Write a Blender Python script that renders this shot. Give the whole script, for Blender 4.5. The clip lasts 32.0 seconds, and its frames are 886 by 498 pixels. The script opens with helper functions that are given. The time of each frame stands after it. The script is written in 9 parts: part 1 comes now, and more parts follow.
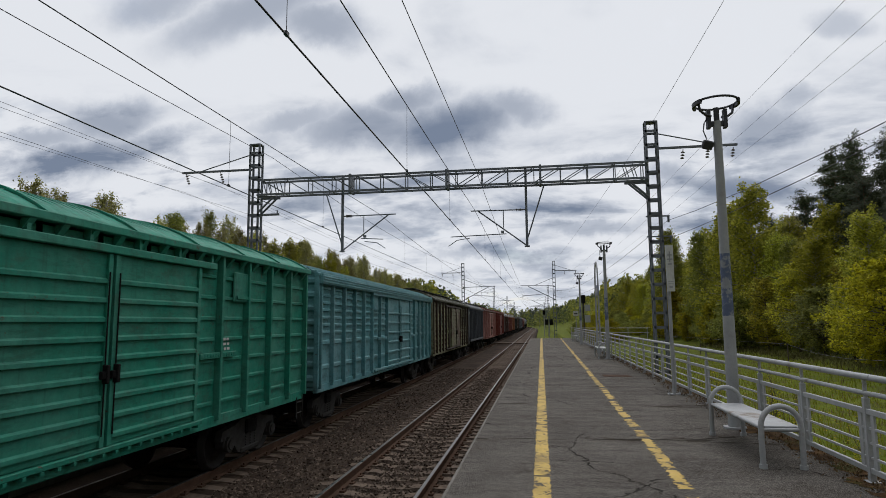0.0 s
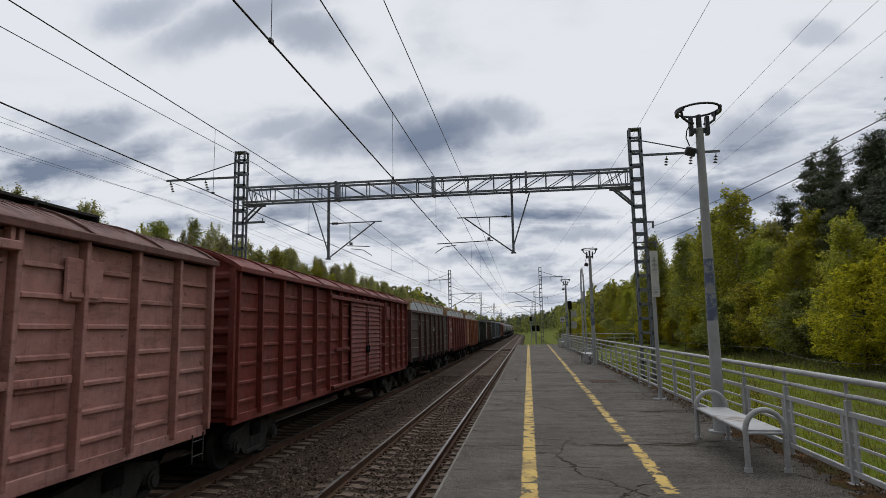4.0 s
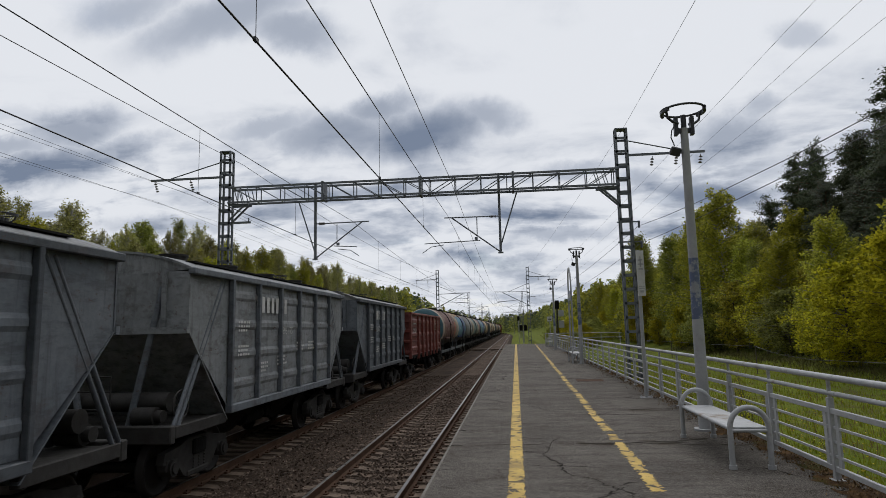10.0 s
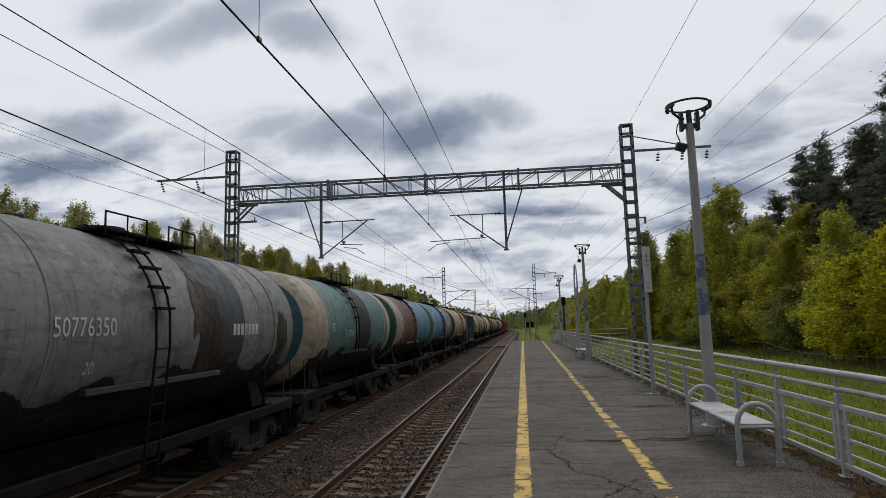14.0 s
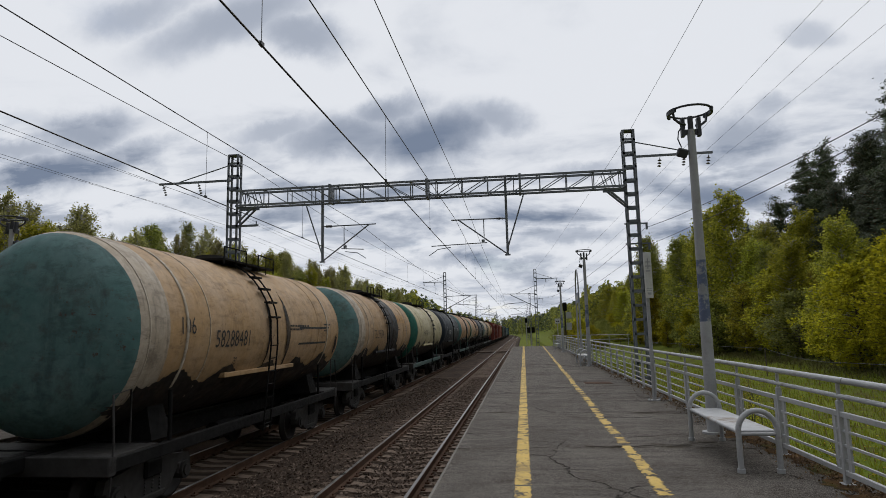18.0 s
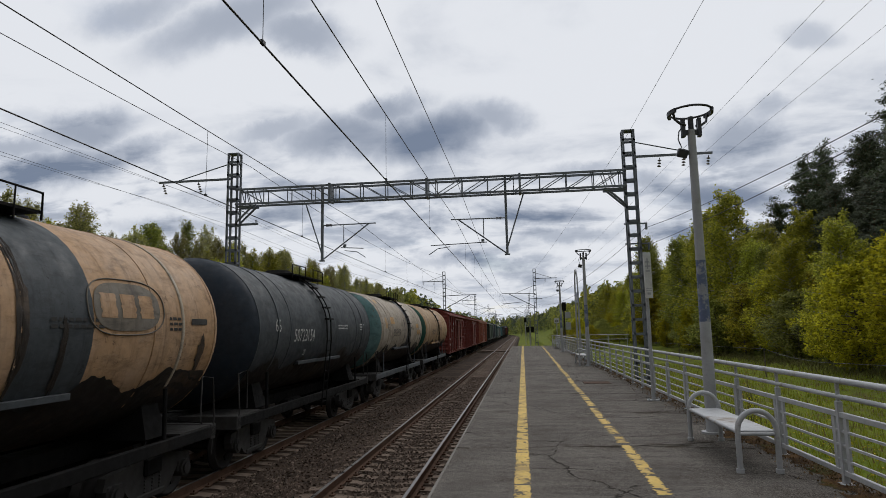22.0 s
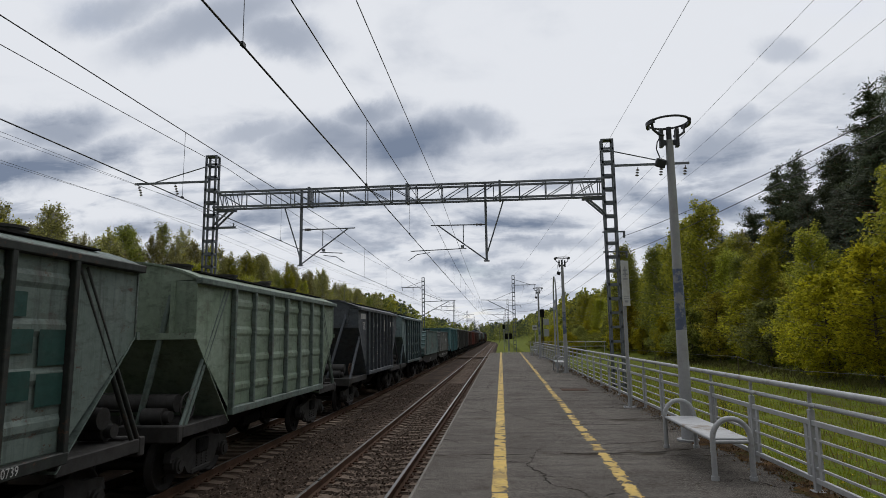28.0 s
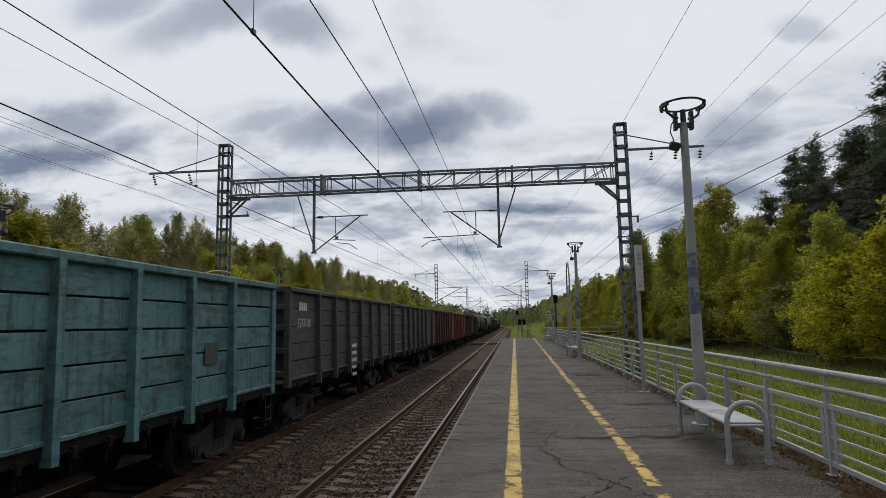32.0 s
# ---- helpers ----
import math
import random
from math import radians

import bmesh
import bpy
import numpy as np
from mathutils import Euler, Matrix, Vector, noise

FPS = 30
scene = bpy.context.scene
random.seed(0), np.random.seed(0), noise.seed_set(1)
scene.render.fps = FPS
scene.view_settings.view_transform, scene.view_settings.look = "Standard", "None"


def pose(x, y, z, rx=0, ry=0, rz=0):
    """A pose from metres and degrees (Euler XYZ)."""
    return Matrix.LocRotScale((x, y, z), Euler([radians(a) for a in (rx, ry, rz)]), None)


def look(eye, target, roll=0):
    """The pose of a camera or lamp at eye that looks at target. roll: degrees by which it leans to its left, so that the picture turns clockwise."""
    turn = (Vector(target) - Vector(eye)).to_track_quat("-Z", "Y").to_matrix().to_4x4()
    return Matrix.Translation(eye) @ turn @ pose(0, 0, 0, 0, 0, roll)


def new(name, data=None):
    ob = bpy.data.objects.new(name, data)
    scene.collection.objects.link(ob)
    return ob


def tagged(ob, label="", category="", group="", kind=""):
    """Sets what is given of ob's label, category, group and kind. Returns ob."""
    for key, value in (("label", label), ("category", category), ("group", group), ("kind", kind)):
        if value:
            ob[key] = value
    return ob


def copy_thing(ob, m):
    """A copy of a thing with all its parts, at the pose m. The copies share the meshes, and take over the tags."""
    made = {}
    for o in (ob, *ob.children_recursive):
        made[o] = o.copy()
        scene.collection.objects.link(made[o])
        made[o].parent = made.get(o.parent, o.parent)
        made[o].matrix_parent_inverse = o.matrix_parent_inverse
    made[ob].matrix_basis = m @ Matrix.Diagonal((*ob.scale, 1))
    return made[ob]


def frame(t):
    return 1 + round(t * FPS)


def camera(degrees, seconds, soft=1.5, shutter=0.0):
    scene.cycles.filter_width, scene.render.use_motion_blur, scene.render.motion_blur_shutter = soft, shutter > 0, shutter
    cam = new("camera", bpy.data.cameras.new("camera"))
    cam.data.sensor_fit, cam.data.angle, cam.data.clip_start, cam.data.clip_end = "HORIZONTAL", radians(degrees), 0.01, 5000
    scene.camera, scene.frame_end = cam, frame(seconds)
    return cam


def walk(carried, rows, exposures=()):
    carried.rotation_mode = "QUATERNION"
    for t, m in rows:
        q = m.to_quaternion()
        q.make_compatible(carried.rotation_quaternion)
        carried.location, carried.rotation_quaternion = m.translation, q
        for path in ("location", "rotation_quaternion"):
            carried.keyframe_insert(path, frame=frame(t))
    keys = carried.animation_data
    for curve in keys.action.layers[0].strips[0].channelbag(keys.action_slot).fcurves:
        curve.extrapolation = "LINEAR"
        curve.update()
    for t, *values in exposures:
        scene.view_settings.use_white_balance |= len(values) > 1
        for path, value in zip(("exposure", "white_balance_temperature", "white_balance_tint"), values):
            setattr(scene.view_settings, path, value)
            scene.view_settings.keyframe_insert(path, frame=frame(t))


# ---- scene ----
# The near track runs along +y with its axis on x = 0; rail heads lie at z = 0. The platform top is at z = PLAT.
PLAT = 1.10
FAR = -4.30          # axis of the train's track
SPEED = 16.9         # the train's speed, metres a second, towards -y
BEND = 250.0         # from here on the line bends to the left
RADIUS = 1300.0


def aim(x, y, z, yaw, pitch, roll):
    a, b = radians(yaw), radians(pitch)
    ahead = Vector((-math.sin(a) * math.cos(b), math.cos(a) * math.cos(b), math.sin(b)))
    return look((x, y, z), Vector((x, y, z)) + ahead, roll)


PATH = [
    (0.0, 2.854, -0.014, 2.778, 8.96, 6.95, -0.52),
    (0.5, 2.860, -0.024, 2.774, 8.95, 7.03, -0.72),
    (1.0, 2.861, -0.024, 2.772, 8.94, 7.21, -0.71),
    (1.5, 2.864, -0.023, 2.768, 9.12, 7.07, -0.75),
    (2.0, 2.864, -0.014, 2.771, 9.11, 7.13, -0.97),
    (2.5, 2.863, -0.010, 2.772, 9.00, 6.93, -1.11),
    (3.0, 2.861, -0.013, 2.771, 9.40, 7.03, -1.08),
    (3.5, 2.861, -0.013, 2.776, 8.22, 7.58, -0.71),
    (5.5, 2.861, -0.007, 2.777, 7.27, 7.42, -1.19),
    (6.0, 2.864, -0.004, 2.779, 7.19, 7.24, -1.21),
    (6.5, 2.859, 0.002, 2.775, 7.09, 7.24, -1.28),
    (7.0, 2.864, 0.002, 2.773, 7.00, 7.32, -1.27),
    (7.5, 2.860, 0.001, 2.773, 7.08, 7.20, -0.97),
    (8.0, 2.866, 0.000, 2.777, 7.10, 6.92, -1.25),
    (8.5, 2.875, -0.006, 2.777, 7.02, 7.74, -1.12),
    (9.0, 2.866, 0.003, 2.779, 7.34, 7.10, -1.35),
    (9.5, 2.867, 0.007, 2.779, 7.04, 7.16, -1.35),
    (10.0, 2.873, 0.000, 2.775, 6.51, 7.57, -1.29),
    (10.5, 2.877, 0.006, 2.774, 6.56, 6.94, -1.19),
    (11.0, 2.868, 0.012, 2.776, 6.94, 6.79, -1.13),
    (11.5, 2.875, 0.011, 2.774, 6.69, 7.36, -1.05),
    (12.0, 2.887, 0.006, 2.779, 6.88, 7.74, -1.40),
    (12.5, 2.893, -0.000, 2.776, 7.19, 8.45, -1.59),
    (13.0, 2.895, -0.001, 2.777, 7.23, 8.61, -1.78),
    (13.5, 2.893, 0.002, 2.778, 7.12, 7.88, -1.81),
    (14.0, 2.888, 0.007, 2.784, 7.09, 7.34, -1.67),
    (14.5, 2.880, 0.008, 2.780, 7.34, 7.56, -1.47),
    (16.5, 2.883, 0.010, 2.782, 6.90, 7.21, -1.50),
    (17.0, 2.888, 0.012, 2.782, 7.57, 7.20, -1.60),
    (17.5, 2.891, 0.013, 2.784, 7.45, 7.53, -1.39),
    (18.0, 2.894, 0.006, 2.783, 7.21, 7.79, -1.37),
    (18.5, 2.893, 0.003, 2.772, 7.61, 8.01, -1.58),
    (19.0, 2.887, 0.008, 2.775, 7.70, 7.99, -1.44),
    (19.5, 2.890, 0.008, 2.780, 7.45, 7.92, -1.49),
    (20.0, 2.885, 0.011, 2.782, 7.52, 8.24, -1.21),
    (20.5, 2.884, 0.009, 2.778, 7.43, 8.07, -1.22),
    (21.0, 2.882, 0.006, 2.777, 6.96, 7.90, -1.31),
    (21.5, 2.881, 0.002, 2.774, 7.08, 7.54, -1.16),
    (22.0, 2.882, -0.003, 2.781, 7.15, 7.73, -1.17),
    (22.5, 2.895, -0.015, 2.780, 6.58, 8.58, -1.02),
    (23.0, 2.898, -0.017, 2.779, 6.01, 7.79, -1.03),
    (23.5, 2.904, -0.016, 2.778, 5.63, 8.13, -0.67),
    (24.0, 2.907, -0.016, 2.779, 5.03, 7.69, -0.82),
    (24.5, 2.902, -0.011, 2.783, 5.29, 7.58, -0.87),
    (26.5, 2.890, -0.005, 2.779, 4.82, 8.32, -0.84),
    (27.0, 2.881, 0.005, 2.777, 5.00, 7.73, -0.70),
    (27.5, 2.877, 0.014, 2.783, 4.52, 7.46, -1.29),
    (28.0, 2.877, 0.020, 2.789, 5.19, 8.25, -0.78),
    (28.5, 2.891, 0.008, 2.781, 5.89, 8.51, -0.98),
    (29.0, 2.900, 0.001, 2.781, 5.29, 8.39, -0.78),
    (29.5, 2.904, -0.000, 2.781, 5.41, 7.95, -0.86),
    (30.0, 2.898, -0.001, 2.781, 5.29, 8.58, -1.41),
    (30.5, 2.889, -0.002, 2.779, 5.75, 7.88, -0.83),
    (31.0, 2.890, 0.004, 2.781, 6.11, 7.22, -0.85),
    (31.5, 2.886, 0.009, 2.778, 6.47, 7.02, -1.07),
    (32.0, 2.882, 0.018, 2.779, 6.42, 7.00, -1.09)
]

cam = camera(72.29, 32.0, soft=0.75, shutter=0.02)
walk(cam, [(t, aim(*row)) for t, *row in PATH])


# ---- sky and light ----
def node_tree(tree):
    tree.nodes.clear()
    return tree.nodes, tree.links


def sky_world():
    world = bpy.data.worlds.new("overcast_sky")
    scene.world = world
    world.use_nodes = True
    nodes, links = node_tree(world.node_tree)

    def n(kind, **kw):
        node = nodes.new(kind)
        for k, v in kw.items():
            if k == "op":
                node.operation = v
        return node

    def math_node(op, a, b=None, clamp=False):
        m = n("ShaderNodeMath", op=op)
        m.use_clamp = clamp
        for i, v in enumerate((a, b)):
            if v is None:
                continue
            if isinstance(v, (int, float)):
                m.inputs[i].default_value = v
            else:
                links.new(v, m.inputs[i])
        return m.outputs[0]

    coord = n("ShaderNodeTexCoord")
    sep = n("ShaderNodeSeparateXYZ")
    links.new(coord.outputs["Generated"], sep.inputs[0])
    x, y, z = sep.outputs
    # the cloud layer, seen in perspective from below
    zz = math_node("ADD", math_node("MAXIMUM", z, 0.0), 0.10)
    comb = n("ShaderNodeCombineXYZ")
    links.new(math_node("DIVIDE", x, zz), comb.inputs[0])
    links.new(math_node("DIVIDE", y, zz), comb.inputs[1])

    def noise_of(vec, scale, detail, rough=0.55, distortion=0.0):
        t = n("ShaderNodeTexNoise")
        t.inputs["Scale"].default_value = scale
        t.inputs["Detail"].default_value = detail
        t.inputs["Roughness"].default_value = rough
        t.inputs["Distortion"].default_value = distortion
        links.new(vec, t.inputs["Vector"])
        return t

    layer = noise_of(comb.outputs[0], 1.15, 7, 0.56, 0.3)
    yy = math_node("MAXIMUM", y, 0.05)
    flat = n("ShaderNodeCombineXYZ")
    links.new(math_node("DIVIDE", x, yy), flat.inputs[0])
    links.new(math_node("DIVIDE", z, yy), flat.inputs[1])
    # low, far cumulus: flat puffs in rows
    puff_map = n("ShaderNodeMapping")
    puff_map.inputs["Scale"].default_value = (4.6, 15.5, 1)
    links.new(flat.outputs[0], puff_map.inputs[0])
    streaks = noise_of(puff_map.outputs[0], 1.0, 7, 0.58, 0.35)
    # cloud banks, placed on the sky ahead by their direction (x / y, z / y)
    wob = noise_of(flat.outputs[0], 6.5, 9, 0.60)
    wob_off = n("ShaderNodeVectorMath", op="SUBTRACT")
    links.new(wob.outputs["Color"], wob_off.inputs[0])
    wob_off.inputs[1].default_value = (0.5, 0.5, 0.5)
    wob_scaled = n("ShaderNodeVectorMath", op="MULTIPLY")
    links.new(wob_off.outputs[0], wob_scaled.inputs[0])
    wob_scaled.inputs[1].default_value = (0.17, 0.105, 0)
    warped = n("ShaderNodeVectorMath", op="ADD")
    links.new(flat.outputs[0], warped.inputs[0])
    links.new(wob_scaled.outputs[0], warped.inputs[1])
    banks = None
    # azimuth, height, half width, half height, tilt in degrees, weight
    for a, e, w, h, tilt, k in CLOUDS:
        mp = n("ShaderNodeMapping")
        mp.vector_type = "TEXTURE"
        mp.inputs["Location"].default_value = (a, e, 0)
        mp.inputs["Rotation"].default_value = (0, 0, radians(tilt))
        mp.inputs["Scale"].default_value = (w, h, 1)
        links.new(warped.outputs[0], mp.inputs[0])
        ln = n("ShaderNodeVectorMath", op="LENGTH")
        links.new(mp.outputs[0], ln.inputs[0])
        mr = n("ShaderNodeMapRange")
        mr.interpolation_type = "SMOOTHERSTEP"
        mr.inputs["From Min"].default_value = 1.45
        mr.inputs["From Max"].default_value = 0.10
        mr.inputs["To Max"].default_value = k
        links.new(ln.outputs["Value"], mr.inputs["Value"])
        banks = mr.outputs[0] if banks is None else math_node("MAXIMUM", banks, mr.outputs[0])
    # darkness of the cloud: general billows plus the banks
    bill = n("ShaderNodeMapRange")
    bill.interpolation_type = "SMOOTHSTEP"
    bill.inputs["From Min"].default_value = 0.50
    bill.inputs["From Max"].default_value = 0.72
    bill.inputs["To Max"].default_value = 0.42
    links.new(layer.outputs["Fac"], bill.inputs["Value"])
    st = n("ShaderNodeMapRange")
    st.interpolation_type = "SMOOTHSTEP"
    st.inputs["From Min"].default_value = 0.45
    st.inputs["From Max"].default_value = 0.63
    st.inputs["To Max"].default_value = 0.62
    links.new(streaks.outputs["Fac"], st.inputs["Value"])
    low = n("ShaderNodeMapRange")           # the streaks belong to the far, low part of the layer
    low.inputs["From Min"].default_value = 0.34
    low.inputs["From Max"].default_value = 0.18
    links.new(z, low.inputs["Value"])
    dark = math_node("ADD", math_node("MAXIMUM", bill.outputs[0], banks), math_node("MULTIPLY", st.outputs[0], low.outputs[0]), True)
    ramp = n("ShaderNodeValToRGB")
    el = ramp.color_ramp.elements
    el[0].position, el[0].color = 0.0, (0.760, 0.785, 0.835, 1)
    el[1].position, el[1].color = 1.0, (0.185, 0.230, 0.320, 1)
    mid = el.new(0.38)
    mid.color = (0.505, 0.545, 0.625, 1)
    links.new(dark, ramp.inputs[0])
    cloud = n("ShaderNodeBackground")
    links.new(ramp.outputs[0], cloud.inputs[0])
    # thick cloud: brightest round the hidden sun, dimmer away from it
    toward = n("ShaderNodeVectorMath", op="DOT_PRODUCT")
    links.new(coord.outputs["Generated"], toward.inputs[0])
    toward.inputs[1].default_value = SUN_WAY
    shine = n("ShaderNodeMapRange")
    shine.interpolation_type = "SMOOTHSTEP"
    for k, v in zip(("From Min", "From Max", "To Min", "To Max"), (-0.35, 0.55, 0.30, 1.0)):
        shine.inputs[k].default_value = v
    links.new(toward.outputs["Value"], shine.inputs["Value"])
    high = n("ShaderNodeMapRange")          # an overcast sky is brightest overhead
    for k, v in zip(("From Min", "From Max", "To Min", "To Max"), (0.60, 0.95, 1.0, 1.55)):
        high.inputs[k].default_value = v
    links.new(z, high.inputs["Value"])
    links.new(math_node("MULTIPLY", shine.outputs[0], high.outputs[0]), cloud.inputs[1])
    sky = n("ShaderNodeTexSky")
    sky.sky_type, sky.sun_disc = "NISHITA", False
    sky.sun_elevation, sky.sun_rotation = radians(42), radians(15)
    clear = n("ShaderNodeBackground")
    links.new(sky.outputs[0], clear.inputs[0])
    clear.inputs[1].default_value = 0.10
    gaps = n("ShaderNodeMapRange")
    gaps.inputs["From Min"].default_value = 0.28
    gaps.inputs["From Max"].default_value = 0.40
    gaps.inputs["To Min"].default_value = 0.75
    links.new(layer.outputs["Fac"], gaps.inputs["Value"])
    mix = n("ShaderNodeMixShader")
    links.new(gaps.outputs[0], mix.inputs[0])
    links.new(clear.outputs[0], mix.inputs[1])
    links.new(cloud.outputs[0], mix.inputs[2])
    out = n("ShaderNodeOutputWorld")
    links.new(mix.outputs[0], out.inputs[0])


SUN_WAY = (math.sin(radians(15)) * math.cos(radians(42)), math.cos(radians(15)) * math.cos(radians(42)), math.sin(radians(42)))
CLOUDS = [
    (-0.290, 0.345, 0.150, 0.046, -6, 0.72),
    (-0.150, 0.335, 0.130, 0.058, 4, 0.95),
    (-0.215, 0.385, 0.095, 0.030, 10, 0.70),
    (-0.040, 0.350, 0.075, 0.034, 0, 0.60),
    (-0.420, 0.375, 0.110, 0.026, 8, 0.50),
    (-0.800, 0.392, 0.120, 0.042, 6, 0.70),
    (-0.850, 0.318, 0.165, 0.044, 10, 0.90),
    (-0.690, 0.345, 0.090, 0.030, 0, 0.55),
    (-0.500, 0.590, 0.210, 0.062, 14, 0.62),
    (-0.380, 0.545, 0.120, 0.042, -10, 0.62),
    (-0.705, 0.620, 0.130, 0.045, 10, 0.50),
    (0.357, 0.298, 0.070, 0.046, -8, 0.66),
    (0.405, 0.340, 0.045, 0.024, 0, 0.40),
    (0.484, 0.471, 0.060, 0.028, -8, 0.36),
    (0.204, 0.236, 0.060, 0.024, 0, 0.55),
    (0.100, 0.262, 0.060, 0.016, 0, 0.45),
    (0.010, 0.183, 0.119, 0.019, 0, 0.55),
    (-0.218, 0.228, 0.164, 0.018, -3, 0.50),
    (0.082, 0.146, 0.107, 0.014, 0, 0.50),
    (-0.936, 0.358, 0.106, 0.024, 0, 0.55),
    (-0.390, 0.252, 0.122, 0.016, 0, 0.45),
    (-0.057, 0.112, 0.111, 0.011, 0, 0.45),
    (0.333, 0.208, 0.118, 0.020, -6, 0.40),
    (-0.589, 0.200, 0.169, 0.016, 0, 0.40),
    (0.234, 0.149, 0.078, 0.015, 0, 0.45)
]
sky_world()

sun_data = bpy.data.lights.new("sun", "SUN")
sun_data.energy, sun_data.angle, sun_data.color = 0.5, radians(25), (1.0, 0.96, 0.90)
sun = new("sun", sun_data)
sun.matrix_world = look(Vector(SUN_WAY) * 60, (0, 0, 0))


# ---- materials ----
def material(name, color, rough=0.6, metal=0.0, vary=0.18, big=0.9, small=14.0, grime=None, grime_at=(0.52, 0.72), streak=False,
             bump=0.15, bump_scale=40.0, spec=0.4, island=False, random_object=0.0, coat=0.0, second=None, second_at=(0.5, 0.6), second_scale=0.5):
    """A procedural surface: base colour with large and small variation, a second tone in patches, grime (streaked down if wanted), fine relief."""
    m = bpy.data.materials.new(name)
    m.use_nodes = True
    nodes, links = node_tree(m.node_tree)
    new_node = nodes.new
    out = new_node("ShaderNodeOutputMaterial")
    bsdf = new_node("ShaderNodeBsdfPrincipled")
    links.new(bsdf.outputs[0], out.inputs[0])
    coord = new_node("ShaderNodeTexCoord")
    vec = coord.outputs["Object"]
    if random_object or island:
        src = new_node("ShaderNodeObjectInfo") if not island else new_node("ShaderNodeNewGeometry")
        rnd = src.outputs["Random"] if not island else src.outputs["Random Per Island"]
        add = new_node("ShaderNodeVectorMath")
        add.operation = "ADD"
        sc = new_node("ShaderNodeVectorMath")
        sc.operation = "SCALE"
        sc.inputs[0].default_value = (37, 19, 53)
        links.new(rnd, sc.inputs["Scale"])
        links.new(vec, add.inputs[0])
        links.new(sc.outputs[0], add.inputs[1])
        vec = add.outputs[0]

    def tex(scale, detail=5, rough_=0.6, stretch=None):
        v = vec
        if stretch:
            mp = new_node("ShaderNodeMapping")
            mp.inputs["Scale"].default_value = stretch
            links.new(v, mp.inputs[0])
            v = mp.outputs[0]
        t = new_node("ShaderNodeTexNoise")
        t.inputs["Scale"].default_value = scale
        t.inputs["Detail"].default_value = detail
        t.inputs["Roughness"].default_value = rough_
        links.new(v, t.inputs["Vector"])
        return t.outputs["Fac"]

    def ranged(v, a, b, lo, hi):
        r = new_node("ShaderNodeMapRange")
        r.inputs["From Min"].default_value, r.inputs["From Max"].default_value = a, b
        r.inputs["To Min"].default_value, r.inputs["To Max"].default_value = lo, hi
        links.new(v, r.inputs["Value"])
        return r.outputs[0]

    def mixed(fac, a, b, blend="MIX"):
        x = new_node("ShaderNodeMix")
        x.data_type, x.blend_type = "RGBA", blend
        if isinstance(fac, float):
            x.inputs[0].default_value = fac
        else:
            links.new(fac, x.inputs[0])
        for i, v in ((6, a), (7, b)):
            if isinstance(v, tuple):
                x.inputs[i].default_value = (*v[:3], 1)
            else:
                links.new(v, x.inputs[i])
        return x.outputs[2]

    def toned(c, fac):
        h = new_node("ShaderNodeHueSaturation")
        links.new(fac, h.inputs["Value"])
        if isinstance(c, tuple):
            h.inputs["Color"].default_value = (*c[:3], 1)
        else:
            links.new(c, h.inputs["Color"])
        return h.outputs[0]

    base = tuple(color)
    if second:
        base = mixed(ranged(tex(second_scale, 6, 0.65), *second_at, 0, 1), base, tuple(second))
    base = toned(base, ranged(tex(big, 4), 0.3, 0.7, 1 - vary, 1 + vary))
    base = toned(base, ranged(tex(small, 4, 0.7), 0.3, 0.7, 1 - vary * 0.7, 1 + vary * 0.7))
    if random_object or island:
        base = toned(base, ranged(rnd, 0, 1, 1 - max(random_object, 0.25 if island else 0), 1 + max(random_object, 0.25 if island else 0)))
    rough_out = ranged(tex(small * 0.5, 3), 0.3, 0.7, max(rough - 0.12, 0.02), min(rough + 0.12, 1))
    if grime:
        g = tex(1.6, 6, 0.68, (2.2, 2.2, 0.28) if streak else None)
        fac = ranged(g, *grime_at, 0.0, 0.85)
        base = mixed(fac, base, tuple(grime))
    if isinstance(base, tuple):
        bsdf.inputs["Base Color"].default_value = (*base, 1)
    else:
        links.new(base, bsdf.inputs["Base Color"])
    links.new(rough_out, bsdf.inputs["Roughness"])
    bsdf.inputs["Metallic"].default_value = metal
    bsdf.inputs["Specular IOR Level"].default_value = spec
    if coat:
        bsdf.inputs["Coat Weight"].default_value = coat
    if bump:
        b = new_node("ShaderNodeBump")
        b.inputs["Strength"].default_value = bump
        b.inputs["Distance"].default_value = 0.02
        links.new(tex(bump_scale, 6, 0.7), b.inputs["Height"])
        links.new(b.outputs[0], bsdf.inputs["Normal"])
    return m


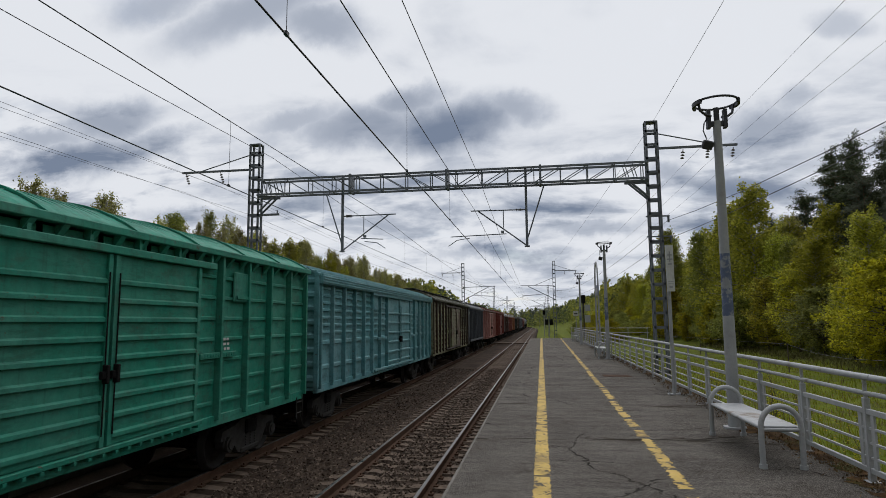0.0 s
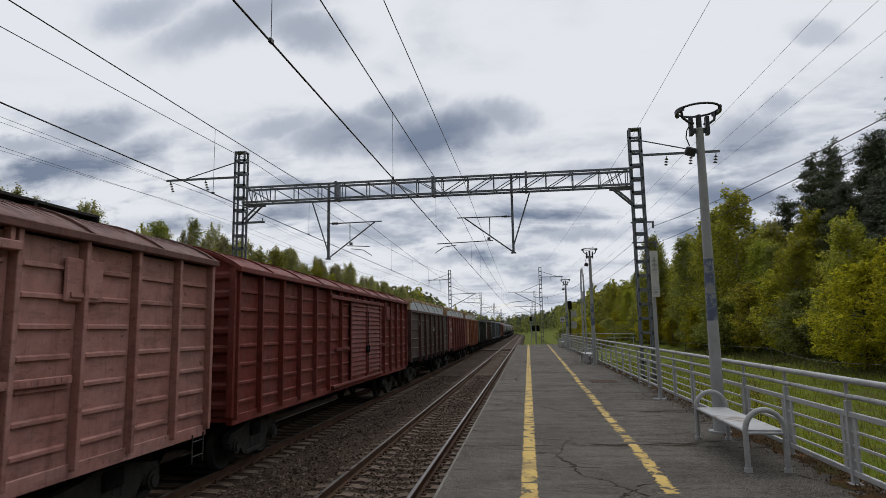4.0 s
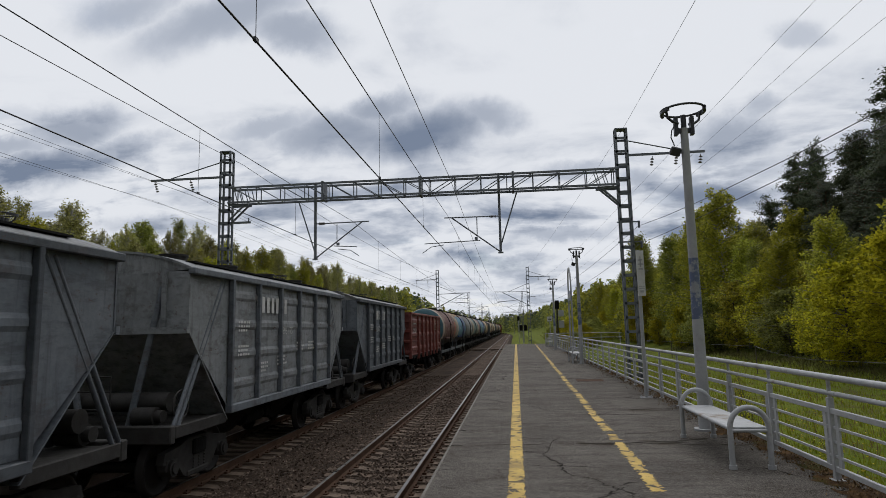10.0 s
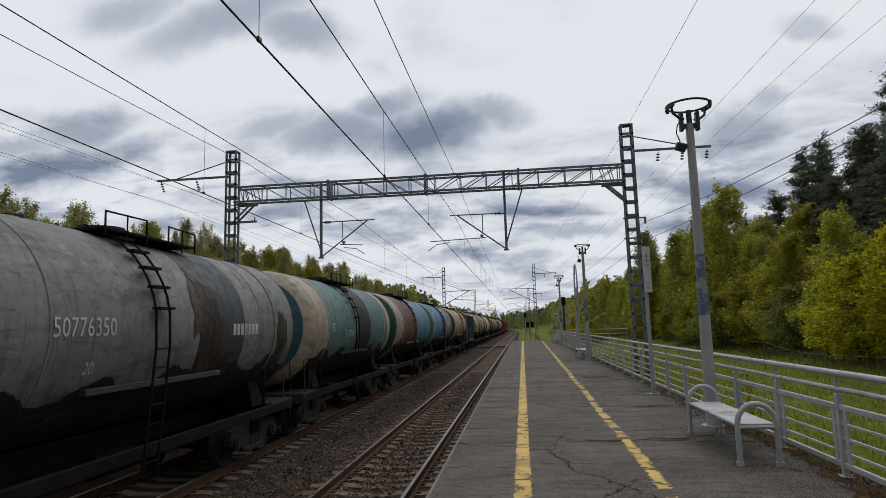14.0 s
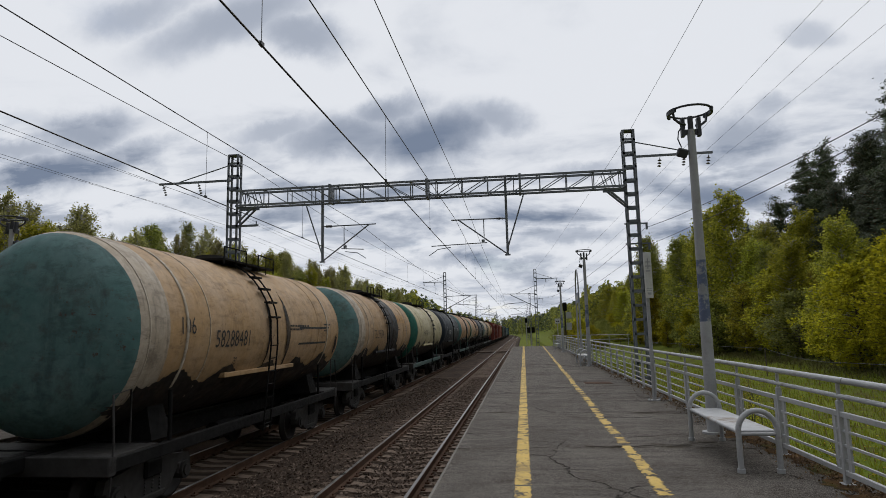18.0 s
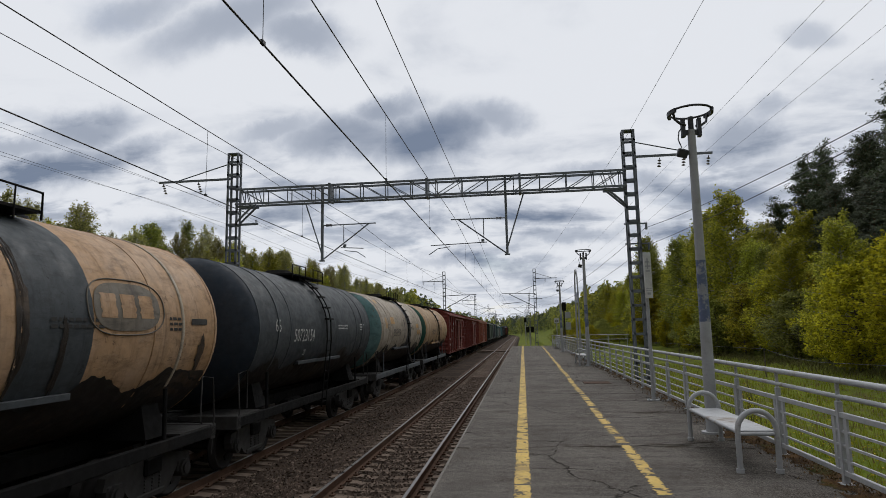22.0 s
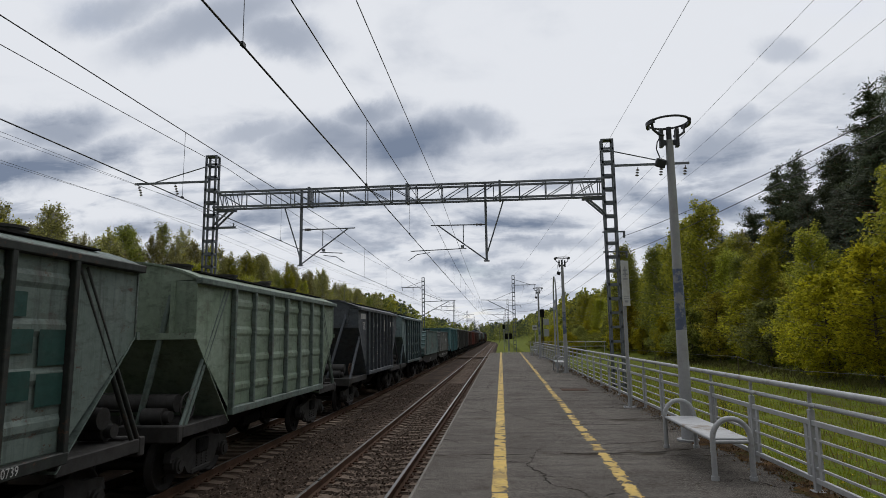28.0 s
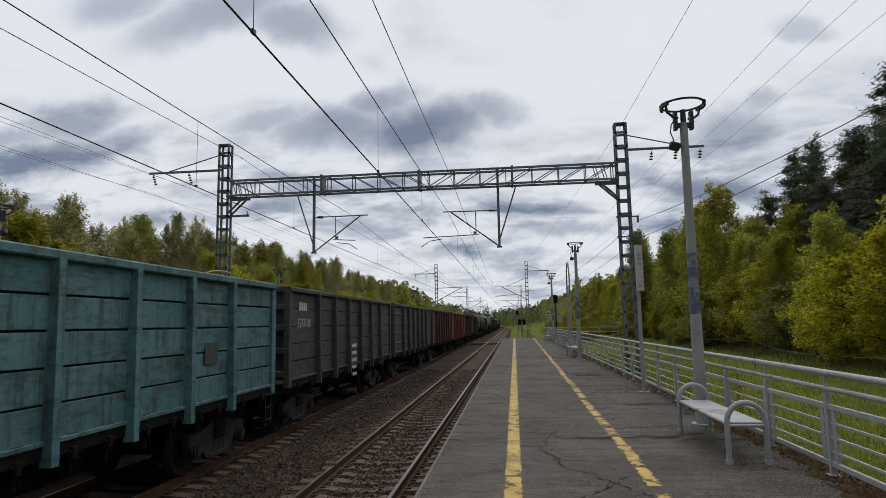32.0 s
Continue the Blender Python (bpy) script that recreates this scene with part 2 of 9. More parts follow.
def paint(name, color, wear=0.5, rust=(0.085, 0.042, 0.026), second=None, second_at=(0.52, 0.58), dirt=None):
    """Weathered wagon paint: faded patches, dirt running down, flakes gone to rust."""
    m = bpy.data.materials.new(name)
    m.use_nodes = True
    nodes, links = node_tree(m.node_tree)
    out = nodes.new("ShaderNodeOutputMaterial")
    bsdf = nodes.new("ShaderNodeBsdfPrincipled")
    links.new(bsdf.outputs[0], out.inputs[0])
    coord, info = nodes.new("ShaderNodeTexCoord"), nodes.new("ShaderNodeObjectInfo")
    off = nodes.new("ShaderNodeVectorMath")
    off.operation = "MULTIPLY_ADD"
    off.inputs[0].default_value = (31.0, 17.0, 23.0)
    links.new(info.outputs["Random"], off.inputs[1])
    links.new(coord.outputs["Object"], off.inputs[2])
    vec = off.outputs[0]

    def tex(scale, detail, rough, stretch=None):
        v = vec
        if stretch:
            mp = nodes.new("ShaderNodeMapping")
            mp.inputs["Scale"].default_value = stretch
            links.new(v, mp.inputs[0])
            v = mp.outputs[0]
        t = nodes.new("ShaderNodeTexNoise")
        t.inputs["Scale"].default_value, t.inputs["Detail"].default_value, t.inputs["Roughness"].default_value = scale, detail, rough
        links.new(v, t.inputs["Vector"])
        return t.outputs["Fac"]

    def ranged(v, lo, hi, to0=0.0, to1=1.0):
        r = nodes.new("ShaderNodeMapRange")
        for k, x in zip(("From Min", "From Max", "To Min", "To Max"), (lo, hi, to0, to1)):
            r.inputs[k].default_value = x
        links.new(v, r.inputs["Value"])
        return r.outputs[0]

    def times(x, y):
        q = nodes.new("ShaderNodeMath")
        q.operation = "MULTIPLY"
        links.new(x, q.inputs[0])
        links.new(y, q.inputs[1])
        return q.outputs[0]

    def mixed(fac, x, y):
        q = nodes.new("ShaderNodeMix")
        q.data_type = "RGBA"
        links.new(fac, q.inputs[0])
        for k, v in ((6, x), (7, y)):
            if isinstance(v, tuple):
                q.inputs[k].default_value = (*v, 1)
            else:
                links.new(v, q.inputs[k])
        return q.outputs[2]

    grey = sum(color) / 3
    faded = tuple(0.72 * c * 1.28 + 0.28 * grey * 1.28 for c in color)
    dirt = dirt or tuple(0.30 * c + 0.010 for c in color)
    base = mixed(ranged(tex(0.7, 5, 0.6), 0.40, 0.66, 0, 0.85), tuple(color), faded)
    if second:
        base = mixed(ranged(tex(0.8, 6, 0.65), *second_at), base, tuple(second))
    h = nodes.new("ShaderNodeHueSaturation")
    links.new(base, h.inputs["Color"])
    links.new(times(ranged(tex(7, 4, 0.7), 0.3, 0.7, 0.84, 1.16), ranged(info.outputs["Random"], 0, 1, 0.92, 1.08)), h.inputs["Value"])
    base = h.outputs[0]
    runs = ranged(tex(1.5, 8, 0.74, (1.6, 4.5, 0.22)), 0.56 - 0.08 * wear, 0.68 - 0.06 * wear, 0, 0.30 + 0.50 * wear)
    base = mixed(runs, base, dirt)
    smear = ranged(tex(2.2, 6, 0.72, (1, 0.6, 1)), 0.57 - 0.05 * wear, 0.66, 0, 0.25 + 0.5 * wear)
    base = mixed(smear, base, tuple(0.5 * d + 0.5 * r for d, r in zip(dirt, rust)))
    scuff = ranged(tex(2.6, 8, 0.74, (1, 0.55, 2.2)), 0.51, 0.62, 0, 0.30 + 0.45 * wear)
    base = mixed(scuff, base, tuple(0.5 * (0.42 * c + 0.006) + 0.5 * d for c, d in zip(color, dirt)))
    pale = ranged(tex(3.4, 8, 0.76, (1, 0.8, 1.5)), 0.55, 0.64, 0, 0.25 + 0.30 * wear)
    base = mixed(pale, base, tuple(1.25 * (0.7 * c + 0.3 * grey) + 0.012 for c in color))
    chips = times(ranged(tex(8, 9, 0.78, (1, 0.7, 1)), 0.610 - 0.05 * wear, 0.640 - 0.05 * wear), ranged(tex(0.9, 3, 0.5), 0.50 - 0.08 * wear, 0.62, 0, 0.9))
    base = mixed(chips, base, tuple(rust))
    links.new(base, bsdf.inputs["Base Color"])
    links.new(ranged(tex(5, 3, 0.6), 0.3, 0.7, 0.50, 0.78), bsdf.inputs["Roughness"])
    bsdf.inputs["Specular IOR Level"].default_value = 0.28
    b = nodes.new("ShaderNodeBump")
    b.inputs["Strength"].default_value, b.inputs["Distance"].default_value = 0.16, 0.02
    links.new(tex(9, 7, 0.7), b.inputs["Height"])
    links.new(b.outputs[0], bsdf.inputs["Normal"])
    return m


M_STEEL_DARK = material("dark_greasy_steel", (0.009, 0.0087, 0.0085), 0.8, 0.0, vary=0.35, big=2, small=20, grime=(0.018, 0.015, 0.013), bump=0.3, spec=0.12)
M_STEEL_GREY = material("dusty_grey_steel", (0.038, 0.036, 0.034), 0.75, 0.0, vary=0.3, big=2, small=18, grime=(0.022, 0.018, 0.015), bump=0.25, spec=0.2)
M_WHEEL = material("worn_wheel_steel", (0.020, 0.018, 0.017), 0.6, 0.2, vary=0.2, grime=(0.018, 0.015, 0.013), spec=0.2)
M_RAIL_SIDE = material("rusty_rail_web", (0.085, 0.050, 0.034), 0.85, 0.1, vary=0.25, big=3, small=30, bump=0.3, bump_scale=90, spec=0.06)
M_RAIL_TOP = material("polished_rail_head", (0.21, 0.20, 0.19), 0.36, 1.0, vary=0.08, big=1, small=9, bump=0.02)
M_SLEEPER = material("weathered_concrete_sleeper", (0.150, 0.112, 0.086), 0.9, vary=0.25, big=3, small=26, grime=(0.036, 0.025, 0.018), bump=0.35, bump_scale=60, random_object=0.16, spec=0.06)
M_BALLAST = material("rust_stained_ballast", (0.052, 0.036, 0.0265), 0.95, vary=0.6, big=0.8, small=26, grime=(0.016, 0.011, 0.008), bump=1.0, bump_scale=28, spec=0.06)
M_STONE = material("ballast_stone", (0.112, 0.084, 0.066), 0.9, vary=0.3, big=4, small=40, bump=0.3, bump_scale=60, island=True, random_object=0.6, spec=0.06)
M_CONCRETE = material("weathered_concrete", (0.20, 0.185, 0.165), 0.9, vary=0.18, big=1.2, small=22, grime=(0.12, 0.105, 0.085), bump=0.3, bump_scale=70, spec=0.06)
M_YELLOW = material("worn_yellow_road_paint", (0.56, 0.385, 0.105), 0.8, vary=0.16, big=3, small=30, second=(0.085, 0.070, 0.050), second_at=(0.545, 0.58), second_scale=7, grime=(0.26, 0.18, 0.075), grime_at=(0.52, 0.70), bump=0.3, bump_scale=90)
M_GALV = material("galvanised_lattice_steel", (0.160, 0.174, 0.195), 0.6, 0.2, vary=0.15, big=1.5, small=18, grime=(0.07, 0.07, 0.07), bump=0.08)
M_WHITE_PAINT = material("chipped_white_painted_tube", (0.375, 0.38, 0.385), 0.5, vary=0.14, big=1.4, small=24, grime=(0.19, 0.145, 0.105), grime_at=(0.56, 0.66), bump=0.12, bump_scale=60)
M_POLE = material("grey_painted_pole", (0.34, 0.345, 0.35), 0.6, vary=0.10, big=2, small=30, grime=(0.22, 0.20, 0.18), bump=0.12, bump_scale=60)
M_POLE_BLUE = material("flaking_blue_pole_paint", (0.105, 0.130, 0.205), 0.65, vary=0.15, big=4, small=26, second=(0.27, 0.28, 0.29), second_at=(0.50, 0.56), second_scale=7, bump=0.25, bump_scale=40)
M_LAMP_DARK = material("dark_lamp_head_metal", (0.055, 0.056, 0.062), 0.5, 0.4, vary=0.12, bump=0.05)
M_WIRE = material("oxidised_wire", (0.035, 0.037, 0.040), 0.5, 0.5, vary=0.05, bump=0)
M_INSUL = material("glazed_insulator", (0.10, 0.085, 0.075), 0.25, 0.0, vary=0.1, bump=0)
M_TEXT = material("stencil_white_paint", (0.52, 0.52, 0.50), 0.8, vary=0.15, big=3, small=40, grime=(0.25, 0.23, 0.2), grime_at=(0.55, 0.7), bump=0)
M_TEXT_FADED = material("faded_stencil_paint", (0.34, 0.25, 0.19), 0.85, vary=0.2, big=3, small=40, bump=0)
M_TEXT_DARK = material("stencil_black_paint", (0.035, 0.033, 0.03), 0.8, vary=0.1, bump=0)
M_TEXT_RED = material("stencil_red_paint", (0.50, 0.07, 0.045), 0.7, vary=0.1, bump=0)
M_TEXT_YELLOW = material("stencil_yellow_paint", (0.62, 0.38, 0.10), 0.7, vary=0.1, bump=0)


# ---- mesh tools ----
class Shape:
    """Collects vertices and faces of one mesh."""

    def __init__(self):
        self.v, self.f, self.s = [], [], []

    def add(self, verts, faces, smooth=False):
        k = len(self.v)
        self.v.extend(verts)
        self.f.extend([tuple(i + k for i in face) for face in faces])
        self.s.extend([smooth] * len(faces))
        return self

    def box(self, x0, x1, y0, y1, z0, z1, c=0.0):
        if c <= 0:
            vs = [(x, y, z) for x in (x0, x1) for y in (y0, y1) for z in (z0, z1)]
            return self.add(vs, [(0, 1, 3, 2), (4, 6, 7, 5), (0, 4, 5, 1), (2, 3, 7, 6), (0, 2, 6, 4), (1, 5, 7, 3)])
        c = min(c, abs(x1 - x0) * 0.45, abs(y1 - y0) * 0.45, abs(z1 - z0) * 0.45)
        vs, idx = [], {}
        for i in (0, 1):
            for j in (0, 1):
                for k in (0, 1):
                    X, Y, Z = (x0, x1)[i], (y0, y1)[j], (z0, z1)[k]
                    a, b, d = (c, -c)[i], (c, -c)[j], (c, -c)[k]
                    for ax, p in (("x", (X, Y + b, Z + d)), ("y", (X + a, Y, Z + d)), ("z", (X + a, Y + b, Z))):
                        idx[i, j, k, ax] = len(vs)
                        vs.append(p)
        q = [(0, 0), (1, 0), (1, 1), (0, 1)]
        fs = []
        for s in (0, 1):
            for ax, key in (("x", lambda u, w, s=s: (s, u, w)), ("y", lambda u, w, s=s: (u, s, w)), ("z", lambda u, w, s=s: (u, w, s))):
                face = [idx[(*key(u, w), ax)] for u, w in q]
                if (s == 0) == (ax != "y"):
                    face.reverse()
                fs.append(tuple(face))
        for a in (0, 1):
            for b in (0, 1):
                fs.append(tuple(idx[k] for k in ((a, b, 0, "x"), (a, b, 1, "x"), (a, b, 1, "y"), (a, b, 0, "y"))))
                fs.append(tuple(idx[k] for k in ((a, 0, b, "x"), (a, 1, b, "x"), (a, 1, b, "z"), (a, 0, b, "z"))))
                fs.append(tuple(idx[k] for k in ((0, a, b, "y"), (1, a, b, "y"), (1, a, b, "z"), (0, a, b, "z"))))
                for d in (0, 1):
                    fs.append(tuple(idx[(a, b, d, ax)] for ax in "xyz"))
        return self.add(vs, fs)

    def tube(self, p, q, r, n=10, r2=None, caps=True):
        p, q = Vector(p), Vector(q)
        d = (q - p).normalized()
        u = d.orthogonal().normalized()
        w = d.cross(u)
        r2 = r if r2 is None else r2
        ring = [(math.cos(2 * math.pi * i / n), math.sin(2 * math.pi * i / n)) for i in range(n)]
        vs = [tuple(p + r * (c * u + s * w)) for c, s in ring] + [tuple(q + r2 * (c * u + s * w)) for c, s in ring]
        self.add(vs, [(i, (i + 1) % n, n + (i + 1) % n, n + i) for i in range(n)], True)
        if caps:
            self.add(vs, [tuple(range(n))[::-1], tuple(range(n, 2 * n))])
        return self

    def pipe(self, pts, r, n=8, closed=False):
        pts = [Vector(p) for p in pts]
        m = len(pts)
        vs, last = [], None
        for i, p in enumerate(pts):
            a = pts[(i - 1) % m] if closed or i > 0 else p
            b = pts[(i + 1) % m] if closed or i < m - 1 else p
            d = (b - a).normalized()
            u = d.orthogonal().normalized() if last is None else (last - d * last.dot(d)).normalized()
            last = u
            w = d.cross(u)
            vs += [tuple(p + r * (math.cos(2 * math.pi * k / n) * u + math.sin(2 * math.pi * k / n) * w)) for k in range(n)]
        fs = []
        for i in range(m if closed else m - 1):
            j = (i + 1) % m
            fs += [(i * n + k, i * n + (k + 1) % n, j * n + (k + 1) % n, j * n + k) for k in range(n)]
        self.add(vs, fs, True)
        if not closed:
            self.add(vs, [tuple(range(n))[::-1], tuple(range((m - 1) * n, m * n))])
        return self

    def extrude(self, profile, y0, y1, closed=True, caps=True, smooth=False, axis="y"):
        """A profile of (x, z) points drawn along y (or of (y, z) along x)."""
        put = (lambda a, b, t: (a, t, b)) if axis == "y" else (lambda a, b, t: (t, a, b))
        n = len(profile)
        vs = [put(a, b, y0) for a, b in profile] + [put(a, b, y1) for a, b in profile]
        m = n if closed else n - 1
        self.add(vs, [(i, (i + 1) % n, n + (i + 1) % n, n + i) for i in range(m)], smooth)
        if closed and caps:
            self.add(vs, [tuple(range(n))[::-1], tuple(range(n, 2 * n))])
        return self

    def spun(self, rows, centre=(0, 0, 0), n=32, a0=0.0, a1=360.0):
        """Rings (y, radius) turned about an axis along y through centre."""
        cx, cy, cz = centre
        full = a1 - a0 >= 360
        m = n if full else n + 1
        vs = []
        for y, r in rows:
            for i in range(m):
                a = radians(a0 + (a1 - a0) * i / n)
                vs.append((cx + r * math.cos(a), cy + y, cz + r * math.sin(a)))
        fs = []
        for k in range(len(rows) - 1):
            for i in range(n):
                j = (i + 1) % m
                fs.append((k * m + i, k * m + j, (k + 1) * m + j, (k + 1) * m + i))
        return self.add(vs, fs, True)

    def mesh(self, name, mat):
        me = bpy.data.meshes.new(name)
        me.from_pydata(self.v, [], self.f)
        me.polygons.foreach_set("use_smooth", self.s)
        for one in mat if isinstance(mat, (list, tuple)) else [mat]:
            me.materials.append(one)
        me.update()
        bm = bmesh.new()
        bm.from_mesh(me)
        bmesh.ops.recalc_face_normals(bm, faces=bm.faces)
        bm.to_mesh(me)
        bm.free()
        return me


def part(name, shape, mat, parent, label="", at=None, kind=""):
    """One mesh object under a thing or a part; shape is a Shape or a finished mesh."""
    me = shape.mesh(name, mat) if isinstance(shape, Shape) else shape
    ob = new(name, me)
    ob.parent = parent
    if at is not None:
        ob.matrix_basis = at
    if label:
        ob["label"] = label
    if kind:
        ob["kind"] = kind
    return ob


def thing(name, label, category, at=None, group="", kind="", data=None):
    ob = new(name, data)
    if at is not None:
        ob.matrix_basis = at
    return tagged(ob, label, category, group, kind)


def structure(name, shape, mat, label, category, group=""):
    return tagged(new(name, shape.mesh(name, mat)), label, category, group, "structure")


def text_mesh(name, body, size, mat):
    cu = bpy.data.curves.new(name, "FONT")
    cu.body, cu.size, cu.align_x, cu.align_y = body, size, "LEFT", "BOTTOM_BASELINE"
    cu.resolution_u = 2
    ob = bpy.data.objects.new(name, cu)
    scene.collection.objects.link(ob)
    me = bpy.data.meshes.new_from_object(ob)
    bpy.data.objects.remove(ob)
    bpy.data.curves.remove(cu)
    me.materials.clear()
    me.materials.append(mat)
    me.name = name
    return me


def lerp(a, b, t):
    return a + (b - a) * t


# ---- ground, track, platforms ----
def special(name, build):
    """A material whose colour, roughness and height come from build(nodes, links) -> sockets."""
    m = bpy.data.materials.new(name)
    m.use_nodes = True
    nodes, links = node_tree(m.node_tree)
    out = nodes.new("ShaderNodeOutputMaterial")
    bsdf = nodes.new("ShaderNodeBsdfPrincipled")
    links.new(bsdf.outputs[0], out.inputs[0])
    color, rough, height, strength = build(nodes, links)
    links.new(color, bsdf.inputs["Base Color"])
    if isinstance(rough, float):
        bsdf.inputs["Roughness"].default_value = rough
    else:
        links.new(rough, bsdf.inputs["Roughness"])
    bsdf.inputs["Specular IOR Level"].default_value = 0.06
    b = nodes.new("ShaderNodeBump")
    b.inputs["Strength"].default_value, b.inputs["Distance"].default_value = strength, 0.03
    links.new(height, b.inputs["Height"])
    links.new(b.outputs[0], bsdf.inputs["Normal"])
    return m


class Wires:
    """Short hands for joining shader nodes."""

    def __init__(self, nodes, links):
        self.nodes, self.links = nodes, links
        self.obj = nodes.new("ShaderNodeTexCoord").outputs["Object"]

    def stretch(self, v, s):
        mp = self.nodes.new("ShaderNodeMapping")
        mp.inputs["Scale"].default_value = s
        self.links.new(v, mp.inputs[0])
        return mp.outputs[0]

    def noise(self, scale, detail=5, rough=0.6, vec=None, color=False):
        t = self.nodes.new("ShaderNodeTexNoise")
        t.inputs["Scale"].default_value, t.inputs["Detail"].default_value, t.inputs["Roughness"].default_value = scale, detail, rough
        self.links.new(vec or self.obj, t.inputs["Vector"])
        return t.outputs["Color" if color else "Fac"]

    def crack(self, scale, vec):
        t = self.nodes.new("ShaderNodeTexVoronoi")
        t.feature = "DISTANCE_TO_EDGE"
        t.inputs["Scale"].default_value = scale
        self.links.new(vec, t.inputs["Vector"])
        return t.outputs["Distance"]

    def bend(self, vec, amount, scale):
        a = self.nodes.new("ShaderNodeVectorMath")
        a.operation = "MULTIPLY_ADD"
        self.links.new(self.noise(scale, 4, 0.6, vec, True), a.inputs[0])
        a.inputs[1].default_value = (amount, amount, 0)
        self.links.new(vec, a.inputs[2])
        return a.outputs[0]

    def ranged(self, v, a, b, lo=0.0, hi=1.0):
        r = self.nodes.new("ShaderNodeMapRange")
        for k, x in zip(("From Min", "From Max", "To Min", "To Max"), (a, b, lo, hi)):
            r.inputs[k].default_value = x
        self.links.new(v, r.inputs["Value"])
        return r.outputs[0]

    def mix(self, fac, a, b, blend="MIX"):
        x = self.nodes.new("ShaderNodeMix")
        x.data_type, x.blend_type = "RGBA", blend
        if isinstance(fac, float):
            x.inputs[0].default_value = fac
        else:
            self.links.new(fac, x.inputs[0])
        for i, v in ((6, a), (7, b)):
            if isinstance(v, tuple):
                x.inputs[i].default_value = (*v, 1)
            else:
                self.links.new(v, x.inputs[i])
        return x.outputs[2]

    def calc(self, op, a, b):
        m = self.nodes.new("ShaderNodeMath")
        m.operation = op
        for i, v in enumerate((a, b)):
            if isinstance(v, (int, float)):
                m.inputs[i].default_value = v
            else:
                self.links.new(v, m.inputs[i])
        return m.outputs[0]


def asphalt(nodes, links):
    w = Wires(nodes, links)
    grain = w.noise(75, 4, 0.9)
    pebbles = w.noise(24, 5, 0.85)
    patches = w.noise(0.55, 6, 0.66)
    across = w.noise(1.0, 9, 0.78, w.stretch(w.obj, (1.0, 4.2, 1)))       # worn by shovels and brooms across the platform
    stains = w.noise(1.7, 8, 0.78)
    c = w.mix(w.ranged(patches, 0.42, 0.58), (0.095, 0.084, 0.073), (0.147, 0.131, 0.114))
    c = w.mix(w.ranged(across, 0.51, 0.60, 0, 0.72), c, (0.055, 0.047, 0.040))
    c = w.mix(w.ranged(across, 0.47, 0.38, 0, 0.55), c, (0.195, 0.175, 0.153))
    c = w.mix(w.ranged(stains, 0.53, 0.62, 0, 0.62), c, (0.061, 0.050, 0.041))
    c = w.mix(w.ranged(pebbles, 0.52, 0.62, 0, 0.55), c, (0.210, 0.190, 0.166))
    c = w.mix(w.ranged(pebbles, 0.47, 0.38, 0, 0.55), c, (0.046, 0.038, 0.033))
    c = w.mix(w.ranged(grain, 0.51, 0.60, 0, 0.75), c, (0.255, 0.231, 0.205))
    c = w.mix(w.ranged(grain, 0.49, 0.39, 0, 0.85), c, (0.033, 0.029, 0.024))
    wavy = w.bend(w.stretch(w.bend(w.obj, 0.22, 3.0), (0.070, 0.36, 1)), 0.03, 22.0)
    joints = w.crack(1.0, wavy)                                            # mostly across the platform
    fine = w.crack(0.5, w.bend(w.bend(w.obj, 0.8, 1.5), 0.12, 8.0))
    keep = w.ranged(w.noise(0.5, 2), 0.48, 0.53)
    gaps = w.ranged(w.noise(1.1, 3, 0.6), 0.42, 0.48)
    crack = w.calc("MAXIMUM", w.calc("MULTIPLY", w.ranged(joints, 0.0062, 0.0014), gaps), w.calc("MULTIPLY", w.ranged(fine, 0.0070, 0.0018), keep))
    c = w.mix(w.calc("MULTIPLY", crack, 0.85), c, (0.016, 0.013, 0.010))
    moss = w.calc("MULTIPLY", w.ranged(w.noise(2.2, 6, 0.7), 0.50, 0.58, 0, 0.75), w.ranged(joints, 0.045, 0.0))
    c = w.mix(moss, c, (0.041, 0.032, 0.020))
    height = w.calc("SUBTRACT", w.calc("MULTIPLY", w.calc("ADD", grain, pebbles), 0.30), w.calc("MULTIPLY", crack, 0.9))
    return c, w.ranged(stains, 0.4, 0.6, 0.78, 0.95), height, 1.0


def meadow(nodes, links):
    w = Wires(nodes, links)
    big = w.noise(0.12, 4)
    mid = w.noise(0.9, 5, 0.7)
    fine = w.noise(9, 4, 0.8)
    c = w.mix(w.ranged(big, 0.35, 0.65), (0.118, 0.150, 0.016), (0.180, 0.205, 0.024))
    c = w.mix(w.ranged(mid, 0.48, 0.62, 0, 0.8), c, (0.095, 0.072, 0.032))
    c = w.mix(w.ranged(fine, 0.40, 0.65, 0, 0.6), c, (0.040, 0.062, 0.010))
    return c, 0.95, fine, 1.0


M_ASPHALT = special("cracked_old_asphalt", asphalt)
M_MEADOW = special("spring_meadow", meadow)


def ground_height(x, y):
    z = -0.62
    if x > 6.5:
        t = min((x - 6.5) / 9.0, 1.0)
        z = lerp(0.10, -0.35, t)
        if x > 16:
            z += min((x - 16) * 0.10, 5.0)
    if x < -11:
        z = lerp(-0.3, 0.2, min((-11 - x) / 10, 1))
        if x < -26:
            z += min((-26 - x) * 0.07, 4.0)
    if y > 260:
        z += min((y - 260) / 140, 1.5) * min(max((x - 8) * 0.17, 0), 11) + min((y - 260) / 140, 3.0) * min(max((-30 - x) * 0.03, 0), 3)
    return z + 0.08 * noise.noise(Vector((x * 0.3, y * 0.3, 0)))


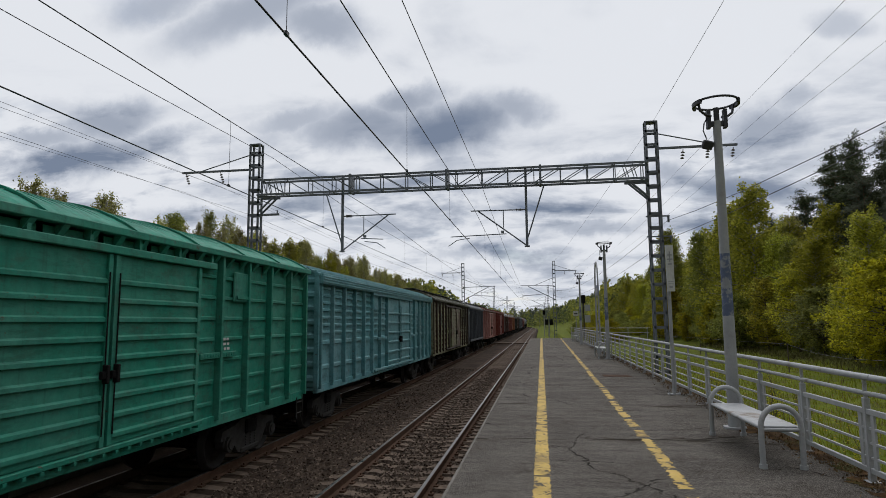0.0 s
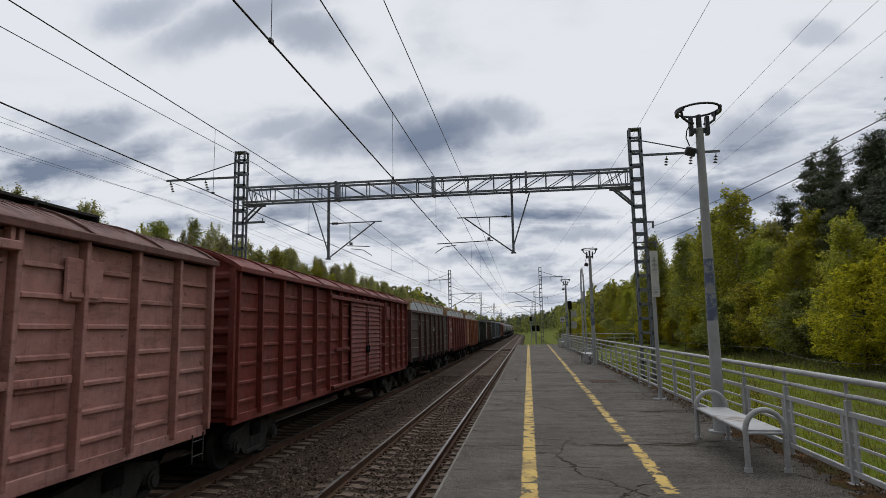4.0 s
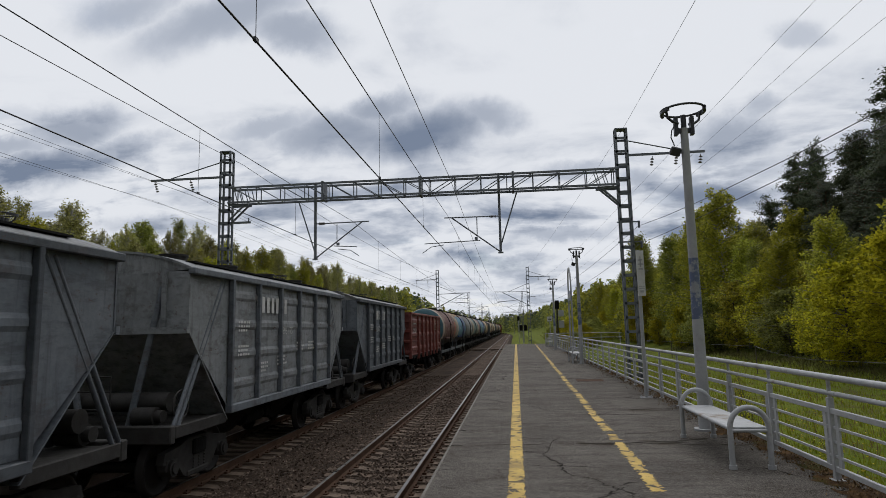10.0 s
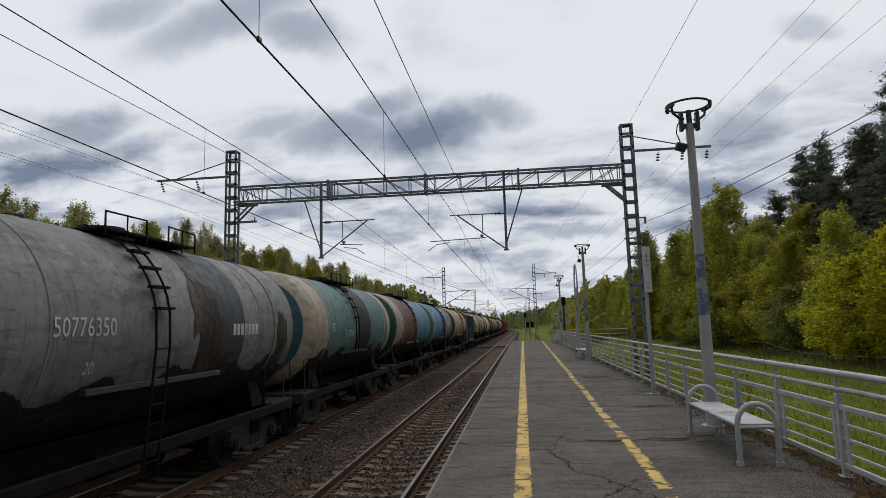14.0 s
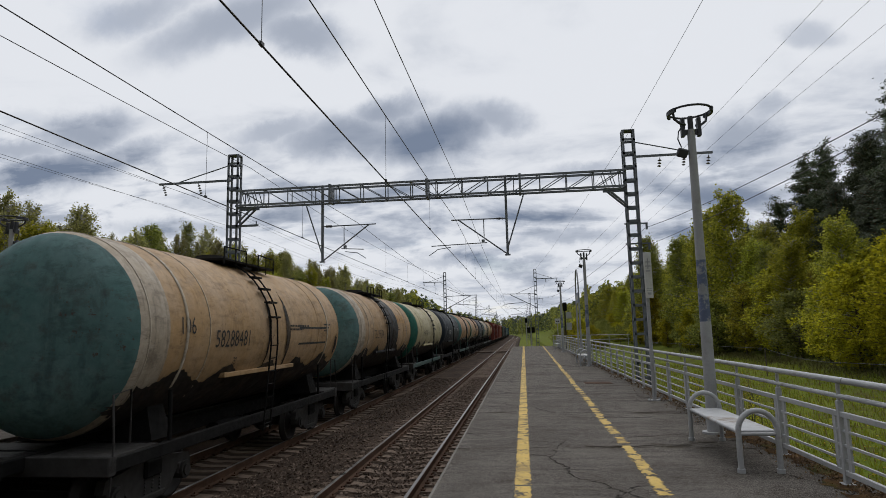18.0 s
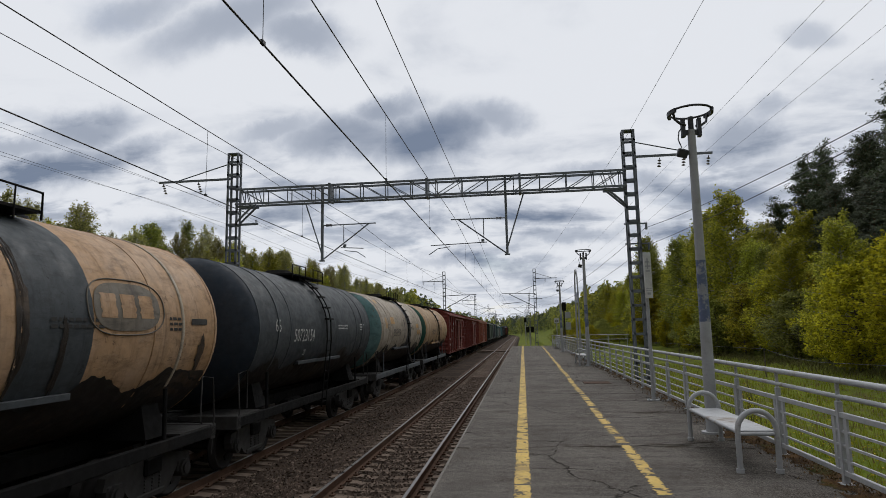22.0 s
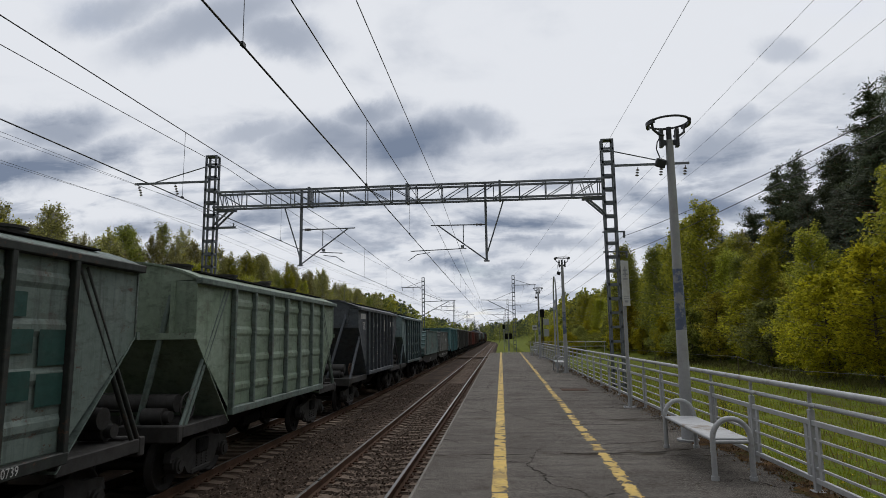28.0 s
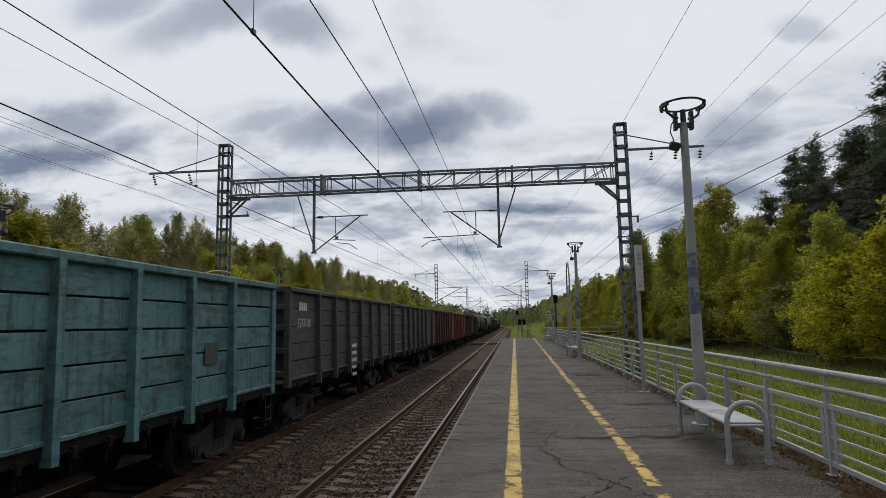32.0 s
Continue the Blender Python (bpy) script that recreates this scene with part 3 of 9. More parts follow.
def make_ground():
    s = Shape()
    xs = sorted({*[-1800, -1200, -700, -400, -250, -160, -110, -80], *[-60 + 2.5 * i for i in range(15)], *[-22, -19, -16, -13, -11.2, -9, -7.5, 0, 2, 5, 6.4, 6.6, 7.2, 8],
                 *[9 + 1.5 * i for i in range(22)], 46, 55, 70, 90, 120, 180, 260, 400, 700, 1200, 1800})
    ys = sorted({*[-300, -150, -80, -40, -20], *[-12 + 3 * i for i in range(40)], *[110 + 10 * i for i in range(20)], *[320, 380, 460, 560, 700, 900, 1200, 1700, 2600, 4000]})
    vs = [(x, y, ground_height(x, y)) for y in ys for x in xs]
    n = len(xs)
    s.add(vs, [(j * n + i, j * n + i + 1, (j + 1) * n + i + 1, (j + 1) * n + i) for j in range(len(ys) - 1) for i in range(n - 1)], True)
    structure("ground", s, M_MEADOW, "spring meadow with dry patches beside the railway line", "ground")


make_ground()


def bend_x(y):
    """How far the line has swung to the left at y."""
    return 0.0 if y < BEND else -(y - BEND) ** 2 / (2 * RADIUS)


def make_trackbed():
    ys = [-20 + 10 * i for i in range(28)] + [250 + 20 * i for i in range(15)]
    prof = [(-7.6, -0.75), (-6.9, -0.215), (-5.9, -0.205), (-4.3, -0.235), (-2.8, -0.205), (-2.15, -0.225), (-1.5, -0.205), (0, -0.235), (1.45, -0.205), (1.78, -0.22), (2.1, -0.75)]
    s = Shape()
    vs = [(x + bend_x(y), y, z) for y in ys for x, z in prof]
    n = len(prof)
    s.add(vs, [(j * n + i, j * n + i + 1, (j + 1) * n + i + 1, (j + 1) * n + i) for j in range(len(ys) - 1) for i in range(n - 1)])
    bed = structure("trackbed", s, M_BALLAST, "rust-brown crushed stone ballast under two railway tracks", "ballast")
    rng = random.Random(4)
    st = Shape()
    for _ in range(36000):
        y = 4.0 + 36 * rng.random() ** 1.8
        x = rng.uniform(-3.05, 1.75)
        r = rng.uniform(0.016, 0.044)
        z = -0.225 + rng.uniform(0, 0.022) + 0.3 * r
        p = [Vector((rng.gauss(0, 1), rng.gauss(0, 1), rng.gauss(0, 1))).normalized() * r * rng.uniform(0.75, 1.25) for _ in range(3)]
        a, b, c = p
        vs = [(x + v.x, y + v.y, z + 0.75 * v.z) for v in (a, b, c, -0.9 * a, -1.1 * b, -c)]
        st.add(vs, [(0, 1, 2), (1, 3, 2), (3, 4, 2), (4, 0, 2), (1, 0, 5), (3, 1, 5), (4, 3, 5), (0, 4, 5)])
    part("loose_stones", st, M_STONE, bed, "", kind="stuff")


make_trackbed()

RAIL = [(-0.075, -0.18), (0.075, -0.18), (0.075, -0.168), (0.012, -0.145), (0.010, -0.045), (0.036, -0.036), (0.036, -0.004), (0.030, 0), (-0.030, 0),
        (-0.036, -0.004), (-0.036, -0.036), (-0.010, -0.045), (-0.012, -0.145), (-0.075, -0.168)]


def sweep(profile, x0, ys, caps=False):
    s = Shape()
    n = len(profile)
    vs = [(x0 + x + bend_x(y), y, z) for y in ys for x, z in profile]
    s.add(vs, [(j * n + i, j * n + (i + 1) % n, (j + 1) * n + (i + 1) % n, (j + 1) * n + i) for j in range(len(ys) - 1) for i in range(n)])
    return s


def make_track(name, axis, label):
    ys = [-20, 60, 150, 250] + [265 + 15 * i for i in range(18)]
    track = thing(name, label, "railway track", pose(0, 0, 0), kind="structure")
    for side in (-1, 1):
        x = axis + side * 0.796
        rail = part("rail", sweep(RAIL, x, ys), M_RAIL_SIDE, track, "rusty steel rail")
        part("running_surface", sweep([(-0.031, 0.0), (0.031, 0.0), (0.028, 0.003), (-0.028, 0.003)], x, ys), M_RAIL_TOP, rail, "polished rail head")
    sl = Shape()
    hw = 0.13
    prof = [(-1.35, -0.33), (1.35, -0.33), (1.35, -0.205), (1.05, -0.180), (0.55, -0.180), (0.35, -0.215), (-0.35, -0.215), (-0.55, -0.180), (-1.05, -0.180), (-1.35, -0.205)]
    n = len(prof)
    vs = [(x, -hw - 0.02 * (z < -0.3), z) for x, z in prof] + [(x, hw + 0.02 * (z < -0.3), z) for x, z in prof]
    sl.add(vs, [(i, (i + 1) % n, n + (i + 1) % n, n + i) for i in range(n)])
    sl.add(vs, [tuple(range(n))[::-1], tuple(range(n, 2 * n))])
    me = sl.mesh("sleeper", M_SLEEPER)
    far = Shape()
    clips = Shape()
    for i in range(-36, 470):
        y = 1.0 + 0.543 * i
        if -12 <= i < 150:
            jitter = random.Random(i * 7 + 1000 + int(axis * 10))
            part("sleeper", me, None, track, at=pose(axis + jitter.uniform(-0.015, 0.015), y + jitter.uniform(-0.02, 0.02), jitter.uniform(-0.012, 0.004), 0, 0, jitter.uniform(-0.5, 0.5)))
        else:
            far.add([(axis + x + bend_x(y), y + yy, z) for x, yy, z in vs], sl.f[:n])
        if -12 <= i < 110:
            for side in (-1, 1):
                for off in (-0.11, 0.11):
                    x = axis + side * 0.796 + off
                    clips.box(x - 0.045, x + 0.045, y - 0.07, y + 0.07, -0.186, -0.150)
                    clips.tube((x, y, -0.155), (x, y, -0.112), 0.016, 6)
    part("far_sleepers", far, M_SLEEPER, track, kind="stuff")
    part("rail_fastenings", clips, M_RAIL_SIDE, track, "rusty rail clips and bolts", kind="stuff")


make_track("near_track", 0.0, "empty railway track with polished rails on concrete sleepers")
make_track("train_track", FAR, "railway track under the passing freight train")


def make_platform():
    s = Shape()
    y0, y1 = -9.0, 64.5
    x0, x1 = 1.88, 6.40
    s.box(x0, x1, y0, y1, PLAT - 0.16, PLAT)
    plat = structure("platform", s, M_ASPHALT, "old cracked asphalt station platform with worn yellow lines", "platform")
    f = Shape()
    f.box(2.02, 6.30, y0, y1 - 0.02, -0.7, PLAT - 0.164)
    part("foundation_wall", f, M_CONCRETE, plat, "stained concrete platform wall")
    e = Shape()
    for k in range(25):
        a = y0 + k * 3.0
        e.box(x0 - 0.02, x0 + 0.012, a + 0.01, min(a + 2.99, y1), PLAT - 0.17, PLAT + 0.003, 0.004)
    part("edge_trim", e, M_CONCRETE, plat, "chipped concrete platform edge")
    rng = random.Random(11)

    def line(name, fn, width, ya, yb, step, wear, bare=0.0):
        """Broken, ragged paint: short strips with uneven edges."""
        p = Shape()
        y = ya
        while y < yb:
            ln = rng.uniform(0.35, 1.3)
            g = rng.uniform(0.0, 0.10) * wear if y > ya else 0
            if rng.random() < bare:
                g += rng.uniform(0.12, 0.30)
            pts_l, pts_r = [], []
            m = max(int(ln / step), 2)
            for i in range(m + 1):
                yy = y + g + (ln - g) * i / m
                cx = fn(yy)
                pts_l.append((cx - width / 2 + rng.uniform(-0.012, 0.030) * wear, yy))
                pts_r.append((cx + width / 2 + rng.uniform(-0.030, 0.012) * wear, yy))
            k = len(pts_l)
            vs = [(x, yy, PLAT + 0.0035) for x, yy in pts_l + pts_r]
            p.add(vs, [(i, k + i, k + i + 1, i + 1) for i in range(k - 1)])
            y += ln
        part(name, p, M_YELLOW, plat, "worn yellow safety line")

    line("yellow_line", lambda y: 2.815 + 0.0022 * y, 0.185, -8, 64.3, 0.035, 0.6)
    line("yellow_line", lambda y: 4.185 + 0.0115 * y + 0.012 * math.sin(y * 0.9), 0.160, -8, 64.3, 0.03, 1.5, 0.36)
    m = Shape()
    rng = random.Random(5)
    for _ in range(9000):
        y = 2 + 40 * rng.random() ** 1.7
        x = 6.42 - abs(rng.gauss(0, 0.20))
        h = rng.uniform(0.01, 0.04)
        a = rng.uniform(0, 6.28)
        dx, dy = 0.012 * math.cos(a), 0.012 * math.sin(a)
        m.add([(x - dx, y - dy, PLAT), (x + dx, y + dy, PLAT), (x + rng.uniform(-0.03, 0.03), y + rng.uniform(-0.03, 0.03), PLAT + h)], [(0, 1, 2)])
    part("edge_litter", m, material("dry_moss_and_litter", (0.15, 0.095, 0.045), 0.95, vary=0.3, bump=0, island=True), plat, "dry grass and moss along the platform edge", kind="stuff")
    earth = material("damp_earth_and_moss", (0.060, 0.036, 0.020), 0.95, vary=0.4, big=3, small=30, second=(0.105, 0.060, 0.026), second_at=(0.46, 0.56), second_scale=4, grime=(0.050, 0.052, 0.014), grime_at=(0.55, 0.62), bump=0.8, bump_scale=40, spec=0.05)
    rng = random.Random(29)
    for k in range(26):
        cy = 5.2 + k * 0.62 if k < 12 else 12.5 + (k - 12) * 2.6
        cx, rx, ry = 6.36 - rng.uniform(0.0, 0.30 if k < 9 else 0.12), rng.uniform(0.14, 0.42 if k < 9 else 0.2), rng.uniform(0.25, 0.7)
        ring = [(min(cx + rx * rng.uniform(0.45, 1.1) * math.cos(a), 6.398), cy + ry * rng.uniform(0.5, 1.1) * math.sin(a), PLAT + 0.0035 + 0.0004 * k) for a in [2 * math.pi * i / 26 for i in range(26)]]
        part("earth_patch", Shape().add(ring, [tuple(range(26))]), earth, plat, "damp brown earth and moss patch")
    # manhole plate
    h = Shape()
    h.box(4.75, 5.55, 19.4, 20.1, PLAT, PLAT + 0.006)
    part("cover_plate", h, M_RAIL_SIDE, plat, "rusty steel cover plate")


make_platform()


# ---- fence, lamps, benches, signs ----
def make_fence(name, label, x, ya, yb, side, step=1.80):
    """Posts with two handrail tubes on top and a barred panel between each pair."""
    fence = thing(name, label, "fence", pose(x, 0, 0))
    post = Shape()
    post.box(-0.03, 0.03, -0.03, 0.03, PLAT - 0.25, PLAT + 0.86, 0.006)
    post.tube((0, 0, PLAT + 0.86), (0, 0, PLAT + 1.06), 0.022, 8)
    post.box(-0.06, 0.06, -0.06, 0.06, PLAT - 0.02, PLAT + 0.012, 0.003)
    post_me = post.mesh("post", M_WHITE_PAINT)
    inner = step - 0.06
    bar = Shape().box(-0.012, 0.012, 0.0, inner, -0.012, 0.012)
    bar_me = bar.mesh("bar", M_WHITE_PAINT)
    flat = Shape().box(-0.02, 0.02, 0.0, inner, -0.028, 0.028, 0.004)
    flat_me = flat.mesh("panel_rail", M_WHITE_PAINT)
    stile = Shape().box(-0.012, 0.012, -0.035, 0.035, PLAT + 0.11, PLAT + 0.72, 0.003)
    stile_me = stile.mesh("panel_stile", M_WHITE_PAINT)
    n = int((yb - ya) / step)
    rng = random.Random(3)
    for i in range(n + 1):
        y = ya + i * step
        part("post", post_me, None, fence, at=pose(0, y, 0, rng.uniform(-0.5, 0.5), 0, 0))
        if i == n:
            break
        for z in (0.25, 0.40, 0.55):
            part("bar", bar_me, None, fence, at=pose(0, y + 0.03, PLAT + z))
        for z in (0.12, 0.72):
            part("panel_rail", flat_me, None, fence, at=pose(0, y + 0.03, PLAT + z))
        for yy in (0.125, step - 0.125):
            part("panel_stile", stile_me, None, fence, at=pose(0, y + yy, 0))
    for z, r in ((1.075, 0.034), (0.905, 0.026)):
        y = ya - 0.1
        while y < yb:
            b = min(y + 5.4, yb)
            part("handrail", Shape().tube((0, y, PLAT + z), (0, b - 0.012, PLAT + z + rng.uniform(-0.004, 0.004)), r, 10), M_WHITE_PAINT, fence, "chipped white handrail tube")
            y = b
    return fence


make_fence("platform_fence", "white painted tubular steel fence along the platform edge, chipped and rust-spotted", 6.21, 7.13 - 1.55 * 7, 62.4, 1, 1.55)


def make_end_rail():
    rail = thing("ramp_railing", "white steel railing of the ramp at the platform's end", "fence", pose(6.21, 63.2, 0))
    for z in (1.05, 0.6):
        part("handrail", Shape().tube((-0.3, 0, PLAT + z), (7.4, 0.4, PLAT + z - 0.05), 0.03, 8), M_WHITE_PAINT, rail)
    for k in range(5):
        x = -0.25 + 1.85 * k
        part("post", Shape().tube((x, 0.02 * k, PLAT - 0.9 if k > 0 else PLAT), (x, 0.02 * k, PLAT + 1.05), 0.028, 8), M_WHITE_PAINT, rail)


make_end_rail()


def make_lamp(x, y, tilt=0.0):
    lamp = thing("platform_lamp", "grey pole lamp with flaking blue paint and a ring head", "street lamp", pose(x, y, PLAT, 0, tilt, 0), "platform lamps")
    p = Shape().tube((0, 0, 0), (0, 0, 1.75), 0.098, 18, 0.085)
    p.tube((0, 0, 0), (0, 0, 0.03), 0.17, 18)
    part("lower_pole", p, M_POLE, lamp, "light grey pole foot")
    part("blue_pole", Shape().tube((0, 0, 1.75), (0, 0, 2.75), 0.085, 18, 0.076, False), M_POLE_BLUE, lamp, "flaking blue pole section")
    part("upper_pole", Shape().tube((0, 0, 2.75), (0, 0, 4.96), 0.076, 18, 0.062), M_POLE, lamp, "weathered grey upper pole")
    b = Shape()
    for s in (-1, 1):
        b.box(s * 0.13 - 0.03, s * 0.13 + 0.03, -0.05, 0.05, 4.84, 5.16, 0.006)
        b.box(min(0, s * 0.13), max(0, s * 0.13), -0.03, 0.03, 4.88, 4.96)
    b.tube((0, 0, 4.92), (0, 0, 5.19), 0.045, 10)
    part("bracket", b, M_LAMP_DARK, lamp, "dark fork bracket")
    ring = Shape()
    pts = [(0.335 * math.cos(a), 0.335 * math.sin(a), 5.28) for a in [2 * math.pi * i / 40 for i in range(40)]]
    ring.pipe(pts, 0.019, 8, True)
    for a in (20, 200):
        arm = [(r * math.cos(radians(a)), r * math.sin(radians(a)), z) for r, z in ((0.10, 5.04), (0.20, 5.06), (0.30, 5.13), (0.325, 5.27))]
        ring.pipe(arm, 0.022, 8)
    ring.tube((0, 0, 5.15), (0.08, 0.33, 5.28), 0.014, 6)
    part("ring_head", ring, M_LAMP_DARK, lamp, "dark ring-shaped lamp head")
    for a0 in (-35, 145):
        arc = Shape()
        pr = [(-0.020, -0.040), (0.020, -0.040), (0.026, 0.028), (-0.026, 0.028)]
        vs, m = [], 14
        for i in range(m + 1):
            a = radians(a0 + 70 * i / m)
            vs += [((0.345 + u) * math.cos(a), (0.345 + u) * math.sin(a), 5.26 + v) for u, v in pr]
        arc.add(vs, [(i * 4 + k, i * 4 + (k + 1) % 4, i * 4 + 4 + (k + 1) % 4, i * 4 + 4 + k) for i in range(m) for k in range(4)] + [(0, 1, 2, 3), (m * 4 + 3, m * 4 + 2, m * 4 + 1, m * 4)])
        part("light_module", arc, M_LAMP_DARK, lamp, "curved lamp module on the ring")
    f = Shape()
    f.box(-0.085, 0.085, -0.05, 0.07, -0.075, 0.075, 0.02)
    f.box(-0.02, 0.02, 0.07, 0.12, -0.02, 0.02)
    part("floodlight", f, M_LAMP_DARK, lamp, "small box floodlight", at=pose(-0.17, -0.02, 4.56, 20, 18, 0))
    c = Shape().pipe([(-0.17, 0, 4.66), (-0.22, 0.0, 4.81), (-0.20, 0.0, 4.94), (-0.16, 0, 5.00), (-0.15, 0, 5.12), (-0.13, 0, 5.16)], 0.010, 6)
    part("cable", c, M_LAMP_DARK, lamp, "looped supply cable")
    return lamp


first_lamp = make_lamp(5.82, 10.33, 0.3)
for yy in (28.6, 46.6):
    copy_thing(first_lamp, pose(5.86, yy, PLAT, 0, 0.0, 0))


def make_bench(x, y):
    bench = thing("platform_bench", "pale grey metal bench with looped tube armrests and a flat seat", "bench", pose(x, y, PLAT), "platform benches")
    seat = Shape()
    seat.box(-0.20, 0.20, 0.02, 2.06, 0.445, 0.468, 0.006)
    for s in (-1, 1):
        seat.tube((s * 0.2, 0.0, 0.445), (s * 0.2, 2.08, 0.445), 0.024, 10)
    part("seat", seat, M_WHITE_PAINT, bench, "flat perforated steel seat")
    for yy in (0.0, 2.08):
        loop = Shape()
        pts = [(-0.215, 0, 0.0), (-0.215, 0, 0.40)] + [(-0.215 * math.cos(a), 0, 0.46 + 0.235 * math.sin(a)) for a in [math.pi * i / 14 for i in range(15)]] + [(0.215, 0, 0.40), (0.215, 0, 0.0)]
        loop.pipe(pts, 0.032, 12)
        part("leg_loop", loop, M_WHITE_PAINT, bench, "bent tube leg and armrest", at=pose(0, yy, 0))
        for s in (-1, 1):
            part("foot", Shape().tube((s * 0.215, yy, 0), (s * 0.215, yy, 0.045), 0.046, 14), M_WHITE_PAINT, bench, "round foot flange")
        part("cross_bar", Shape().tube((-0.2, yy, 0.43), (0.2, yy, 0.43), 0.02, 8), M_WHITE_PAINT, bench)
    return bench


first_bench = make_bench(5.54, 7.63)
copy_thing(first_bench, pose(5.70, 28.9, PLAT))
copy_thing(first_bench, pose(5.85, 53.5, PLAT))


def make_stop_sign():
    sign = thing("stop_board", "narrow white stop board on a thin grey pole", "sign", pose(5.86, 14.88, PLAT))
    p = Shape().tube((0, 0, 0), (0, 0, 3.46), 0.042, 12)
    part("pole", p, M_POLE, sign, "thin grey pole")
    b = Shape().box(-0.14, 0.14, -0.09, 0.09, 0, 0.018, 0.004)
    for s in (-1, 1):
        for q in (-1, 1):
            b.tube((s * 0.11, q * 0.06, 0.01), (s * 0.11, q * 0.06, 0.05), 0.012, 6)
    part("base_plate", b, M_POLE, sign, "bolted base plate")
    part("board", Shape().box(-0.045, 0.125, -0.075, -0.045, 2.36, 3.44, 0.003), material("white_enamel_board", (0.55, 0.55, 0.53), 0.45, vary=0.08, grime=(0.36, 0.32, 0.28)), sign, "white enamel board")
    bars = Shape()
    for a, b_, w in ((2.44, 2.49, 0.08), (2.53, 2.545, 0.12), (2.58, 2.595, 0.12), (2.98, 3.02, 0.10), (3.05, 3.30, 0.025), (3.10, 3.13, 0.12), (3.20, 3.23, 0.10)):
        bars.box(0.04 - w / 2, 0.04 + w / 2, -0.079, -0.0755, a, b_)
    part("lettering", bars, M_POLE, sign, "faded grey lettering")


make_stop_sign()


def make_name_sign(x, y, z, group):
    sign = thing("name_sign", "grey station sign with a pointed arch on two poles", "sign", pose(x, y, z), group)
    for s in (-1, 1):
        part("pole", Shape().tube((0, s * 0.8, 0), (0, s * 0.8, 3.6), 0.045, 10), M_POLE, sign, "grey pole")
    arch = Shape().pipe([(0, 0.8 * math.cos(a), 3.6 + 1.25 * math.sin(a)) for a in [math.pi * i / 20 for i in range(21)]], 0.04, 8)
    part("arch", arch, M_POLE, sign, "bent tube arch")
    part("board", Shape().box(-0.03, 0.03, -0.85, 0.85, 3.05, 3.6, 0.008), material("faded_blue_board", (0.24, 0.27, 0.33), 0.5, vary=0.1), sign, "faded blue-grey name board")
    bars = Shape()
    for k in range(7):
        bars.box(0.031, 0.036, -0.7 + 0.2 * k, -0.56 + 0.2 * k, 3.22, 3.44)
        bars.box(-0.036, -0.031, -0.7 + 0.2 * k, -0.56 + 0.2 * k, 3.22, 3.44)
    part("lettering", bars, M_TEXT, sign, "row of pale letters")
    return sign


first_sign = make_name_sign(5.9, 33.4, PLAT, "station name signs")


# ---- overhead line ----
GANTRY = 27.5


def ladder_column(s, x, y, z0, z1, w, d, pitch, chord=0.085):
    """A battened column: two chords in the view across the line, rungs between them, front and back."""
    for sx in (-1, 1):
        for sy in (-1, 1):
            cx, cy = x + sx * (w / 2 - chord / 2), y + sy * (d / 2 - chord / 2)
            s.box(cx - chord / 2, cx + chord / 2, cy - chord / 2, cy + chord / 2, z0, z1)
    z = z0 + pitch
    while z < z1 - 0.1:
        for sy in (-1, 1):
            cy = y + sy * (d / 2 - 0.012)
            s.box(x - w / 2, x + w / 2, cy - 0.012, cy + 0.012, z - 0.055, z + 0.055)
        for sx in (-1, 1):
            cx = x + sx * (w / 2 - 0.012)
            s.box(cx - 0.012, cx + 0.012, y - d / 2, y + d / 2, z - 0.05, z + 0.05)
        z += pitch
    s.box(x - w / 2, x + w / 2, y - d / 2, y + d / 2, z1, z1 + 0.05)


def bar(s, p, q, r=0.035, n=6):
    s.tube(p, q, r, n)


def insulator(parent, at, n=4, r=0.075, name="insulator"):
    s = Shape()
    s.tube((0, 0, 0), (0, 0, -0.10), 0.018, 6)
    for k in range(n):
        z = -0.10 - 0.13 * k
        s.tube((0, 0, z), (0, 0, z - 0.05), r * 0.5, 10, r)
        s.tube((0, 0, z - 0.05), (0, 0, z - 0.075), r, 10, r * 0.35)
    return part(name, s, M_INSUL, parent, "string of brown glazed insulators", at=at)


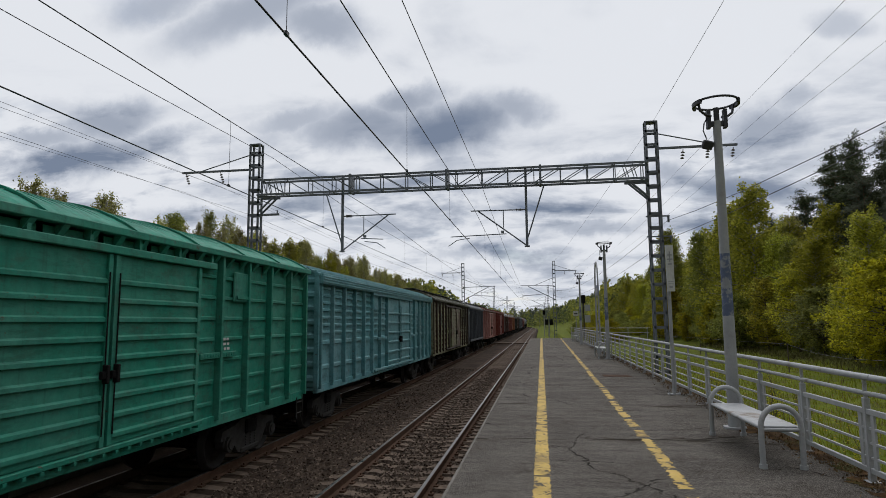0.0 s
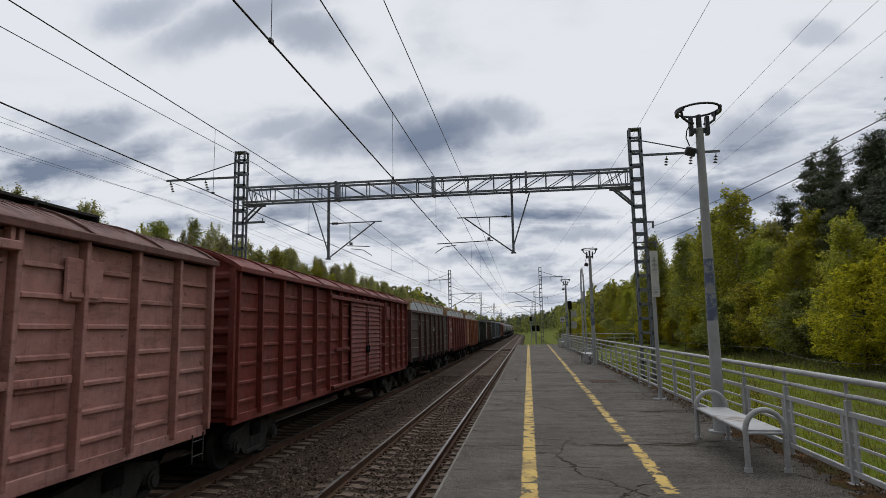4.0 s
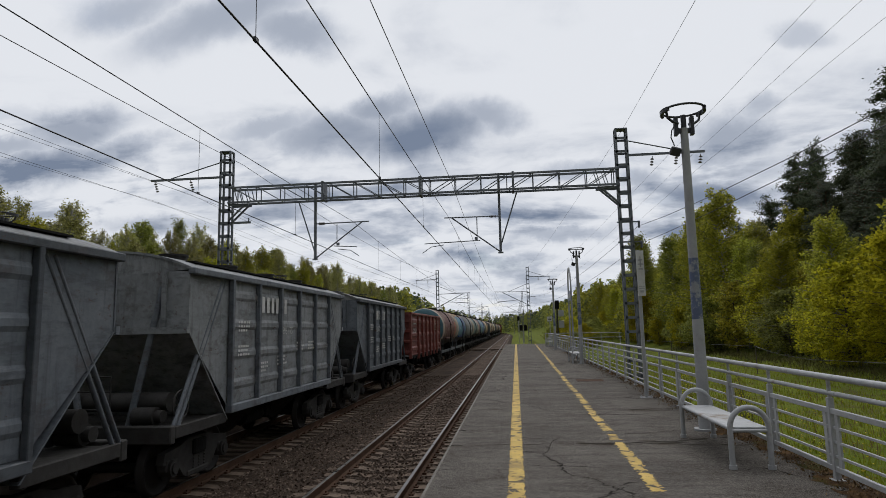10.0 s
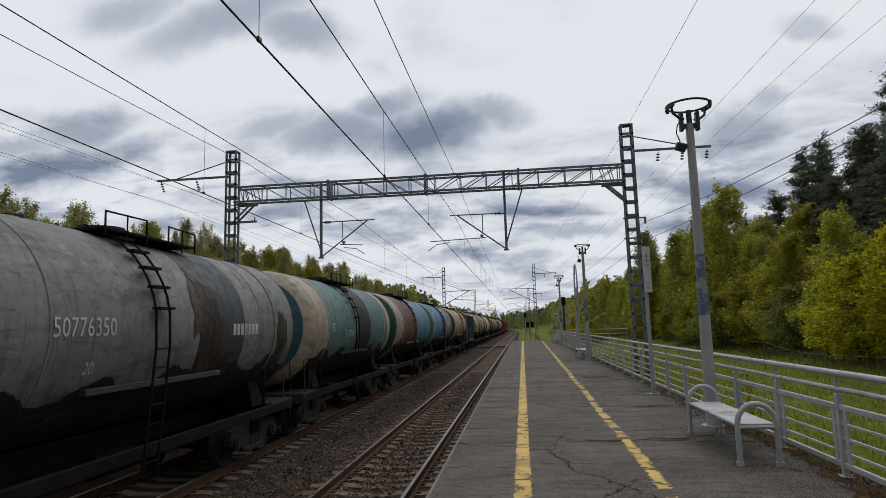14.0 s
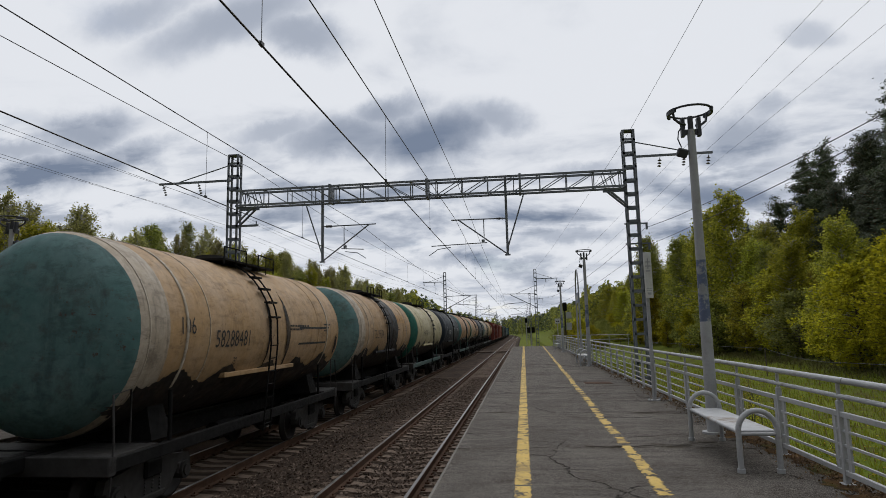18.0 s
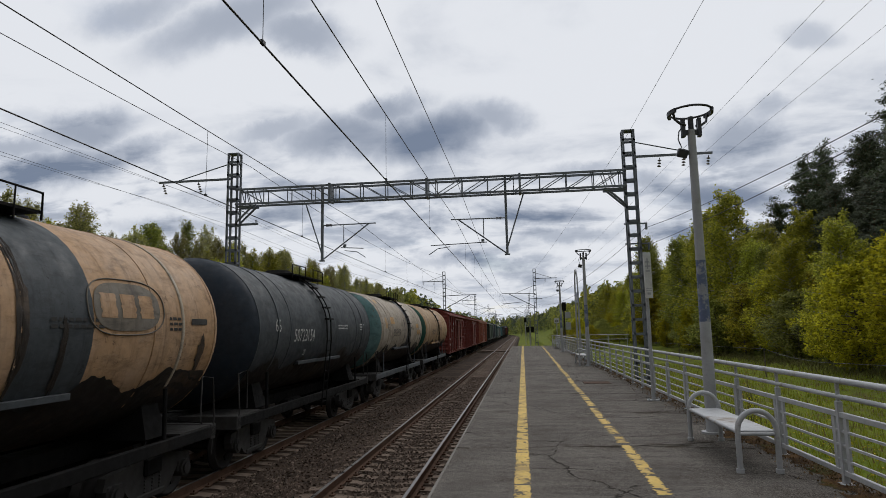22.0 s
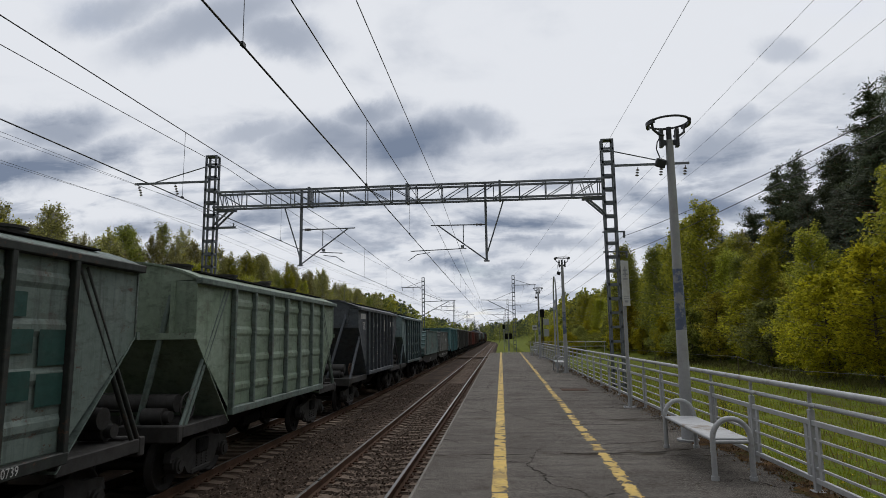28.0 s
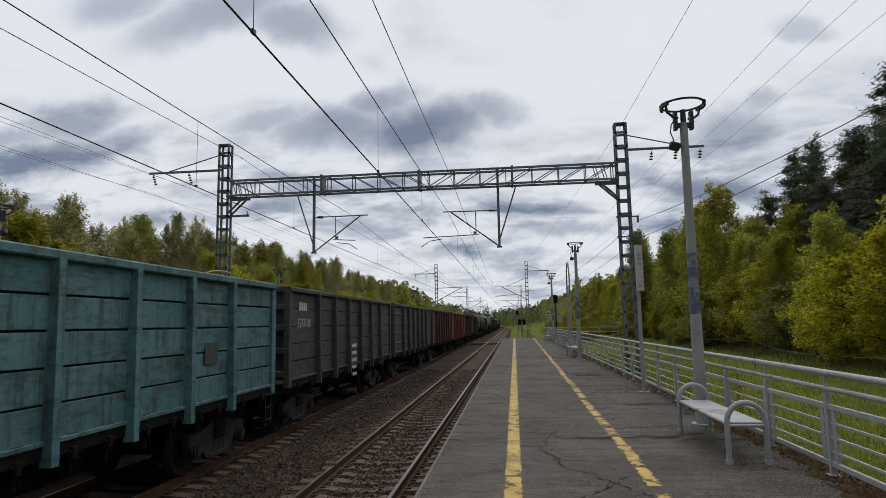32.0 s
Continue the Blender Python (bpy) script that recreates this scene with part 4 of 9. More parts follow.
def cantilever(parent, x, y, way, zt, zb, reach_top, reach_low):
    """A hanging post with its bracket arms; way: -1 reaches to the left, 1 to the right."""
    p = Shape()
    p.box(x - 0.055, x + 0.055, y - 0.055, y + 0.055, zb - 0.05, zt)
    p.box(x - 0.12, x + 0.12, y - 0.07, y + 0.07, zb - 0.06, zb)
    part("hanging_post", p, M_GALV, parent, "steel hanging post")
    st = Shape()
    bar(st, (x - way * 0.0, y, zb + 0.25), (x - way * 0.82, y, zt - 0.85), 0.035)
    part("stay", st, M_GALV, parent, "diagonal stay")
    arm = Shape()
    top = zb + 1.66
    bar(arm, (x, y, top), (x + way * reach_top, y, top + 0.02), 0.028, 8)
    bar(arm, (x, y, zb), (x + way * (reach_top - 0.35), y, top), 0.032, 8)
    bar(arm, (x + way * 1.05, y, top), (x + way * 1.05, y, zb + 0.85), 0.022)
    part("bracket_arm", arm, M_GALV, parent, "triangular catenary bracket")
    ins = Shape()
    for k in range(5):
        ins.tube((x + way * (0.18 + 0.06 * k), y, top), (x + way * (0.21 + 0.06 * k), y, top), 0.065, 10)
    part("insulator", ins, M_INSUL, parent, "ribbed insulator")
    reg = Shape()
    zr = zb + 0.62
    bar(reg, (x + way * 0.92, y, zr - 0.05), (x + way * reach_low, y, zr - 0.12), 0.022)
    reg.pipe([(x + way * (reach_low - 0.9), y, zr - 0.2), (x + way * (reach_low - 0.3), y, zr - 0.28), (x + way * (reach_low + 0.1), y, zr - 0.55)], 0.018, 6)
    reg.box(x + way * 1.1 - 0.07, x + way * 1.1 + 0.07, y - 0.03, y + 0.03, zr - 0.02, zr + 0.10)
    part("steady_arm", reg, M_GALV, parent, "steady arm")


def make_gantry():
    y = GANTRY
    g = thing("catenary_gantry", "grey lattice steel gantry spanning both tracks and carrying the overhead wires", "gantry", pose(0, 0, 0))
    xl, xr, top = -10.80, 7.98, 11.60
    zb0, zb1 = 9.05, 9.77
    for x in (xl, xr):
        s = Shape()
        ladder_column(s, x, y, -0.6, top, 0.56, 0.45, 0.62)
        part("column", s, M_GALV, g, "battened steel column")
        f = Shape().box(x - 0.5, x + 0.5, y - 0.5, y + 0.5, -0.9, 0.0, 0.04)
        part("footing", f, M_CONCRETE, g, "concrete footing")
    beam = Shape()
    hw = 0.28
    for zz in (zb0, zb1):
        for yy in (y - hw, y + hw):
            beam.box(xl + 0.2, xr - 0.2, yy - 0.04, yy + 0.04, zz - 0.045, zz + 0.045)
    n = 15
    for k in range(n + 1):
        x = lerp(xl + 0.45, xr - 0.45, k / n)
        for yy in (y - hw, y + hw):
            bar(beam, (x, yy, zb0), (x, yy, zb1), 0.028, 4)
        bar(beam, (x, y - hw, zb0), (x, y + hw, zb0), 0.022, 4)
        bar(beam, (x, y - hw, zb1), (x, y + hw, zb1), 0.022, 4)
        if k < n:
            x2 = lerp(xl + 0.45, xr - 0.45, (k + 1) / n)
            lo, hi = (zb1, zb0) if x < -1.2 else (zb0, zb1)
            for yy in (y - hw, y + hw):
                bar(beam, (x, yy, lo), (x2, yy, hi), 0.026, 4)
    for x in (xl + 0.7, xl + 1.0, xl + 1.35, xr - 0.7, xr - 1.05):
        for yy in (y - hw, y + hw):
            bar(beam, (x, yy, zb0), (x - 0.2, yy, zb1), 0.024, 4)
    for x in (-5.9, -1.25, 3.05):
        beam.box(x - 0.05, x + 0.05, y - hw - 0.06, y + hw + 0.06, zb0 - 0.08, zb1 + 0.10)
    part("cross_beam", beam, M_GALV, g, "lattice cross beam")
    for x, s_ in ((xl, 1), (xr, -1)):
        k = Shape()
        for yy in (y - 0.2, y + 0.2):
            bar(k, (x + s_ * 0.25, yy, zb0 - 0.85), (x + s_ * 1.05, yy, zb0 - 0.10), 0.05, 6)
            k.box(min(x + s_ * 0.2, x + s_ * 1.2), max(x + s_ * 0.2, x + s_ * 1.2), yy - 0.04, yy + 0.04, zb0 - 0.16, zb0 - 0.06)
        part("knee_brace", k, M_GALV, g, "knee brace")
    cantilever(g, -6.33, y, 1, zb1 + 0.05, 6.22, 2.60, 2.0)
    cantilever(g, 2.38, y, -1, zb1 + 0.05, 6.22, 2.55, 3.5)
    # outriggers with their insulators
    o = Shape()
    zl = 10.40
    o.box(xl - 3.95, xl - 0.2, y - 0.035, y + 0.035, zl - 0.05, zl + 0.05)
    bar(o, (xl - 2.9, y, zl + 0.05), (xl - 0.28, y, zl + 0.76), 0.028)
    part("outrigger", o, M_GALV, g, "outrigger arm")
    for x in (xl - 3.75, xl - 1.9):
        insulator(g, pose(x, y, zl - 0.05, 0, -18, 0))
    o = Shape()
    zr = 10.42
    o.box(xr + 0.2, xr + 3.62, y - 0.035, y + 0.035, zr - 0.05, zr + 0.05)
    bar(o, (xr + 2.75, y, zr + 0.05), (xr + 0.28, y, zr + 0.68), 0.028)
    part("outrigger", o, M_GALV, g, "outrigger arm")
    for x in (xr + 1.35, xr + 2.4, xr + 3.45):
        insulator(g, pose(x, y, zr - 0.1, 0, 8, 0), 3, 0.09)
    h = Shape()
    for z, a in ((7.36, 0.62), (6.46, 0.68)):
        h.box(xr - 0.38, xr + a, y - 0.03, y + 0.03, z - 0.03, z + 0.03)
        h.tube((xr + a - 0.05, y, z), (xr + a - 0.05, y, z - 0.28), 0.05, 8)
        part("side_bracket", h, M_GALV, g, "small side bracket with a pin insulator")
        h = Shape()
    h.box(xl + 0.2, xl + 1.25, y - 0.04, y + 0.04, 8.05, 8.15)
    h.tube((xl + 1.15, y, 8.15), (xl + 1.15, y, 8.30), 0.03, 8)
    part("side_bracket", h, M_GALV, g, "small side bracket with a pin insulator")


make_gantry()


def make_mast(x, y, way, top=11.4):
    m = thing("catenary_mast", "grey lattice steel mast with bracket arms for the overhead wires", "mast", pose(x, y, 0), "line of catenary masts")
    s = Shape()
    ladder_column(s, 0, 0, -0.9, top, 0.42, 0.36, 0.62, 0.075)
    part("column", s, M_GALV, m, "battened steel column")
    a = Shape()
    bar(a, (0, 0, 7.9), (way * 4.7, 0, 8.0), 0.045)
    bar(a, (0, 0, 6.0), (way * 3.7, 0, 7.9), 0.05)
    bar(a, (0, 0, 9.1), (way * 2.9, 0, 7.95), 0.03)
    part("bracket_arm", a, M_GALV, m, "catenary bracket")
    r = Shape()
    bar(r, (way * 1.3, 0, 6.75), (way * 4.6, 0, 6.55), 0.028)
    r.pipe([(way * 3.0, 0, 6.62), (way * 4.2, 0, 6.5), (way * 4.9, 0, 6.25)], 0.02, 6)
    part("steady_arm", r, M_GALV, m, "steady arm")
    o = Shape()
    o.box(-way * 3.2 - 0.0 if way > 0 else 0, 0 if way > 0 else -way * 3.2, -0.03, 0.03, 10.0, 10.1)
    bar(o, (-way * 2.4, 0, 10.1), (0, 0, 10.9), 0.028)
    part("outrigger", o, M_GALV, m, "outrigger arm")
    for d in (1.5, 3.05):
        insulator(m, pose(-way * d, 0, 10.0), 3, 0.08)
    return m


MASTS = [88.0, 146.0, 206.0, 266.0, 326.0]
mast_l = make_mast(-8.1, MASTS[0], 1)
mast_r = make_mast(5.0, MASTS[0], -1)
for yy in MASTS[1:]:
    copy_thing(mast_l, pose(-7.9 + bend_x(yy), yy, 0))
    copy_thing(mast_r, pose(4.9 + bend_x(yy), yy, 0))

SUPPORTS = [-32.0, GANTRY, *MASTS]


def make_overhead(name, axis, label, zig, droop, first):
    """Contact wire at 6.16 m, messenger above it, droppers every 6.6 m from y = first."""
    w = thing(name, label, "overhead wire", pose(0, 0, 0))
    con, mes, drop = [], [], Shape()
    for k in range(len(SUPPORTS) - 1):
        a, b = SUPPORTS[k], SUPPORTS[k + 1]
        for i in range(13):
            t = i / 12
            y = lerp(a, b, t)
            z = lerp(zig * (-1) ** k, zig * (-1) ** (k + 1), t)
            x = axis + bend_x(y)
            sag = 4 * t * (1 - t)
            con.append((x + z, y, 6.16))
            mes.append((x, y, 7.98 - (droop if k == 0 else 0.55) * sag))
        for i in range(-8, 50):
            y = first + 6.6 * i
            if a + 1.5 < y < b - 1.5:
                t = (y - a) / (b - a)
                drop.tube((axis + bend_x(y), y, 6.16), (axis + bend_x(y), y, 7.98 - (droop if k == 0 else 0.55) * 4 * t * (1 - t)), 0.005, 4, caps=False)
                drop.box(axis + bend_x(y) - 0.02, axis + bend_x(y) + 0.02, y - 0.04, y + 0.04, 6.15, 6.20)
    part("contact_wire", Shape().pipe(con, 0.013, 6), M_WIRE, w, "contact wire")
    part("messenger_wire", Shape().pipe(mes, 0.011, 6), M_WIRE, w, "messenger wire")
    part("dropper", drop, M_WIRE, w, "thin dropper wires", kind="stuff")


make_overhead("near_overhead_line", 0.0, "dark contact and messenger wires over the empty track", 0.0, 0.38, 13.0)
make_overhead("train_overhead_line", FAR - 0.30, "dark contact and messenger wires over the train's track", 0.0, 0.26, 13.57)


def make_feeders():
    rows = [("feeder_line", [(-14.47, 9.36), (-12.62, 9.60)], [(-11.2, 9.3), (-9.6, 9.3)], 0.9, 0.006),
            ("feeder_line", [(-10.0, 10.97)], [(-8.1, 10.9)], 0.84, 0.013),
            ("feeder_line", [(-11.14, 8.16), (-11.08, 8.95)], [(-8.4, 7.5), (-8.4, 8.2)], 0.5, 0.006),
            ("feeder_line", [(0.10, 9.85)], [(0.0, 8.6)], 0.25, 0.012),
            ("feeder_line", [(8.05, 11.57)], [(5.0, 11.3)], 0.3, 0.007),
            ("feeder_line", [(9.32, 9.64), (10.28, 9.62), (11.26, 9.64)], [(6.4, 9.4), (8.0, 9.4), (8.2, 8.6)], 0.5, 0.0045),
            ("feeder_line", [(8.50, 7.15)], [(5.1, 7.3)], 2.1, 0.010),
            ("feeder_line", [(8.55, 6.36)], [(5.1, 6.4)], 1.15, 0.010)]
    for name, at_gantry, at_mast, sag, r in rows:
        line = thing(name, "long dark feeder wires strung from mast to mast", "overhead wire", pose(0, 0, 0), "feeder lines")
        for (xg, zg), (xm, zm) in zip(at_gantry, at_mast):
            pts = []
            for k in range(len(SUPPORTS) - 1):
                a, b = SUPPORTS[k], SUPPORTS[k + 1]
                pa = (xg, zg) if k <= 1 else (xm + bend_x(a), zm)
                pb = (xg, zg) if k == 0 else (xm + bend_x(b), zm)
                for i in range(12):
                    t = i / 12
                    pts.append((lerp(pa[0], pb[0], t), lerp(a, b, t), lerp(pa[1], pb[1], t) - (0.7 * sag if k == 0 else min(sag, 1.0)) * 4 * t * (1 - t)))
            part("wire", Shape().pipe(pts, r, 5), M_WIRE, line)


make_feeders()


# ---- trees, bushes, grass ----
def foliage(name, color, second, glow=0.5):
    m = bpy.data.materials.new(name)
    m.use_nodes = True
    nodes, links = node_tree(m.node_tree)
    out = nodes.new("ShaderNodeOutputMaterial")
    geo = nodes.new("ShaderNodeNewGeometry")
    info = nodes.new("ShaderNodeObjectInfo")
    mix = nodes.new("ShaderNodeMix")
    mix.data_type = "RGBA"
    links.new(geo.outputs["Random Per Island"], mix.inputs[0])
    mix.inputs[6].default_value, mix.inputs[7].default_value = (*color, 1), (*second, 1)
    hsv = nodes.new("ShaderNodeHueSaturation")
    links.new(mix.outputs[2], hsv.inputs["Color"])
    for socket, lo, hi in (("Value", 0.72, 1.25), ("Hue", 0.485, 0.512)):
        r = nodes.new("ShaderNodeMapRange")
        r.inputs["To Min"].default_value, r.inputs["To Max"].default_value = lo, hi
        links.new(info.outputs["Random"], r.inputs["Value"])
        links.new(r.outputs[0], hsv.inputs[socket])
    bsdf = nodes.new("ShaderNodeBsdfPrincipled")
    bsdf.inputs["Roughness"].default_value = 0.6
    bsdf.inputs["Specular IOR Level"].default_value = 0.25
    links.new(hsv.outputs[0], bsdf.inputs["Base Color"])
    tr = nodes.new("ShaderNodeBsdfTranslucent")
    links.new(hsv.outputs[0], tr.inputs[0])
    ms = nodes.new("ShaderNodeMixShader")
    ms.inputs[0].default_value = glow
    links.new(bsdf.outputs[0], ms.inputs[1])
    links.new(tr.outputs[0], ms.inputs[2])
    links.new(ms.outputs[0], out.inputs[0])
    return m


F_BIRCH = foliage("young_birch_leaves", (0.154, 0.176, 0.022), (0.572, 0.550, 0.068))
F_YELLOW = foliage("yellow_green_spring_leaves", (0.162, 0.152, 0.011), (0.574, 0.501, 0.033))
F_BROWNISH = foliage("opening_buds", (0.143, 0.139, 0.053), (0.462, 0.435, 0.154))
F_DARK = foliage("shaded_green_leaves", (0.110, 0.128, 0.029), (0.407, 0.424, 0.094))
F_PINE = foliage("dark_pine_needles", (0.032, 0.045, 0.022), (0.098, 0.120, 0.054), 0.15)
M_BARK = material("grey_brown_bark", (0.085, 0.070, 0.055), 0.9, vary=0.3, big=2, small=14, bump=0.6, bump_scale=20)
M_BIRCH_BARK = material("birch_bark", (0.34, 0.33, 0.30), 0.85, vary=0.2, grime=(0.06, 0.055, 0.05), grime_at=(0.55, 0.62), bump=0.3)
M_PINE_BARK = material("pine_bark", (0.150, 0.075, 0.040), 0.9, vary=0.3, bump=0.6, bump_scale=20)


def leaf_cloud(shape, rng, centre, radius, count, size, flat=1.0, slender=0.6):
    cx, cy, cz = centre
    for _ in range(count):
        p = Vector((cx + rng.gauss(0, 0.62) * radius, cy + rng.gauss(0, 0.62) * radius, cz + rng.gauss(0, 0.62) * radius * flat))
        u = Vector((rng.gauss(0, 1), rng.gauss(0, 1), rng.gauss(0, 0.8))).normalized()
        w = u.orthogonal().normalized()
        s = size * rng.uniform(0.55, 1.3)
        a, b = u * s, w * s * slender
        shape.add([tuple(p - a), tuple(p + b), tuple(p + a), tuple(p - b)], [(0, 1, 2, 3)])


def limb(shape, p, q, r0, r1, rng, bend=0.1):
    p, q = Vector(p), Vector(q)
    n = 4
    pts = []
    off = Vector((rng.uniform(-bend, bend), rng.uniform(-bend, bend), 0)) * (q - p).length
    for i in range(n + 1):
        t = i / n
        pts.append(p.lerp(q, t) + off * math.sin(math.pi * t))
    for i in range(n):
        shape.tube(pts[i], pts[i + 1], lerp(r0, r1, i / n), 6, lerp(r0, r1, (i + 1) / n), False)


def make_tree(name, label, seed, height, spread, leaf, bark, leaves, low=0.22, slim=1.0, size=0.13, group="", clumps=72, hang=0.0):
    """A trunk, limbs with clumps of leaves along them, an uneven outline with gaps."""
    rng = random.Random(seed)
    t = thing(name, label, "tree", group=group)
    tr, cr = Shape(), Shape()
    lean = Vector((rng.uniform(-0.04, 0.04), rng.uniform(-0.04, 0.04), 1)) * height
    limb(tr, (0, 0, -0.3), lean * 0.98, 0.012 * height + 0.03, 0.015, rng, 0.015)
    per = leaves // clumps
    for k in range(clumps):
        f = low + (0.97 - low) * (k + rng.random()) / clumps
        base = lean * f
        # wide in the lower middle, narrowing to the top
        q = min(1, (f - low * 0.6) / (1.02 - low * 0.6))
        prof = math.sin(math.pi * q ** 0.75) ** 0.8 if not hang else min(1, q * 5) ** 0.7 * (1.03 - q) ** 0.62 * 1.15
        a = k * 2.399 + rng.uniform(-0.5, 0.5)
        reach = spread * prof * rng.uniform(0.40, 1.25)
        tip = base + Vector((math.cos(a) * reach, math.sin(a) * reach, height * rng.uniform(0.02, 0.09)))
        limb(tr, base, tip, 0.003 * height + 0.012, 0.008, rng, 0.12)
        for q in (0.55, 0.8, 1.0):
            c = base.lerp(tip, q)
            if hang:               # drooping twigs: narrow clouds that trail downwards
                c = c - Vector((0, 0, hang * rng.uniform(0.2, 1.0)))
                leaf_cloud(cr, rng, c, (0.19 + 0.15 * prof) * slim * rng.uniform(0.6, 1.3), per // 3, size, 1.5)
            else:
                leaf_cloud(cr, rng, c, (0.34 + 0.24 * prof) * slim * rng.uniform(0.6, 1.3), per // 3, size, 0.85)
    part("trunk", tr, bark, t, "trunk and limbs")
    part("crown", cr, leaf, t, "crown of small leaves")
    return t


def make_pine(seed, height, spread):
    rng = random.Random(seed)
    t = thing("pine_tree", "tall dark pine with layered boughs and a bare lower trunk", "tree", group="pines behind the birches")
    tr, cr = Shape(), Shape()
    limb(tr, (0, 0, -0.3), (0.2, 0.1, height * 0.97), 0.20, 0.03, rng, 0.01)
    n = 76
    for k in range(n):
        f = 0.30 + 0.69 * (k + rng.random()) / n
        a = k * 2.399 + rng.uniform(-0.4, 0.4)
        reach = spread * (1.02 - f) ** 0.72 * rng.uniform(0.55, 1.35) * (0.7 + 0.6 * min(1, (f - 0.3) * 3))
        b = Vector((0.2 * f, 0.1 * f, height * f))
        tip = b + Vector((math.cos(a) * reach, math.sin(a) * reach, rng.uniform(-0.5, 1.0)))
        limb(tr, b, tip, 0.05, 0.012, rng, 0.08)
        m = 2 + int(reach / 0.55)
        for q in range(m):             # flat sprays of needles along each bough
            c = b.lerp(tip, 0.35 + 0.65 * q / max(m - 1, 1))
            leaf_cloud(cr, rng, c, rng.uniform(0.34, 0.66), 60, 0.16, rng.uniform(0.4, 0.75), 0.22)
    for k in range(10):                # the leader
        leaf_cloud(cr, rng, (0.2, 0.1, height * (0.90 + 0.010 * k)), 0.34 - 0.03 * k, 26, 0.15, 0.9, 0.2)
    part("trunk", tr, M_PINE_BARK, t, "reddish trunk")
    part("crown", cr, F_PINE, t, "dark needle boughs")
    return t


BIRCHES = [make_tree("birch_tree", "slender birch in fresh spring leaf", 1, 12.5, 3.0, F_BIRCH, M_BIRCH_BARK, 15500, 0.10, 1.25, 0.110, "birches along the line", 120, 0.7),
           make_tree("birch_tree", "slender birch in fresh spring leaf", 2, 13.5, 2.7, F_DARK, M_BIRCH_BARK, 15500, 0.10, 1.2, 0.105, "birches along the line", 120, 0.8),
           make_tree("birch_tree", "birch with thin early leaves and visible twigs", 3, 13.2, 3.0, F_BROWNISH, M_BIRCH_BARK, 9500, 0.20, 1.15, 0.095, "birches along the line", 105, 0.5),
           make_tree("birch_tree", "slender birch in fresh spring leaf", 4, 11.0, 3.1, F_BIRCH, M_BIRCH_BARK, 15500, 0.08, 1.3, 0.110, "birches along the line", 120, 0.6)]
BUSHES = [make_tree("bush", "broad yellow-green bush in new leaf", 11, 5.4, 2.5, F_YELLOW, M_BARK, 9000, 0.04, 0.62, 0.095, "bushes at the wood's edge", 64),
          make_tree("bush", "broad yellow-green bush in new leaf", 12, 6.6, 2.2, F_YELLOW, M_BARK, 9000, 0.04, 0.62, 0.095, "bushes at the wood's edge", 64),
          make_tree("bush", "dark green bush at the wood's edge", 13, 4.4, 2.4, F_DARK, M_BARK, 8500, 0.04, 0.62, 0.09, "bushes at the wood's edge", 60)]
PINES = [make_pine(31, 19.0, 3.6), make_pine(32, 17.0, 3.9), make_pine(33, 15.0, 3.0)]
USED = set()


def plant(kinds, k, x, y, scale=1.0, turn=0.0, slim=1.0):
    """Sets a tree of that kind at a place: the first use moves the tree itself, later ones are copies."""
    proto = kinds[k % len(kinds)]
    m = pose(x, y, ground_height(x, y) - 0.05, 0, 0, turn) @ Matrix.Diagonal((scale * slim, scale * slim, scale, 1))
    if proto.name in USED:
        o = copy_thing(proto, Matrix())
    else:
        USED.add(proto.name)
        o = proto
    o.matrix_basis = m


